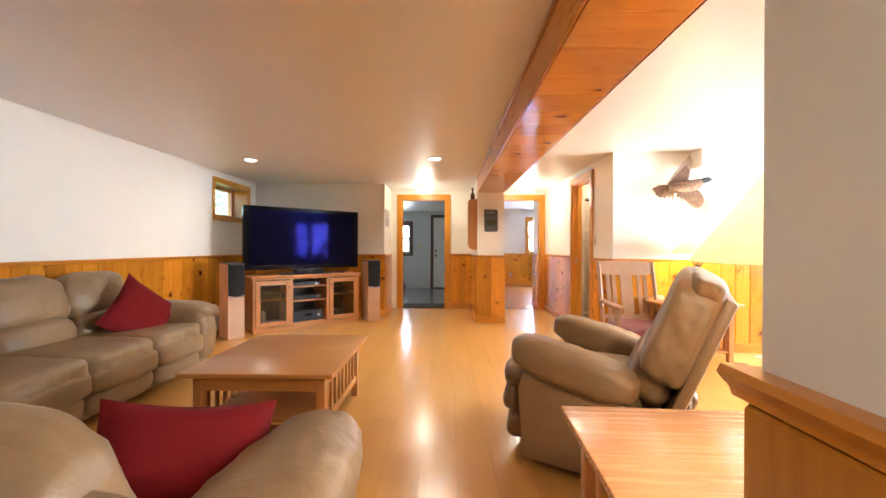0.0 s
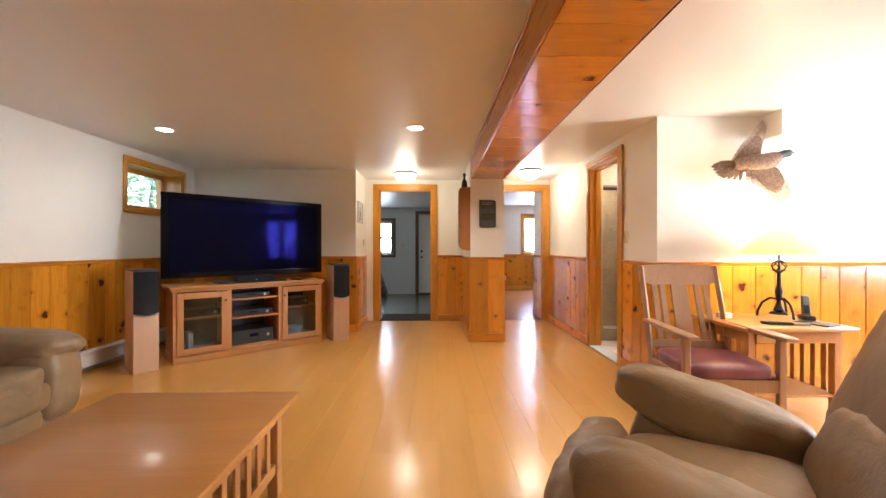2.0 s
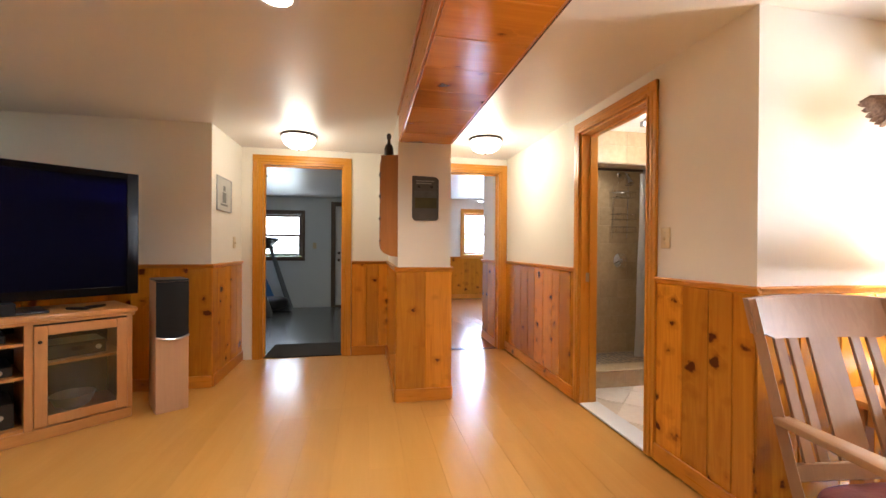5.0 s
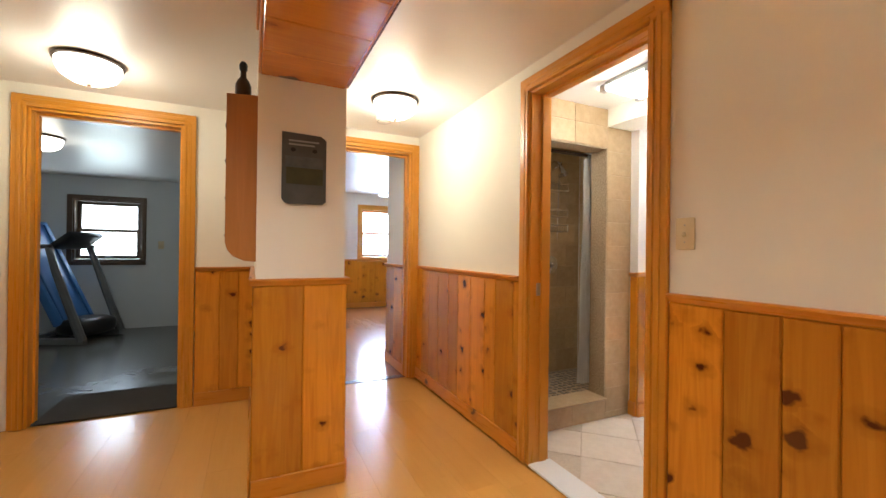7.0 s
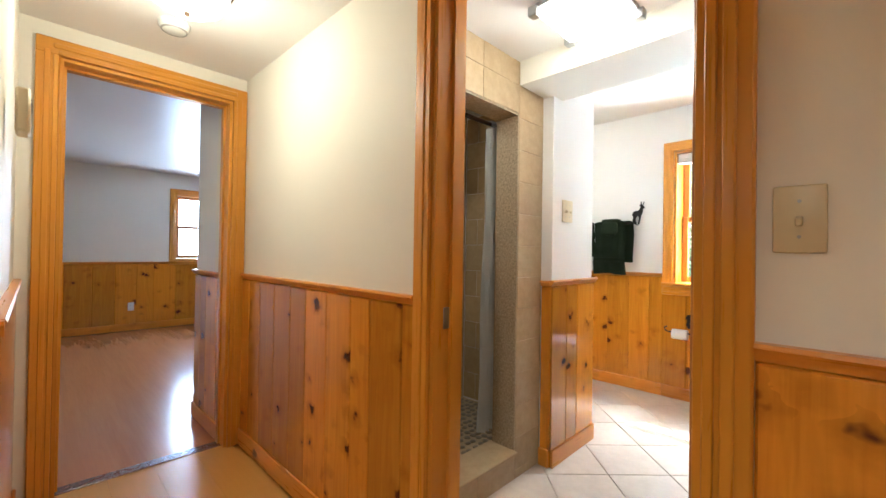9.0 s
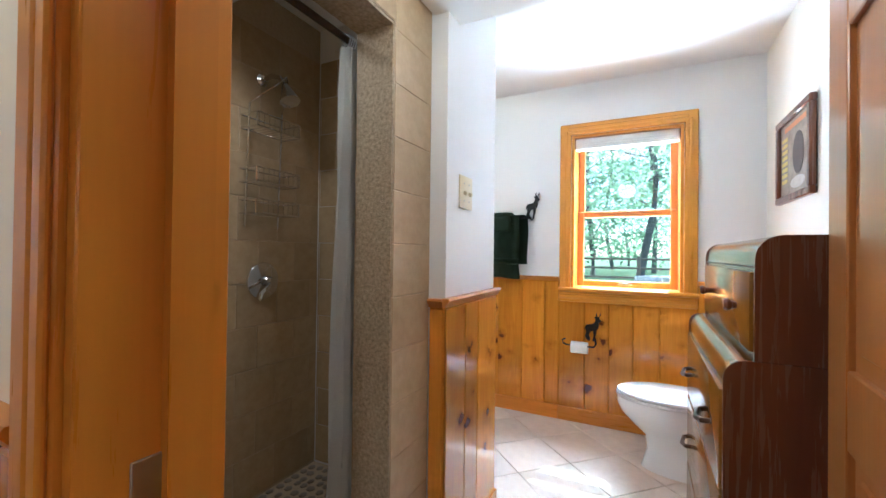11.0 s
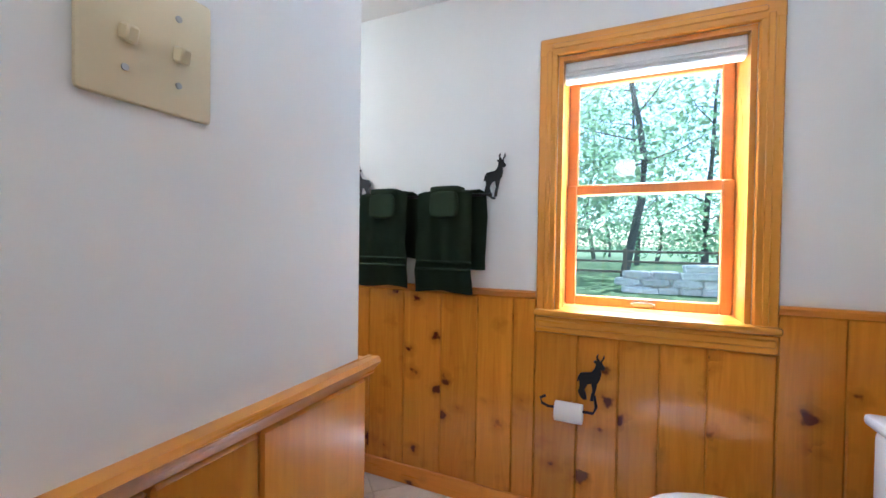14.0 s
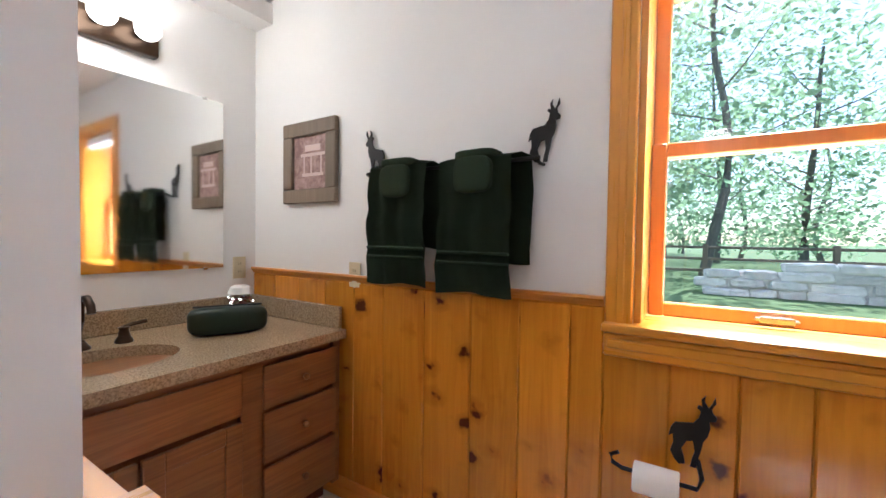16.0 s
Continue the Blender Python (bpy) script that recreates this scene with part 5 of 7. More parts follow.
def plate(name, m, toggles, label, outlet=False, mat=None):
    root = thing(name, label, "outlet" if outlet else "light switch", m)
    w = 0.07 + 0.046 * (toggles - 1)
    part("plate", B(-w / 2, w / 2, -0.007, 0, -0.057, 0.057, bevel=0.004, seg=2), mat or M_IVORY, root)
    for i in range(toggles):
        x = (i - (toggles - 1) / 2) * 0.046
        if outlet:
            for z in (-0.02, 0.02):
                part("socket", B(x - 0.016, x + 0.016, -0.009, -0.006, z - 0.013, z + 0.013, bevel=0.002), mat or M_IVORY, root)
                part("slot", box(B(x - 0.007, x - 0.005, -0.0096, -0.0088, z - 0.005, z + 0.005), x + 0.005, x + 0.007, -0.0096, -0.0088, z - 0.005, z + 0.005), M_INK, root)
        else:
            part("toggle", box(bmesh.new(), x - 0.005, x + 0.005, -0.022, -0.005, -0.006, 0.008, 0.002, pose(0, 0, 0, 20)), mat or M_IVORY, root)
            bm = bmesh.new()
            for z in (-0.03, 0.03):
                rod(bm, (x, -0.0085, z), (x, -0.006, z), 0.003, None, 8)
            part("screw", bm, M_STEEL, root)
    return root


plate("switch_plate", pose(1.987, 5.175, 1.245, 0, 0, -90), 1, "ivory light switch on the hall wall")
plate("switch_plate", pose(3.262, 6.26, 1.43) @ Matrix.Diagonal((1.05, 1, 1.12, 1)), 2, "ivory double light switch on the bathroom end wall")
plate("switch_plate", pose(-0.905, 7.5, 1.22, 0, 0, 90), 1, "ivory light switch beside the gym doorway")
plate("wall_outlet", pose(2.06, 12.278, 0.34), 1, "white electric outlet low on the bedroom wainscot", True, M_WHITE)
th = thing("thermostat", "small pale wall thermostat on the hall side of the pier", "thermostat", pose(1.04, 6.75, 1.55, 0, 0, 90))
part("case", B(-0.05, 0.05, -0.03, 0, -0.06, 0.06, bevel=0.006), M_IVORY, th)
part("vent", box(box(B(-0.04, 0.04, -0.032, -0.029, 0.03, 0.035), -0.04, 0.04, -0.032, -0.029, 0.02, 0.025), -0.04, 0.04, -0.032, -0.029, 0.01, 0.015), M_STEEL, th)

# fireside wall
fr = thing("framed_picture", "black framed landscape print with white mat", "picture", pose(3.93, 4.65, 1.36))
part("frame", box(box(box(B(0, 0.52, -0.03, 0, 0, 0.045, bevel=0.004), 0, 0.52, -0.03, 0, 0.445, 0.49, bevel=0.004), 0, 0.045, -0.0295, 0, 0.045, 0.445, bevel=0.003), 0.475, 0.52, -0.0295, 0, 0.045, 0.445, bevel=0.003), M_BEZEL, fr)
part("mat", B(0.045, 0.475, -0.012, -0.002, 0.045, 0.445), M_PAPER, fr)
part("print", B(0.13, 0.39, -0.0145, -0.0122, 0.10, 0.38), stone("pale_print", (0.30, 0.36, 0.38), (0.62, 0.68, 0.70), 8, 0.6, 0.3, 0.0), fr, "pale grey-blue landscape")


def bird_trophy(m):
    """A stuffed pheasant in flight, as one plain shape of four plumage colours."""
    bm = bmesh.new()
    done = [0]

    def paint(slot):
        for f in list(bm.faces)[done[0]:]:
            f.material_index = slot
        done[0] = len(bm.faces)

    def feather(base, tip, w):
        base, tip = Vector(base), Vector(tip)
        side = (tip - base).normalized().cross(Vector((0, 1, 0.1))).normalized() * w
        up = Vector((0, -0.002, 0))
        q = [base - side * 0.6, base.lerp(tip, 0.55) - side, base.lerp(tip, 0.9) - side * 0.8, tip, base.lerp(tip, 0.9) + side * 0.8, base.lerp(tip, 0.55) + side, base + side * 0.6]
        lo = [bm.verts.new(p + up) for p in q]
        hi = [bm.verts.new(p - up) for p in q]
        bm.faces.new(lo)
        bm.faces.new(hi[::-1])
        for i in range(len(q)):
            j = (i + 1) % len(q)
            bm.faces.new((lo[i], hi[i], hi[j], lo[j]))

    def along(stops, t):
        k = min(int(t * (len(stops) - 1)), len(stops) - 2)
        return Vector(stops[k]).lerp(Vector(stops[k + 1]), t * (len(stops) - 1) - k)
    tube(bm, [(-0.17, 0.0, 0.0), (-0.11, 0, 0.005), (-0.03, -0.01, 0.006), (0.05, -0.015, 0.012), (0.11, -0.015, 0.03), (0.16, -0.02, 0.055), (0.18, -0.02, 0.066)], lambda t: 0.022 + 0.05 * math.sin(math.pi * min(1, 0.12 + 0.8 * t)) ** 1.2, 14)
    paint(0)
    rod(bm, (0.172, -0.02, 0.062), (0.186, -0.02, 0.07), 0.036, 0.033, 14)
    paint(3)
    tube(bm, [(0.185, -0.02, 0.069), (0.21, -0.02, 0.079), (0.235, -0.022, 0.086), (0.262, -0.022, 0.09), (0.282, -0.022, 0.092), (0.31, -0.022, 0.094)], lambda t: 0.032 - 0.006 * t if t < 0.65 else 0.05 * (1.06 - t), 12)
    paint(1)
    rod(bm, (-0.02, 0.02, 0.0), (-0.02, 0.129, 0.0), 0.008, 0.012, 8)
    for i in range(12):
        t = i / 11
        feather((-0.11, 0.012 - 0.003 * i, 0.025 - 0.05 * t), along([(-0.25, 0.05, 0.03), (-0.33, 0.03, -0.005), (-0.29, 0.02, -0.075), (-0.25, 0.0, -0.11), (-0.12, -0.01, -0.125)], t), 0.014)
    paint(0)
    for row, reach, width in ((0, 1.0, 0.017), (1, 0.62, 0.02), (2, 0.36, 0.022)):
        n = 16 - 3 * row
        for i in range(n):
            t = i / (n - 1)
            base = along([(-0.11, 0.03, 0.04), (-0.03, 0.035, 0.055), (0.04, 0.04, 0.065)], t)
            tip = along([(-0.15, 0.03, 0.06), (-0.08, 0.025, 0.17), (-0.01, 0.015, 0.26), (0.075, 0.005, 0.36), (0.098, 0.0, 0.31), (0.085, 0.01, 0.23)], t)
            feather(base - Vector((0, 0.006 * row, 0)), base.lerp(tip, reach) - Vector((0, 0.007 * row, 0)), width)
        for i in range(n):
            t = i / (n - 1)
            base = along([(-0.07, -0.03, -0.04), (0.03, -0.04, -0.045), (0.11, -0.045, -0.035)], t)
            tip = along([(-0.085, -0.04, -0.14), (0.04, -0.05, -0.20), (0.13, -0.06, -0.31), (0.18, -0.07, -0.345), (0.225, -0.07, -0.31), (0.24, -0.07, -0.24), (0.21, -0.06, -0.16)], t)
            feather(base - Vector((0, 0.006 * row, 0)), base.lerp(tip, reach) - Vector((0, 0.007 * row, 0)), width)
        paint(2 if row == 0 else 0)
    ob = loose("bird_trophy", bm, stone("mottled_feathers", (0.13, 0.065, 0.038), (0.40, 0.26, 0.17), 60, 0.8, 0.7, 0.3), "mounted brown pheasant with spread wings and dark head", "wall ornament", m)
    for mat in (plain("dark_head_feathers", (0.012, 0.022, 0.022), 0.4), stone("pale_wing_feathers", (0.34, 0.25, 0.19), (0.62, 0.52, 0.43), 45, 0.8, 0.6, 0.3), M_PAPER):
        ob.data.materials.append(mat)
    return ob


bird_trophy(pose(2.684, 4.52, 1.796))

coaster = thing("coaster_stack", "stack of pale round coasters on the side table", "coaster", pose(2.36, 4.40, 0.62))
for i in range(3):
    part("coaster", lathe(bmesh.new(), [(0, 0.012 * i), (0.05, 0.012 * i), (0.052, 0.005 + 0.012 * i), (0.05, 0.0105 + 0.012 * i), (0, 0.0105 + 0.012 * i)], 24), M_IVORY, coaster)
loose("remote_control", B(-0.025, 0.025, -0.09, 0.09, 0, 0.02, bevel=0.007, seg=2), M_BLACK, "long black remote control on the side table", "remote", pose(2.52, 4.12, 0.62, 0, 0, 65), "remote controls")
loose("remote_control", B(-0.024, 0.024, -0.08, 0.08, 0, 0.018, bevel=0.006, seg=2), M_STEEL, "grey remote control on the side table", "remote", pose(2.62, 4.09, 0.62, 0, 0, 58), "remote controls")
loose("notepad", B(-0.07, 0.07, -0.1, 0.1, 0, 0.008, bevel=0.001), M_BLACK, "thin dark notebook on the side table", "notebook", pose(2.80, 4.12, 0.62, 0, 0, 20))

ph = thing("cordless_phone", "black cordless phone standing in its cradle", "phone", pose(2.90, 4.30, 0.62, 0, 0, -25))
part("cradle", B(-0.04, 0.04, -0.05, 0.05, 0, 0.03, bevel=0.008, seg=2), M_BLACK, ph)
part("handset", box(bmesh.new(), -0.024, 0.024, -0.014, 0.014, 0.0, 0.15, 0.008, pose(0, 0, 0.022, -12), 2), M_GREYPLASTIC, ph)
part("keypad", box(bmesh.new(), -0.016, 0.016, -0.0165, -0.0135, 0.02, 0.08, 0.001, pose(0, 0, 0.022, -12)), M_BLACK, ph)
sd = thing("smoke_detector", "round white smoke detector on the hall ceiling", "smoke detector", pose(1.52, 7.32, H))
part("case", lathe(bmesh.new(), [(0.0, -0.034), (0.045, -0.034), (0.06, -0.022), (0.065, 0.0)], 28), M_WHITE, sd)
part("vent_ring", lathe(bmesh.new(), [(0.046, -0.0345), (0.05, -0.036), (0.054, -0.0305)], 28), M_STEEL, sd)

# slate entry floor
slate = setting("floor_slate", slab(bmesh.new(), [(3.07, 1.6), (6.0, 1.6), (6.0, 4.5), (3.42, 4.5)], -0.008, 0.004), M_GROUT, "dark slate tile entry floor set in the laminate", "floor")
for i in range(9):
    for j in range(10):
        x0, y0 = 3.10 + 0.305 * i + 0.0, 1.62 + 0.29 * j
        off = max(0.0, 0.35 * (y0 + 0.28 - 1.6) / 2.9) if i == 0 else 0.0
        if x0 + 0.3 > 6.0 or y0 + 0.28 > 4.5 or (i == 0 and off > 0.18) or (i == 1 and y0 > 3.9):
            continue
        ob = new("slate_tile", to_mesh("slate_tile", B(x0 + off, x0 + 0.298, y0, y0 + 0.284, 0.004, 0.011, bevel=0.003), M_SLATE))
        ob.parent = slate

# ---- bathroom ----
shower = setting("shower_wall", box(box(box(box(bmesh.new(), 2.11, 2.25, 6.328, 6.47, 0, 2.245), 2.86, 3.10, 6.328, 6.47, 0, 2.245), 2.25, 2.86, 6.328, 6.47, 1.915, 2.245), 2.25, 2.86, 6.328, 6.47, 0, 0.14), M_GROUT, "beige stone tiled shower front with raised curb", "wall")
setting("shower_back", box(box(bmesh.new(), 2.11, 3.5, 7.258, 8.0, 0, 2.43), 2.11, 2.125, 6.47, 7.258, 0, 2.245), M_GROUT, "tiled shower back wall", "wall")
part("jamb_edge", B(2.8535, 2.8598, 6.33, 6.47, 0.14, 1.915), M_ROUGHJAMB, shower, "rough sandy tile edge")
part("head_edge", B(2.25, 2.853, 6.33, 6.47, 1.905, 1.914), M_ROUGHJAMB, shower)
part("curb_cap", B(2.25, 2.852, 6.30, 6.485, 0.14, 0.155, bevel=0.004), M_WTILE, shower)
tcache = {}


def wall_tile(parent, w, h, m):
    k = (round(w, 3), round(h, 3))
    if k not in tcache:
        tcache[k] = to_mesh("wall_tile", B(0.001, w - 0.001, -0.0035, 0, 0.001, h - 0.001, bevel=0.0018), M_WTILE)
    ob = new("wall_tile", tcache[k])
    ob.parent = parent
    ob.matrix_basis = m


P = 0.168
for k in range(14):
    z = 0.045 + P * k - (0.045 if k == 0 else 0)
    h = (P if k else 0.213 - 0.168) if k else 0.045
    z = 0 if k == 0 else 0.045 + P * (k - 1)
    h = min(h, 2.245 - z)
    if h < 0.02:
        continue
    wall_tile(shower, 0.238, h, pose(2.86, 6.328, z))
    if z + h > 1.93:
        z2 = max(z, 1.915)
        for i in range(2):
            wall_tile(shower, 0.305, z + h - z2, pose(2.25 + i * 0.305, 6.328, z2))
for i in range(2):
    wall_tile(shower, 0.305, 0.138, pose(2.25 + i * 0.305, 6.328, 0))
back = bpy.data.objects["shower_back"]
for k in range(11):
    off = 0.11 if k % 2 else 0.0
    x = 2.125
    first = True
    while x < 3.49:
        w = 0.11 if first and off else 0.22
        w = min(w, 3.495 - x)
        first = False
        wall_tile(back, w, 0.2, pose(x, 7.258, 0.04 + 0.2 * k))
        x += w
    y = 6.47
    while y < 7.24:
        w = min(0.11 if y == 6.47 and off else 0.22, 7.25 - y)
        wall_tile(back, w, 0.2, pose(3.5, y + w, 0.04 + 0.2 * k, 0, 0, -90))
        y += w
shower_floor = setting("shower_floor", B(2.125, 3.5, 6.47, 7.258, -0.02, 0.03), M_GROUT, "pebble mosaic shower floor", "floor")
srand = random.Random(3)
bm = bmesh.new()
for i in range(26):
    for j in range(15):
        c = (2.15 + 0.052 * i + srand.uniform(-0.008, 0.008), 6.50 + 0.052 * j + srand.uniform(-0.008, 0.008), 0.03)
        bmesh.ops.create_icosphere(bm, subdivisions=1, radius=0.024, matrix=Matrix.Translation(c) @ Matrix.Diagonal((1, srand.uniform(0.7, 1.1), 0.35, 1)))
peb = part("pebbles", bm, M_PEBBLE, shower_floor)
tagged(peb, kind="stuff")

curtain = thing("shower_curtain", "white shower curtain drawn to one side on a rod", "curtain", pose(0, 0, 0))
bm = bmesh.new()
cols = []
for i in range(41):
    t = i / 40
    col_v = []
    for k in range(12):
        z = 0.2 + 1.67 * k / 11
        left = 2.79 + 0.05 * k / 11
        x = left + (2.915 - left) * t
        y = 6.51 + 0.022 * math.sin(t * 2 * math.pi * 3.5) + 0.006 * math.sin(k * 1.1 + i)
        col_v.append(bm.verts.new((x, y, z)))
    cols.append(col_v)
for a, b in zip(cols, cols[1:]):
    for k in range(11):
        bm.faces.new((a[k], b[k], b[k + 1], a[k + 1]))
bmesh.ops.solidify(bm, geom=list(bm.faces), thickness=0.002)
part("curtain", bm, M_CURTAIN, curtain)
part("rod", rod(bmesh.new(), (2.126, 6.51, 1.895), (3.49, 6.51, 1.895), 0.012), M_BRONZE, curtain, "dark curtain rod")
for i in range(7):
    bm = bmesh.new()
    x = 2.845 + 0.010 * i
    tube(bm, [(x, 6.51 + 0.018 * math.cos(a), 1.895 + 0.022 * math.sin(a) - 0.004) for a in [2 * math.pi * q / 10 for q in range(10)]], 0.0025, 5)
    part("ring", bm, M_STEEL, curtain)

head = thing("shower_fixture", "chrome shower head on a bent wall arm", "shower head", pose(3.12, 7.25, 2.0))
part("arm", tube(bmesh.new(), [(0, 0, 0), (0, -0.06, 0.01), (0, -0.12, -0.01), (0, -0.15, -0.05)], 0.011, 10), M_CHROME, head)
part("flange", rod(bmesh.new(), (0, -0.001, 0), (0, -0.012, 0), 0.03, 0.02, 20), M_CHROME, head)
part("rose", rod(bmesh.new(), (0, -0.15, -0.05), (0, -0.185, -0.13), 0.015, 0.045, 20), M_CHROME, head)
valve = thing("shower_valve", "round chrome shower valve with lever handle", "shower valve", pose(3.14, 7.25, 1.05))
part("plate", lathe(bmesh.new(), [(0.0, 0.02), (0.05, 0.016), (0.085, 0.006), (0.088, 0.0)], 32), M_CHROME, valve).matrix_basis = pose(0, 0, 0, 90)
part("hub", rod(bmesh.new(), (0, -0.015, 0), (0, -0.075, 0), 0.026, 0.02, 20), M_CHROME, valve)
part("lever", tube(bmesh.new(), [(0, -0.06, 0), (-0.03, -0.075, -0.02), (-0.07, -0.08, -0.05), (-0.08, -0.08, -0.08)], 0.010, 8), M_CHROME, valve)
caddy = thing("shower_caddy", "hanging wire shower caddy with two baskets", "caddy", pose(3.12, 7.11, 0))
bm = bmesh.new()
for sx in (-0.09, 0.09):
    tube(bm, [(0, -0.02, 1.985), (sx * 0.3, 0.0, 1.95), (sx, 0.11, 1.86), (sx, 0.13, 1.3)], 0.004, 6)
part("hanger", bm, M_CHROME, caddy)
for z in (1.74, 1.50, 1.36):
    bm = bmesh.new()
    for zz in (z, z + 0.06):
        tube(bm, [(-0.12, 0.13, zz), (-0.12, 0.02, zz), (0.12, 0.02, zz), (0.12, 0.13, zz), (-0.12, 0.13, zz)], 0.0035, 6)
    for x in (-0.12, 0.12):
        rod(bm, (x, 0.02, z), (x, 0.02, z + 0.06), 0.003, None, 6)
    basket = part("basket", bm, M_CHROME, caddy)
    for i in range(9):
        x = -0.11 + 0.0275 * i
        part("wire", tube(bmesh.new(), [(x, 0.13, z), (x, 0.02, z), (x, 0.02, z + 0.06)], 0.002, 4), M_CHROME, basket)

setting("threshold_bathroom", B(1.972, 2.125, 5.33, 6.04, -0.004, 0.012, bevel=0.004), M_PORC, "pale marble threshold in the bathroom doorway", "threshold")

# door leaf of six panels, standing open
leaf = tagged(new("door_bathroom"), "six panel pine door standing open against the wall", "door", kind="structure")
leaf.matrix_basis = pose(2.125, 5.332, 0, 0, 0, -5)
bm = bmesh.new()
for x0, x1 in ((0, 0.11), (0.32, 0.42), (0.63, 0.74)):
    box(bm, x0, x1, 0, 0.035, 0.01, 2.035, bevel=0.003)
for z0, z1 in ((0.01, 0.24), (0.86, 1.0), (1.60, 1.70), (1.92, 2.035)):
    box(bm, 0.11, 0.32, 0.001, 0.034, z0, z1, bevel=0.003)
    box(bm, 0.42, 0.63, 0.001, 0.034, z0, z1, bevel=0.003)
part("door_frame", bm, M_DOOR, leaf)
for x0, x1 in ((0.11, 0.32), (0.42, 0.63)):
    for z0, z1 in ((0.24, 0.86), (1.0, 1.60), (1.70, 1.92)):
        part("door_panel", box(B(x0, x1, 0.012, 0.023, z0, z1), x0 + 0.03, x1 - 0.03, 0.007, 0.028, z0 + 0.03, z1 - 0.03, bevel=0.006), M_DOOR, leaf)


def dresser(m):
    """A waterfall-front chest: round shoulders on the top and on a wider lower half."""
    root = thing("dresser", "glossy vintage wooden chest with rounded waterfall front", "dresser", m)
    w = 0.87

    def arc(cy, cz, r, a0, a1, n=7):
        return [(cy + r * math.cos(radians(a0 + (a1 - a0) * i / n)), cz + r * math.sin(radians(a0 + (a1 - a0) * i / n))) for i in range(n + 1)]
    low = [(0.0, 0.03), (0.42, 0.03)] + arc(0.375, 0.905, 0.045, 0, 90) + [(0.0, 0.95)]
    up = [(0.0, 0.951)] + [(0.36, 0.951)] + arc(0.305, 1.19, 0.055, 0, 90) + [(0.0, 1.245)]

    def extrude(prof, x0, x1):
        bm = bmesh.new()
        a = [bm.verts.new((x0, y, z)) for y, z in prof]
        b = [bm.verts.new((x1, y, z)) for y, z in prof]
        for i in range(len(prof)):
            j = (i + 1) % len(prof)
            bm.faces.new((a[i], a[j], b[j], b[i]))
        bm.faces.new(a)
        bm.faces.new(b[::-1])
        bmesh.ops.recalc_face_normals(bm, faces=bm.faces)
        return bm
    for prof, nm in ((low, "lower_case"), (up, "upper_case")):
        part(nm, extrude(prof, 0.012, w - 0.012), M_DRESS, root)
        for x0, x1 in ((0, 0.0118), (w - 0.0118, w)):
            part("side_panel", extrude([(y + 0.006 * (y > 0.2), z) for y, z in prof], x0, x1), M_DRESS_SIDE, root, "dark reddish side panel")
    part("bead", B(0.012, w - 0.012, 0.352, 0.3635, 1.168, 1.172), M_INK, root)
    part("drawer", B(0.03, w - 0.03, 0.355, 0.372, 0.965, 1.158, bevel=0.005, seg=2), M_DRESS, root)
    for x in (0.18, w - 0.18):
        bm = lathe(bmesh.new(), [(0.0, 0.032), (0.014, 0.03), (0.018, 0.022), (0.012, 0.01), (0.009, 0.0)], 16)
        bmesh.ops.transform(bm, matrix=pose(x, 0.372, 1.062, -90), verts=bm.verts)
        part("knob", bm, M_DRESS_SIDE, root, "round dark wood knob")
    for z0, z1 in ((0.62, 0.87), (0.34, 0.61), (0.06, 0.33)):
        d = part("drawer", B(0.03, w - 0.03, 0.415, 0.432, z0, z1, bevel=0.006, seg=2), M_DRESS, root)
        for x in (0.2, w - 0.2):
            zc = (z0 + z1) / 2
            bm = bmesh.new()
            tube(bm, [(x - 0.05, 0.432, zc), (x - 0.045, 0.452, zc - 0.004), (x, 0.462, zc - 0.012), (x + 0.045, 0.452, zc - 0.004), (x + 0.05, 0.432, zc)], 0.008, 8)
            part("pull", bm, M_BRONZE, d, "curved bronze drawer pull")
    for x in (0.03, w - 0.07):
        for y in (0.02, 0.36):
            part("foot", B(x, x + 0.04, y, y + 0.04, 0, 0.031, bevel=0.003), M_DRESS_SIDE, root)
    return root


dresser(pose(2.98, 5.03, 0))


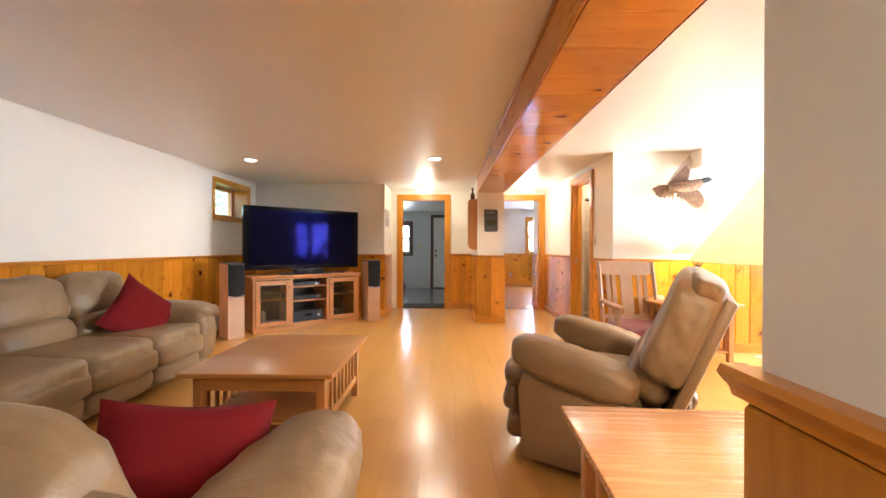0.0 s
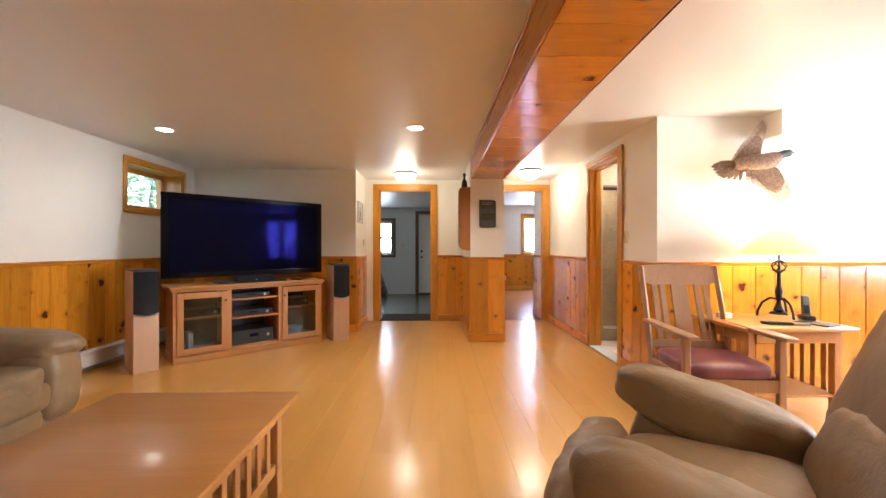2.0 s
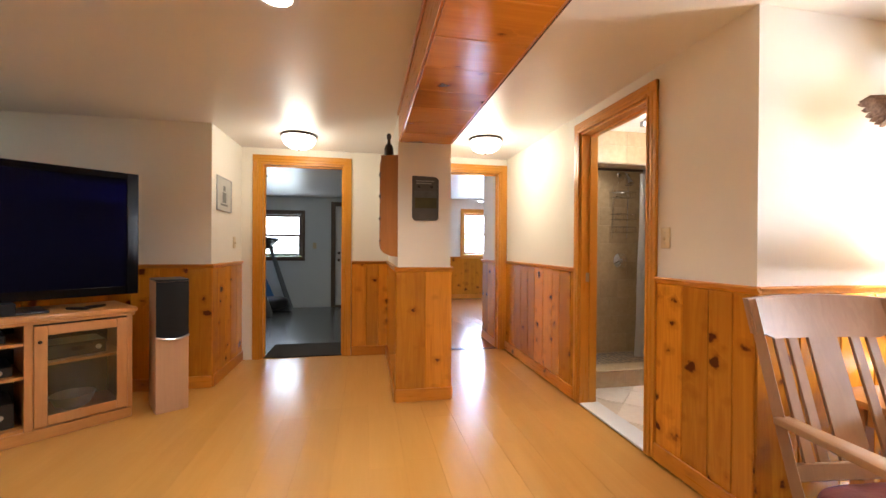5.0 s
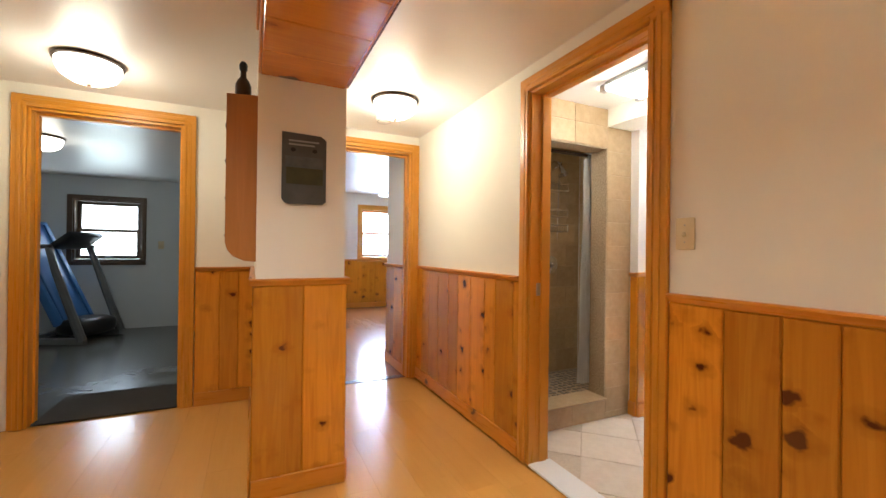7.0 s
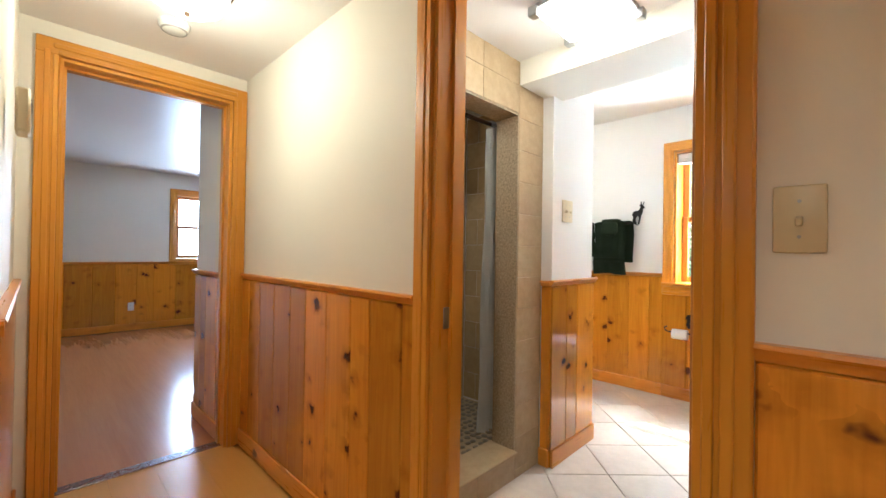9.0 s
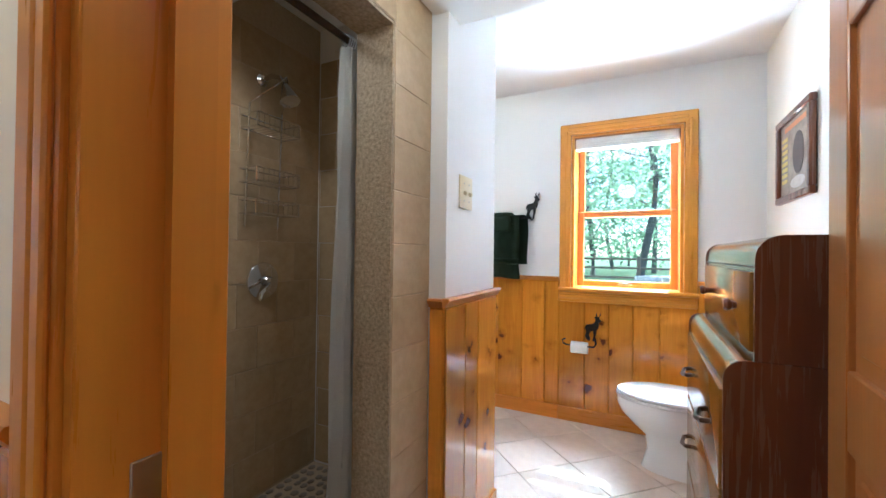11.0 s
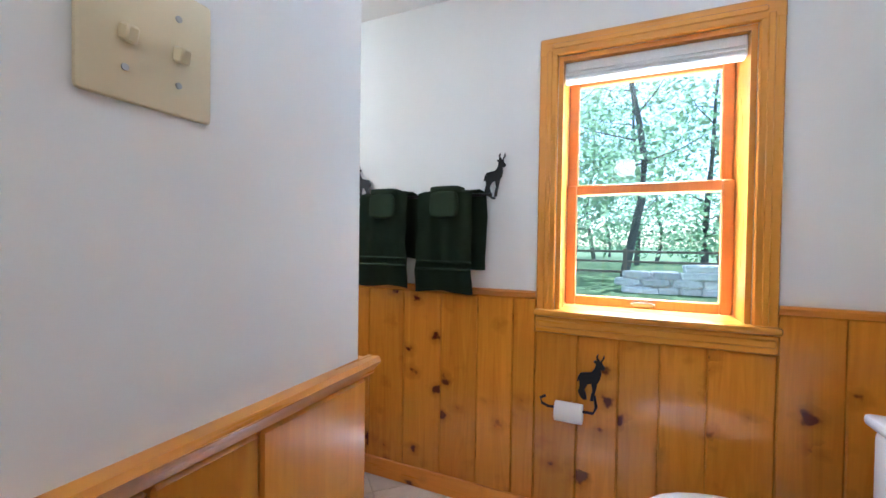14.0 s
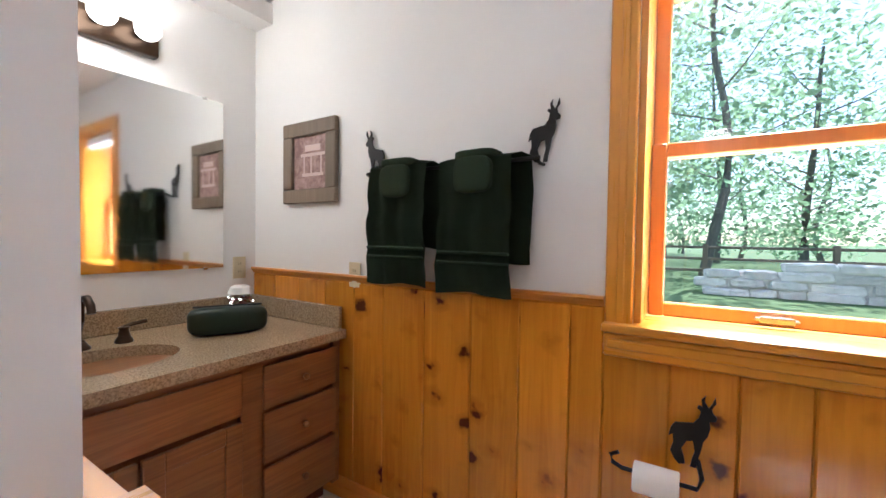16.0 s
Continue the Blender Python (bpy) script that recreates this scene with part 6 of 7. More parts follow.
def toilet(m):
    root = thing("toilet", "white porcelain toilet with closed lid by the dresser", "toilet", m)

    def rings(profile, n=28):
        bm = bmesh.new()
        rs = []
        for cy, rx, ry, z in profile:
            r = []
            for k in range(n):
                a = 2 * math.pi * k / n
                c, s = math.cos(a), math.sin(a)
                r.append(bm.verts.new((rx * c, cy + ry * (s if s > 0 else s * 0.8), z)))
            rs.append(r)
        for a, b in zip(rs, rs[1:]):
            for k in range(n):
                bm.faces.new((a[k], a[(k + 1) % n], b[(k + 1) % n], b[k]))
        bm.faces.new(rs[0][::-1])
        bm.faces.new(rs[-1])
        return bm
    part("bowl", rings([(0.36, 0.115, 0.25, 0.0), (0.36, 0.11, 0.24, 0.03), (0.37, 0.095, 0.21, 0.10), (0.385, 0.10, 0.205, 0.18), (0.42, 0.138, 0.235, 0.235), (0.45, 0.172, 0.268, 0.30), (0.46, 0.184, 0.28, 0.35), (0.46, 0.184, 0.28, 0.385)]), M_PORC, root)
    part("seat", rings([(0.455, 0.184, 0.285, 0.386), (0.455, 0.19, 0.29, 0.392), (0.455, 0.188, 0.288, 0.404)]), M_PORC, root)
    part("lid", rings([(0.45, 0.185, 0.285, 0.406), (0.45, 0.19, 0.29, 0.412), (0.45, 0.187, 0.286, 0.424), (0.45, 0.16, 0.25, 0.431)]), M_PORC, root)
    part("tank", B(-0.205, 0.205, -0.03, 0.135, 0.36, 0.72, bevel=0.025, seg=3), M_PORC, root)
    part("tank_lid", B(-0.218, 0.218, -0.038, 0.15, 0.721, 0.755, bevel=0.012, seg=2), M_PORC, root)
    part("flush_lever", tube(bmesh.new(), [(-0.15, 0.13, 0.66), (-0.15, 0.155, 0.66), (-0.09, 0.158, 0.655)], 0.007, 8), M_CHROME, root)
    return root


toilet(pose(4.40, 5.03, 0))

# vanity


def vanity():
    root = thing("vanity_cabinet", "dark oak vanity cabinet with drawers and panel door", "vanity", pose(3.66, 7.31, 0))
    w, d, h = 1.14, 0.68, 0.745
    part("case", B(0, w, 0.02, d, 0.09, h), M_VANITY, root)
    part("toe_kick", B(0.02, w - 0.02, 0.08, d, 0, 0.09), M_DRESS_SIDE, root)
    for x0, x1 in ((0, 0.05), (0.67, 0.76), (w - 0.04, w)):
        part("stile", B(x0, x1, 0, 0.021, 0.09, h, bevel=0.002), M_VANITY, root)
    part("top_rail", B(0.05, 0.67, 0.0005, 0.0205, h - 0.04, h), M_VANITY, root)
    for x0, x1, z0, z1 in ((0.05, 0.67, 0.56, 0.715), (0.755, w - 0.035, 0.55, 0.715), (0.755, w - 0.035, 0.34, 0.535), (0.755, w - 0.035, 0.12, 0.325)):
        dr = part("drawer_front", B(x0, x1, -0.018, -0.001, z0, z1, bevel=0.007, seg=2), M_VANITY, root)
        bm = bmesh.new()
        bmesh.ops.create_uvsphere(bm, u_segments=10, v_segments=8, radius=0.013, matrix=Matrix.Translation(((x0 + x1) / 2, -0.035, (z0 + z1) / 2)))
        rod(bm, ((x0 + x1) / 2, -0.03, (z0 + z1) / 2), ((x0 + x1) / 2, -0.017, (z0 + z1) / 2), 0.006)
        if x0 > 0.5:
            part("knob", bm, M_VANITY, dr)
        else:
            bm.free()
    for x0, x1 in ((0.05, 0.355), (0.365, 0.67)):
        bm = bmesh.new()
        for b in ((x0, x0 + 0.06, 0.12, 0.54), (x1 - 0.06, x1, 0.12, 0.54)):
            box(bm, b[0], b[1], -0.02, -0.001, b[2], b[3], bevel=0.003)
        box(bm, x0 + 0.06, x1 - 0.06, -0.0195, -0.0015, 0.12, 0.18, bevel=0.003)
        box(bm, x0 + 0.06, x1 - 0.06, -0.0195, -0.0015, 0.48, 0.54, bevel=0.003)
        dr = part("door", bm, M_VANITY, root)
        part("door_panel", B(x0 + 0.058, x1 - 0.058, -0.01, -0.002, 0.178, 0.482), M_VANITY, dr)
    return root


vanity()
ct = thing("countertop", "speckled brown granite countertop with backsplash and white sink", "countertop", pose(0, 0, 0))
bm = bmesh.new()
x0, x1, y0, y1, cx, cy, rx, ry = 3.645, 4.805, 7.275, 7.995, 4.03, 7.58, 0.215, 0.165
n = 40
rect, ell = [], []
for k in range(n):
    a = 2 * math.pi * k / n
    c, s = math.cos(a), math.sin(a)
    tx = ((x1 - cx) if c > 0 else (cx - x0)) / max(abs(c), 1e-6)
    ty = ((y1 - cy) if s > 0 else (cy - y0)) / max(abs(s), 1e-6)
    t = min(tx, ty)
    rect.append((cx + t * c, cy + t * s))
    ell.append((cx + rx * c, cy + ry * s))
for cxr, cyr in ((x0, y0), (x1, y0), (x1, y1), (x0, y1)):
    i = min(range(n), key=lambda q: (rect[q][0] - cxr) ** 2 + (rect[q][1] - cyr) ** 2)
    rect[i] = (cxr, cyr)
ring = [[bm.verts.new((*p, z)) for p in ps] for ps, z in ((rect, 0.745), (rect, 0.785), (ell, 0.785), (ell, 0.745))]
for a, b in zip(ring, ring[1:] + ring[:1]):
    for k in range(n):
        bm.faces.new((a[k], a[(k + 1) % n], b[(k + 1) % n], b[k]))
bmesh.ops.recalc_face_normals(bm, faces=bm.faces)
part("slab", bm, M_GRANITE, ct)
part("backsplash", B(3.645, 4.785, 7.972, 7.995, 0.786, 0.885, bevel=0.003), M_GRANITE, ct)
part("side_splash", B(4.784, 4.805, 7.30, 7.971, 0.786, 0.885, bevel=0.003), M_GRANITE, ct)
bm = bmesh.new()
rs = []
for f, z in ((1.02, 0.744), (0.97, 0.70), (0.8, 0.64), (0.45, 0.61), (0.08, 0.605)):
    rs.append([bm.verts.new((cx + rx * f * math.cos(2 * math.pi * k / n), cy + ry * f * math.sin(2 * math.pi * k / n), z)) for k in range(n)])
for a, b in zip(rs, rs[1:]):
    for k in range(n):
        bm.faces.new((a[k], a[(k + 1) % n], b[(k + 1) % n], b[k]))
bm.faces.new(rs[-1])
part("basin", bm, M_PORC, ct, "white porcelain basin")
fa = thing("faucet", "oil rubbed bronze faucet with two lever handles", "faucet", pose(4.03, 7.80, 0.785))
part("spout", tube(bmesh.new(), [(0, 0, 0), (0, 0, 0.10), (0, -0.005, 0.15), (0, -0.03, 0.185), (0, -0.07, 0.19), (0, -0.105, 0.165), (0, -0.112, 0.14)], 0.013, 10), M_BRONZE, fa)
part("spout_base", lathe(bmesh.new(), [(0.03, 0), (0.03, 0.008), (0.02, 0.02), (0.014, 0.03)], 20), M_BRONZE, fa)
for sx in (-0.13, 0.13):
    part("handle_base", lathe(bmesh.new(), [(0.03, 0), (0.03, 0.008), (0.02, 0.025), (0.016, 0.05), (0.02, 0.058), (0.0, 0.064)], 20, (sx, 0, 0)), M_BRONZE, fa)
    part("lever", tube(bmesh.new(), [(sx, 0, 0.058), (sx + 0.03 * (1 if sx > 0 else -1), 0, 0.066), (sx + 0.075 * (1 if sx > 0 else -1), 0, 0.07)], 0.008, 8), M_BRONZE, fa)

mir = thing("wall_mirror", "frameless rectangular mirror with small clips above the vanity", "mirror", pose(0, 0, 0))
part("glass", B(3.70, 4.65, 7.990, 7.9985, 1.035, 1.865, bevel=0.002), M_MIRROR, mir)
for x in (4.0, 4.56):
    for z in (1.028, 1.858):
        part("clip", B(x - 0.01, x + 0.01, 7.985, 7.9995, z, z + 0.014, bevel=0.002), M_CHROME, mir)
vl = thing("vanity_light", "bronze bar light with round lit globe bulbs", "wall light", pose(0, 0, 0))
part("bar", B(3.74, 4.35, 7.955, 7.999, 1.965, 2.085, bevel=0.008, seg=2), M_BRONZE, vl)
for x in (3.83, 3.98, 4.13, 4.28):
    part("socket", rod(bmesh.new(), (x, 7.955, 2.045), (x, 7.925, 2.045), 0.028, 0.022, 16), M_BRONZE, vl)
    bm = bmesh.new()
    bmesh.ops.create_uvsphere(bm, u_segments=20, v_segments=14, radius=0.048, matrix=Matrix.Translation((x, 7.885, 2.045)))
    part("globe_bulb", bm, M_BULB, vl, "lit white globe bulb")
bulb_lamp("vanity_glow", (4.05, 7.79, 2.045), 5.5, SOFT, 0.12)

# Fixture unseen: added to light the shower, inferred from its brighter upper walls.
downlight(2.62, 6.92, 5.0, 2.185)
# ceiling light in the bathroom
bl = thing("bath_ceiling_light", "square frosted glass ceiling light with metal corners", "ceiling light", pose(2.62, 5.85, 2.185, 0, 0, 0))
part("base", B(-0.15, 0.15, -0.15, 0.15, -0.02, 0, bevel=0.004), M_STEEL, bl)
part("glass", box(B(-0.145, 0.145, -0.145, 0.145, -0.055, -0.02, bevel=0.01, seg=2), -0.12, 0.12, -0.12, 0.12, -0.07, -0.05, bevel=0.01, seg=2), M_FROST, bl, "lit frosted glass")
for sx in (-1, 1):
    for sy in (-1, 1):
        part("corner_clip", B(sx * 0.15 - 0.02, sx * 0.15 + 0.02, sy * 0.15 - 0.02, sy * 0.15 + 0.02, -0.06, -0.018, bevel=0.004), M_STEEL, bl)
bulb_lamp("bath_glow", (2.60, 5.84, 2.03), 2.2, SOFT, 0.1)


DEER = [(0.30, 0.0), (0.42, 0.02), (0.40, 0.10), (0.34, 0.22), (0.44, 0.34), (0.56, 0.36), (0.60, 0.22), (0.55, 0.10), (0.52, 0.0), (0.64, 0.0), (0.66, 0.10), (0.72, 0.24), (0.76, 0.38), (0.84, 0.46), (0.88, 0.58), (0.86, 0.66), (0.98, 0.68), (1.0, 0.73), (0.92, 0.78), (0.90, 0.84), (0.98, 0.92), (0.96, 1.0), (0.90, 0.90), (0.84, 0.84), (0.76, 0.92), (0.78, 1.0), (0.70, 0.94), (0.72, 0.84), (0.66, 0.86), (0.62, 0.82), (0.70, 0.78), (0.66, 0.68), (0.56, 0.60), (0.36, 0.58), (0.20, 0.56), (0.12, 0.48), (0.08, 0.36), (0.16, 0.40), (0.18, 0.28), (0.12, 0.16), (0.20, 0.06)]


def deer_plate(w, h):
    """A flat animal cut-out of iron plate."""
    bm = bmesh.new()
    pts = [((x - 0.5) * w, z * h) for x, z in DEER]
    a = [bm.verts.new((x, -0.006, z)) for x, z in pts]
    b = [bm.verts.new((x, 0.0, z)) for x, z in pts]
    bm.faces.new(a)
    bm.faces.new(b[::-1])
    for i in range(len(pts)):
        j = (i + 1) % len(pts)
        bm.faces.new((a[i], b[i], b[j], a[j]))
    bmesh.ops.recalc_face_normals(bm, faces=bm.faces)
    return bm


rack = thing("towel_rack", "black iron towel bar with deer cut-out brackets", "towel rack", pose(4.83, 6.74, 1.46, 0, 0, -90))
for x, flip in ((-0.375, -1), (0.35, 1)):
    d = part("bracket", deer_plate(0.115, 0.20), M_IRON, rack, "black deer cut-out")
    d.matrix_basis = pose(x, -0.012, -0.005) @ Matrix.Diagonal((flip, 1, 1, 1))
    part("post", tube(bmesh.new(), [(x, 0, -0.01), (x, -0.04, -0.012), (x, -0.07, 0.0)], 0.006, 8), M_IRON, rack)
part("bar", rod(bmesh.new(), (-0.37, -0.07, 0), (0.36, -0.07, 0), 0.007), M_IRON, rack)


def towel(label, m, w, front, back, seed, aside=0.0):
    bm = bmesh.new()
    prof = [(-0.032, -front)] + [(-0.034 - 0.008 * math.sin(2.2 * i), -front + front * (i + 1) / 9) for i in range(8)]
    prof += [(-0.026, 0.018), (0.0, 0.030), (0.022, 0.018)] + [(0.026 + 0.004 * math.sin(2 * i), -back * (i + 1) / 7) for i in range(7)]
    n = 16
    rows = []
    for i in range(n + 1):
        u = i / n - 0.5
        r = []
        for q, (y, z) in enumerate(prof):
            spread = 1 + (0.06 if q < 6 else 0.0) * (1 - q / 6 if q < 6 else 0)
            r.append(bm.verts.new((u * w * spread + 0.004 * math.sin(q * 0.9 + seed) + aside * min(1.0, max(0, q - 9) / 2), y + 0.007 * math.sin(u * 19 + seed + q * 0.15) * (1 if q < 9 else 0.3), z + 0.006 * math.sin(u * 7 + seed))))
        rows.append(r)
    for a, b in zip(rows, rows[1:]):
        for k in range(len(prof) - 1):
            bm.faces.new((a[k], b[k], b[k + 1], a[k + 1]))
    bmesh.ops.solidify(bm, geom=list(bm.faces), thickness=0.012)
    root = thing("towel", label, "towel", m, "green towels")
    body = part("towel_cloth", bm, M_TOWEL, root)
    band = bmesh.new()
    for z in (-front + 0.10, -front + 0.135):
        box(band, -w / 2 * 1.0, w / 2 * 1.0, -0.049, -0.036, z, z + 0.012, bevel=0.004)
    part("woven_band", band, M_TOWEL, root)
    bm = pad(bmesh.new(), (0.0, -0.034, -0.045), (w * 0.26, 0.022, 0.062), 4.0, 12, pose(0, 0, 0, -3), 0.03, seed)
    pad(bm, (0.0, 0.0, 0.028), (w * 0.28, 0.046, 0.016), 5.0, 10, None, 0.05, seed + 3)
    part("washcloth", bm, M_TOWEL, root, "small dark green washcloth")
    return root


towel("dark green terry towel with washcloth over the bar", pose(4.76, 6.935, 1.46, 0, 0, -90), 0.275, 0.44, 0.30, 0.5, 0.035)
towel("dark green terry towel with washcloth over the bar", pose(4.76, 6.60, 1.46, 0, 0, -90), 0.275, 0.45, 0.34, 2.1, 0.05)

tp = thing("paper_holder", "black iron deer paper holder with white roll", "paper holder", pose(4.808, 5.955, 0.59, 0, 0, -90))
part("bracket", deer_plate(0.12, 0.20), M_IRON, tp, "black deer cut-out").matrix_basis = pose(0, -0.012, 0.0)
part("hanger", tube(bmesh.new(), [(0.02, -0.012, 0.02), (0.03, -0.05, -0.01), (0.02, -0.07, -0.03), (-0.16, -0.07, -0.03), (-0.185, -0.07, -0.02), (-0.19, -0.07, 0.0), (-0.17, -0.07, 0.012)], 0.006, 8), M_IRON, tp)
bm = lathe(bmesh.new(), [(0.02, -0.055), (0.038, -0.055), (0.04, -0.052), (0.04, 0.052), (0.038, 0.055), (0.02, 0.055), (0.02, -0.055)], 28)
bmesh.ops.transform(bm, matrix=pose(-0.075, -0.07, -0.042, 0, 90), verts=bm.verts)
part("paper_roll", bm, M_PAPER, tp, "white toilet paper roll")


def picture(name, label, m, w, h, fw, frame_mat, art, motif, motif_mat, depth=0.03):
    root = thing(name, label, "picture", m, "bathroom pictures")
    for b in ((0, w, 0, fw), (0, w, h - fw, h)):
        part("frame_rail", B(b[0], b[1], -depth, -0.001, b[2], b[3], bevel=0.005), frame_mat, root)
    for b in ((0, fw), (w - fw, w)):
        part("frame_stile", B(b[0], b[1], -depth + 0.0005, -0.0015, fw - 0.001, h - fw + 0.001, bevel=0.005), frame_mat, root)
    part("print", B(fw - 0.002, w - fw + 0.002, -0.012, -0.004, fw - 0.002, h - fw + 0.002), art, root)
    for b in motif:
        part("motif", B(b[0], b[1], -0.014, -0.0121, b[2], b[3], bevel=0.0004), motif_mat, root)
    return root


pic = picture("barnwood_picture", "weathered wood frame with faded house photograph", pose(4.83, 7.725, 1.36, 0, 0, -90), 0.375, 0.392, 0.068, M_GREYWOOD, stone("sepia_photo", (0.16, 0.07, 0.06), (0.50, 0.34, 0.30), 26, 0.5, 0.7, 0.0), [(0.13, 0.28, 0.13, 0.145), (0.14, 0.15, 0.145, 0.23), (0.19, 0.2, 0.145, 0.23), (0.26, 0.27, 0.145, 0.23), (0.12, 0.29, 0.225, 0.24), (0.15, 0.26, 0.25, 0.28)], plain("pale_photo", (0.62, 0.48, 0.44), 0.6))
hunt = picture("hunting_picture", "brown framed wildlife poster with yellow notes", pose(4.525, 4.98, 1.465, 0, 0, 180), 0.50, 0.43, 0.035, M_DRESS_SIDE, stone("forest_photo", (0.10, 0.085, 0.06), (0.42, 0.36, 0.28), 14, 0.5, 0.5, 0.0), [(0.06, 0.14, 0.10 + 0.03 * i, 0.118 + 0.03 * i) for i in range(8)], plain("yellow_notes", (0.62, 0.52, 0.16), 0.6))
def oval(rx, rz, cx, cz, y0, y1):
    bm = slab(bmesh.new(), [(rx * math.cos(a), rz * math.sin(a)) for a in [2 * math.pi * k / 18 for k in range(18)]], 0, y1 - y0)
    bmesh.ops.transform(bm, matrix=pose(cx, y1, cz, 90), verts=bm.verts)
    return bm


part("dark_animal_shape", oval(0.075, 0.10, 0.30, 0.22, -0.0142, -0.0121), plain("dark_print", (0.07, 0.055, 0.045), 0.6, grain=0.3, scale=30), hunt, "dark blurred animal shape")
part("snow_patch", oval(0.10, 0.028, 0.29, 0.085, -0.0136, -0.0121), plain("pale_print_snow", (0.55, 0.54, 0.52), 0.6, grain=0.2, scale=30), hunt, "pale snowy ground")
part("title_bar", B(0.10, 0.40, -0.0138, -0.0121, 0.355, 0.378), plain("orange_print", (0.55, 0.24, 0.10), 0.6), hunt, "faded orange lettering bar")
plate("wall_outlet", pose(4.825, 7.24, 1.03, 0, 0, -90), 1, "ivory outlet above the wainscot rail", True)
plate("wall_outlet", pose(4.735, 8.0, 1.03), 1, "ivory outlet beside the mirror", True)
bag = thing("toiletry_bag", "dark green zipped toiletry bag on the counter", "bag", pose(4.47, 7.63, 0.785, 0, 0, -28))
part("bag_body", pad(bmesh.new(), (0, 0, 0.058), (0.15, 0.06, 0.058), 4.0, 14, None, 0.03, 1.0), M_GREENP, bag)
part("zipper", rod(bmesh.new(), (-0.13, 0, 0.116), (0.13, 0, 0.116), 0.004), M_BLACK, bag)
jar = thing("potpourri_jar", "glass jar with white cloth lid and red berries", "jar", pose(4.66, 7.86, 0.785))
part("jar_glass", lathe(bmesh.new(), [(0, 0.003), (0.045, 0.003), (0.05, 0.02), (0.052, 0.10), (0.04, 0.125), (0.04, 0.135)], 24), M_CABGLASS, jar)
bm = bmesh.new()
for i in range(46):
    a, r, z = srand.uniform(0, 6.28), srand.uniform(0, 0.042), srand.uniform(0.014, 0.11)
    bmesh.ops.create_icosphere(bm, subdivisions=1, radius=0.009, matrix=Matrix.Translation((r * math.cos(a), r * math.sin(a), z)))
part("berries", bm, plain("berry_red", (0.22, 0.02, 0.015), 0.3), jar, "dark red dried berries")
part("cloth_lid", lathe(bmesh.new(), [(0.056, 0.128), (0.05, 0.145), (0.045, 0.16), (0.03, 0.168), (0, 0.17)], 24), M_PAPER, jar, "white cloth cover")
bm = bmesh.new()
for i in range(16):
    a = srand.uniform(0, 6.28)
    bmesh.ops.create_icosphere(bm, subdivisions=1, radius=0.004, matrix=Matrix.Translation((0.062 * math.cos(a), 0.062 * math.sin(a), srand.uniform(0.02, 0.12))))
part("fairy_lights", bm, M_BULB, jar, "tiny lit string lights")

# ---- gym ----
dome(-1.10, 8.98, 2.14, 0.9)
setting("door_mat_gym", B(-0.69, 0.11, 7.74, 8.32, 0.001, 0.013, bevel=0.003), M_CARPET, "dark ribbed mat inside the gym doorway", "mat")
gd = tagged(new("door_gym_exit"), "white panel exterior door with dark lockset", "door", kind="structure")
gd.matrix_basis = pose(-0.25, 11.44, 0)
part("leaf", B(0.02, 0.83, 0.02, 0.06, 0.01, 1.98, bevel=0.003), M_WHITE, gd)
for x0, x1 in ((0.12, 0.38), (0.47, 0.73)):
    for z0, z1 in ((0.2, 0.8), (0.95, 1.5), (1.6, 1.85)):
        part("panel", B(x0, x1, 0.012, 0.021, z0, z1, bevel=0.006), M_WHITE, gd)
part("door_frame", box(box(B(-0.06, 0.02, -0.06, 0.05, 0, 2.06, bevel=0.004), 0.83, 0.91, -0.06, 0.05, 0, 2.06, bevel=0.004), 0.02, 0.83, -0.059, 0.049, 1.98, 2.06, bevel=0.004), M_GYMTRIM, gd, "dark stained frame")
bm = bmesh.new()
rod(bm, (0.09, -0.04, 0.92), (0.09, 0.02, 0.92), 0.012)
bmesh.ops.create_uvsphere(bm, u_segments=12, v_segments=8, radius=0.028, matrix=Matrix.Translation((0.09, -0.04, 0.92)))
rod(bm, (0.09, -0.01, 1.06), (0.09, 0.02, 1.06), 0.028)
part("lockset", bm, M_BLACK, gd)
part("threshold", B(0.0, 0.85, -0.07, 0.02, 0, 0.03, bevel=0.004), M_GYMTRIM, gd)
plate("switch_plate", pose(-0.62, 11.4, 1.2), 1, "ivory light switch beside the gym door")

tm = thing("treadmill", "grey and blue treadmill with its deck folded upright", "treadmill", pose(-1.42, 10.82, 0, 0, 0, -21) @ Matrix.Diagonal((1, 1, 0.94, 1)))
for sy in (-1, 1):
    part("base_rail", B(-0.45, 0.36, sy * 0.30 - 0.035, sy * 0.30 + 0.035, 0, 0.075, bevel=0.012, seg=2), M_GREYPLASTIC, tm)
    part("upright", tube(bmesh.new(), [(0.34, sy * 0.32, 0.05), (0.20, sy * 0.32, 0.45), (0.04, sy * 0.32, 0.92), (-0.06, sy * 0.30, 1.24)], lambda t: 0.05 - 0.012 * t, 8), M_GREYPLASTIC, tm)
    part("handrail", tube(bmesh.new(), [(-0.02, sy * 0.31, 1.24), (-0.16, sy * 0.33, 1.235), (-0.42, sy * 0.33, 1.22), (-0.55, sy * 0.32, 1.20)], 0.026, 8), M_BLACK, tm)
part("cross_bar", B(-0.44, -0.37, -0.265, 0.265, 0.01, 0.065, bevel=0.01), M_GREYPLASTIC, tm)
part("motor_hood", pad(bmesh.new(), (0.16, 0, 0.19), (0.24, 0.27, 0.12), 3.4, 10), M_BLACK, tm)
console = part("console", box(bmesh.new(), -0.06, 0.24, -0.25, 0.25, -0.035, 0.05, 0.025, pose(-0.04, 0, 1.26, 0, -38), 2), M_BLACK, tm, "black angled console")
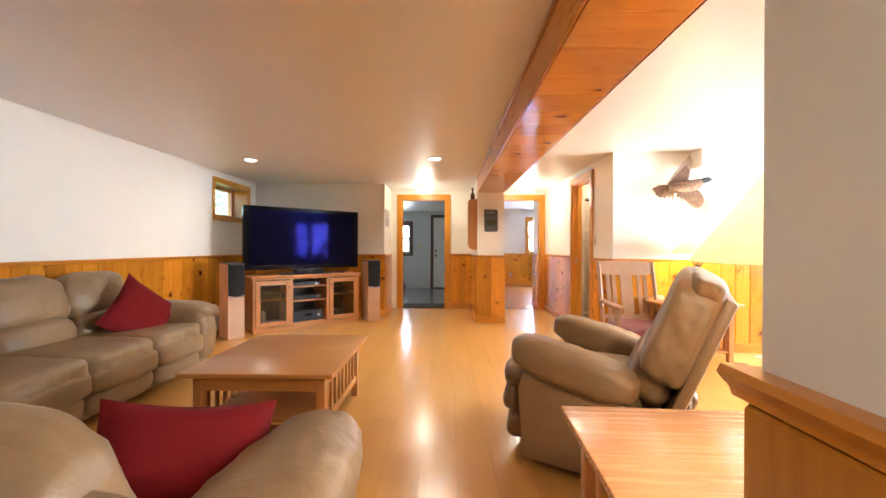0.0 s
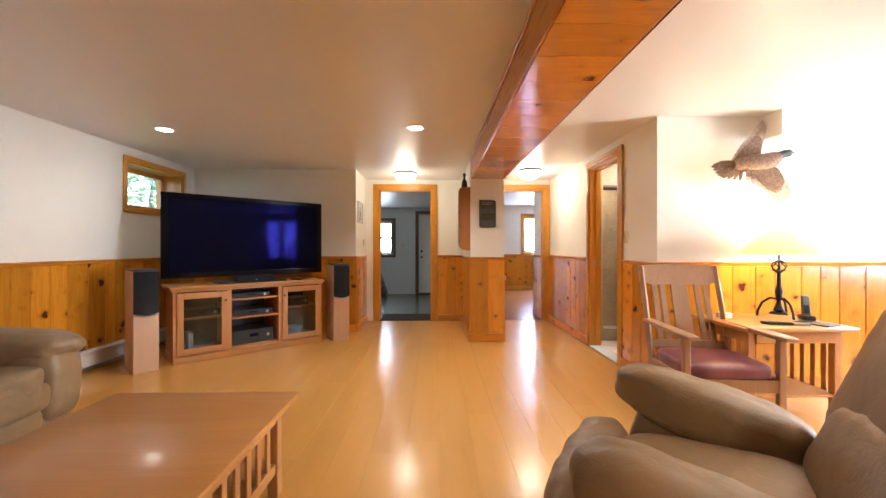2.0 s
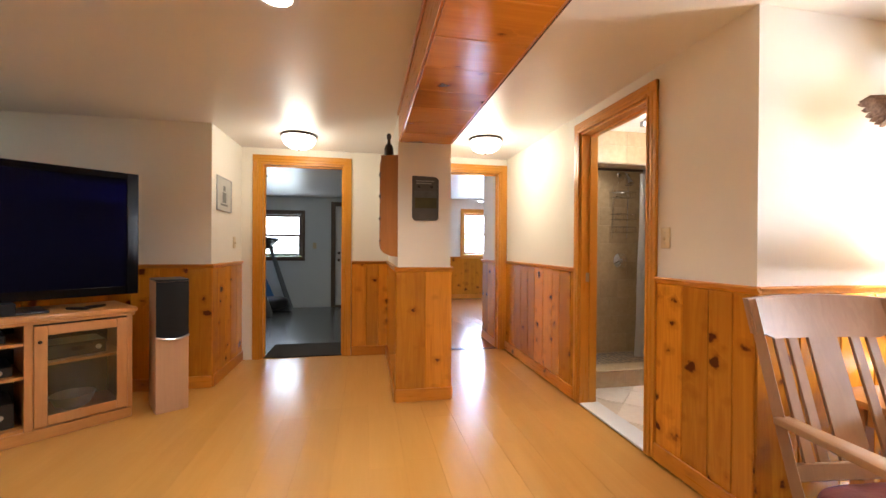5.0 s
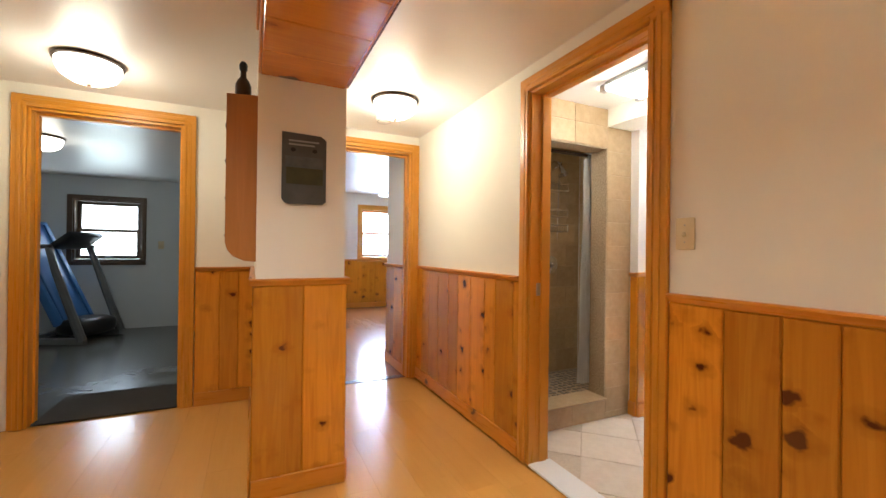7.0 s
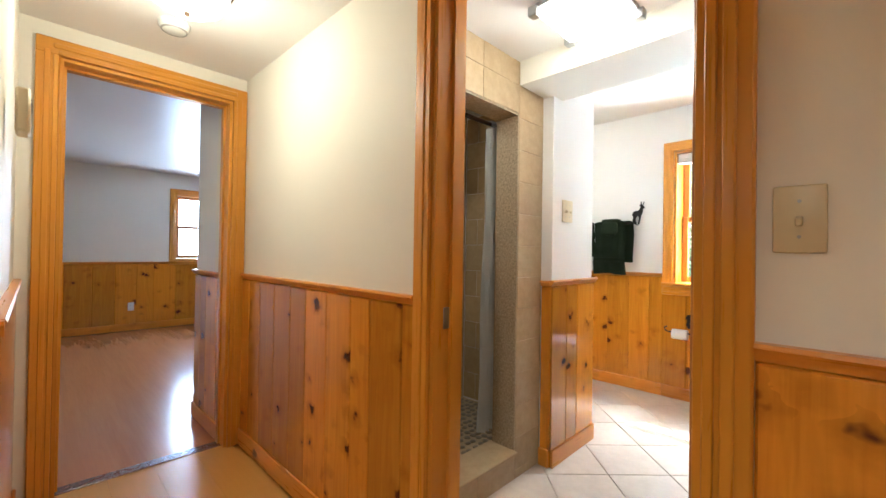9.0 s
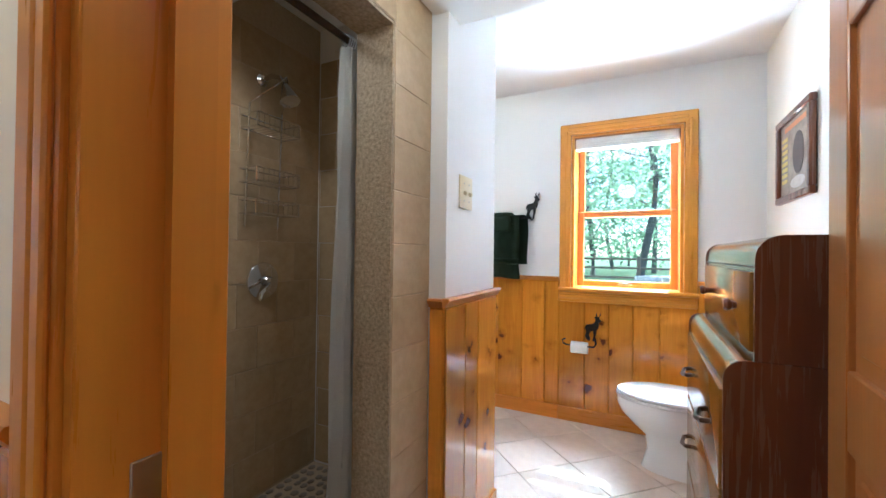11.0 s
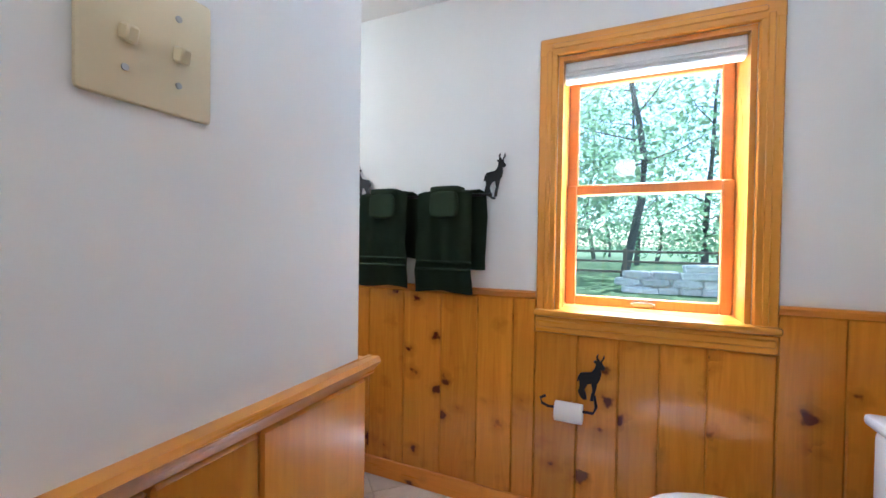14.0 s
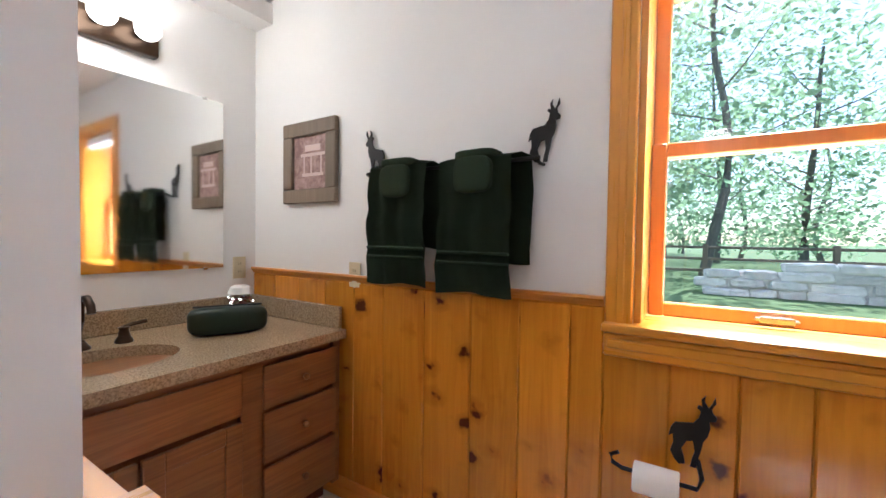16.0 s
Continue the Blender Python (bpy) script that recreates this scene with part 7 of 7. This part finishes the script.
part("display", box(bmesh.new(), 0.0, 0.19, -0.18, 0.18, 0.05, 0.054, 0.001, pose(-0.04, 0, 1.26, 0, -38)), M_SCREEN, console)
tilt = pose(0.02, 0, 0.22, 0, -25)
deck = part("deck", box(bmesh.new(), -0.05, 0.05, -0.27, 0.27, 0, 1.48, 0.02, tilt, 2), M_BLUEPLASTIC, tm, "blue underside of the folded running deck")
for y in (-0.20, 0.20):
    part("deck_rail", box(bmesh.new(), 0.05, 0.075, y - 0.03, y + 0.03, 0.05, 1.42, 0.006, tilt), M_BLUEPLASTIC, deck)
part("belt", box(bmesh.new(), -0.058, -0.05, -0.22, 0.22, 0.05, 1.42, 0.002, tilt), M_BLACK, deck)

# ---- bedroom ----
fan = thing("ceiling_fan", "dark ceiling fan at rest in the bedroom", "ceiling fan", pose(3.05, 10.5, 2.3))
part("downrod", rod(bmesh.new(), (0, 0, 0), (0, 0, -0.16), 0.015), M_BRONZE, fan)
part("motor", lathe(bmesh.new(), [(0, -0.15), (0.09, -0.16), (0.11, -0.2), (0.1, -0.25), (0.05, -0.28), (0, -0.285)], 24), M_BRONZE, fan)
for i in range(5):
    b = part("blade", box(bmesh.new(), 0.12, 0.62, -0.065, 0.065, -0.003, 0.003, 0.002, pose(0, 0, -0.22, 10)), M_DRESS_SIDE, fan)
    b.matrix_basis = pose(0, 0, 0, 0, 0, 72 * i + 8)
setting("threshold_bedroom", B(1.168, 1.887, 7.76, 7.83, -0.004, 0.006, bevel=0.002), M_DRESS_SIDE, "dark seam strip in the bedroom doorway", "threshold")

# ---- outdoors ----
setting("ground", box(bmesh.new(), -400, 400, -400, 400, -0.9, -0.55), M_GRASS, "grassy ground reaching the woods", "ground")
setting("lawn", slab(bmesh.new(), [(6.9, -30), (60, -30), (60, 60), (6.9, 60)], -0.5, 0.30), M_GRASS, "sunlit raised lawn outside the window", "ground")
setting("lawn_north", slab(bmesh.new(), [(-40, 13.2), (6.8, 13.2), (6.8, 60), (-40, 60)], -0.5, 0.4), M_GRASS, "sunlit lawn behind the house", "ground")
# Overhangs never in view; the bathroom one's edge is set to limit the sun patch.
setting("roof_eave", box(B(5.15, 6.22, 4.98, 13.0, 3.3, 3.4), 6.2, 8.2, -2.0, 4.98, 3.3, 3.4), M_WALL, "unseen white overhang placed to cut the sunlight", "eave")
setting("roof", box(B(-3.6, 5.15, 4.98, 12.7, 2.51, 2.7), -3.6, 6.2, -1.7, 4.98, 2.51, 2.7), M_GYMTRIM, "dark flat roof deck over the rooms", "roof")


def oak_tree(seed, height, crown):
    r = random.Random(seed)
    root = thing("tree", "tall leafy tree with grey trunk at the wood edge", "tree", None, "woodland trees")
    lean = r.uniform(-0.5, 0.5)
    pts = [(lean * (i / 8) ** 2, 0.25 * math.sin(i + seed), height * 0.8 * i / 8) for i in range(9)]
    bm = tube(bmesh.new(), pts, lambda t: 0.11 * (1 - 0.8 * t) + 0.015, 9)
    for k in range(9):
        z = height * (0.16 + 0.065 * k)
        a = r.uniform(0, 6.28)
        p = Vector((lean * (z / height / 0.8) ** 2, 0, z))
        ln = crown * r.uniform(0.5, 0.9)
        tube(bm, [p, p + Vector((math.cos(a) * ln * 0.5, math.sin(a) * ln * 0.5, 0.3)), p + Vector((math.cos(a) * ln, math.sin(a) * ln, 0.8))], lambda t: 0.03 * (1 - 0.8 * t), 5)
    part("trunk", bm, M_BARK, root)
    verts, faces = [], []
    for c in range(60):
        z = height * r.uniform(0.10, 1.0)
        a = r.uniform(0, 6.28)
        rad = crown * math.sqrt(r.random()) * (1.0 if z < height * 0.7 else 0.7)
        c0 = Vector((math.cos(a) * rad, math.sin(a) * rad, z))
        for q in range(46):
            p = c0 + Vector((r.gauss(0, 0.5), r.gauss(0, 0.5), r.gauss(0, 0.3)))
            u = Vector((r.uniform(-1, 1), r.uniform(-1, 1), r.uniform(-0.6, 0.6))).normalized()
            v = u.cross(Vector((r.uniform(-1, 1), r.uniform(-1, 1), r.uniform(-1, 1)))).normalized()
            s = r.uniform(0.06, 0.13)
            i = len(verts)
            verts += [p - u * s, p + v * s * 0.55, p + u * s, p - v * s * 0.55]
            faces.append((i, i + 1, i + 2, i + 3))
    me = bpy.data.meshes.new("crown")
    me.from_pydata(verts, [], faces)
    me.materials.append(M_LEAF)
    ob = new("crown", me)
    ob.parent = root
    return root


trand = random.Random(8)
kinds = [oak_tree(1, 9.0, 2.4), oak_tree(2, 11.0, 2.8), oak_tree(3, 8.0, 2.2)]
spots = [(13.5, 8.2), (15.5, 5.6), (17.0, 10.8), (19.0, 7.6), (21.0, 13.5), (18.5, 3.4), (23.0, 9.6), (24.5, 5.2), (22.5, 17.0), (27, 12.6), (28, 7.6), (26.5, 1.5), (31, 16.5), (33, 10.0), (30, 4.0), (19, -1.0), (25, -4.0), (36, 14), (37, 7), (34, 21), (-3.5, 26.5), (-7.5, 25), (9.5, 24), (-1.5, 34), (6, 36), (-8, 12), (-9, 15), (-11, 17.5), (-7, 18.5), (-12.5, 13.5)]
for i, (x, y) in enumerate(spots):
    m = pose(x, y, 0.28 if x > 6.9 else (0.38 if y > 13 else -0.56), 0, 0, trand.uniform(0, 360))
    if i < 3:
        kinds[i].matrix_basis = m
    else:
        copy_thing(kinds[i % 3], m)
# Made-up pale slab below the sill line, reflecting sun up to the bathroom ceiling.
setting("patio", B(5.16, 6.9, 4.99, 10.0, -0.5, 0.31), M_BOUNCE_SLAB, "unseen pale slab added to bounce sun into the bathroom", "patio")
# rail fence and low stone wall
fence = thing("rail_fence", "grey wooden split rail fence by the woods", "fence", pose(14.5, 0, 0.29))
for i in range(10):
    part("post", B(-0.05, 0.05, -3 + 2.2 * i - 0.05, -3 + 2.2 * i + 0.05, 0, 0.86, bevel=0.01), M_GREYWOOD, fence)
for z in (0.25, 0.52, 0.78):
    part("rail", B(-0.025, 0.025, -3.2, 17.0, z - 0.03, z + 0.03, bevel=0.01), M_GREYWOOD, fence)
wall_r = random.Random(4)
sw = thing("stone_wall", "low pale field stone retaining wall across the lawn", "stone wall", pose(12.0, 0, 0.28))
part("core", box(B(-0.14, 0.14, -2.0, 4.66, 0, 0.52), -0.14, 0.14, 4.66, 5.85, 0, 0.36), M_FIELD, sw)
stones = [to_mesh("stone", pad(bmesh.new(), (0, 0, 0), (0.21, hl, 0.078), 7.0, 5, None, 0.10, q), M_FIELD) for q, hl in ((0.1, 0.17), (3.3, 0.25), (7.9, 0.33))]
for k in range(4):
    y = -2.0 + 0.13 * (k % 3)
    while y < (5.6 if k < 3 else 4.5):
        kind = wall_r.randrange(3)
        hl = (0.17, 0.25, 0.33)[kind]
        ob = new("stone", stones[kind])
        ob.parent = sw
        ob.matrix_basis = pose(wall_r.uniform(-0.04, 0.04), y + hl, 0.07 + 0.15 * k, wall_r.uniform(-3, 3), wall_r.uniform(-3, 3), wall_r.uniform(-6, 6))
        y += 2 * hl + 0.01

# ---- floor pieces ----
prand = random.Random(11)
near_mesh = to_mesh("plank", B(-0.0963, 0.0963, 0, 1.2496, -0.012, 0, bevel=0.0004), M_PLANK)
rest = bmesh.new()
col = 0
x = -3.08
while x < 6.0:
    y = -1.3 - prand.random() * 1.2
    while y < 7.76:
        y0, y1 = max(y, -1.3), min(y + 1.25, 7.76)
        whole = y >= -1.3 and y + 1.25 <= 7.76
        if y1 - y0 > 0.05 and not (x + 0.19 > 1.987 and y0 > 4.66):
            if whole and -1.1 < x < 2.0:
                ob = new("plank", near_mesh)
                ob.parent = floor
                ob.location = (x + 0.0965, y, 0)
            else:
                y1 = min(y1, 4.66) if x + 0.19 > 1.987 else y1
                box(rest, x + 0.0004, x + 0.1926, y0, y1 - 0.0008, -0.0115, 0)
        y += 1.25
    x += 0.193
tagged(part("planks", rest, M_PLANK, floor), kind="stuff")

# diagonal bathroom tiles
tile_mesh = to_mesh("tile", B(-0.1655, 0.1655, -0.1655, 0.1655, -0.012, 0, bevel=0.003), M_TILE)
s = 0.335
r = math.sqrt(0.5)
for i in range(-14, 15):
    for j in range(-14, 15):
        cx, cy = 3.5 + (i - j) * s * r, 6.0 + (i + j) * s * r
        inside = 2.2 < cx < 4.72 and 5.1 < cy < 6.25 or 3.75 < cx < 4.72 and 6.1 < cy < 7.4
        edge = 1.99 < cx < 4.95 and 4.9 < cy < 6.5 or 3.6 < cx < 4.95 and 6.1 < cy < 7.9
        if inside or (edge and cx > 2.12 + 0.0):
            ob = new("tile", tile_mesh)
            ob.parent = bath_floor
            ob.matrix_basis = pose(cx, cy, 0, 0, 0, 45)
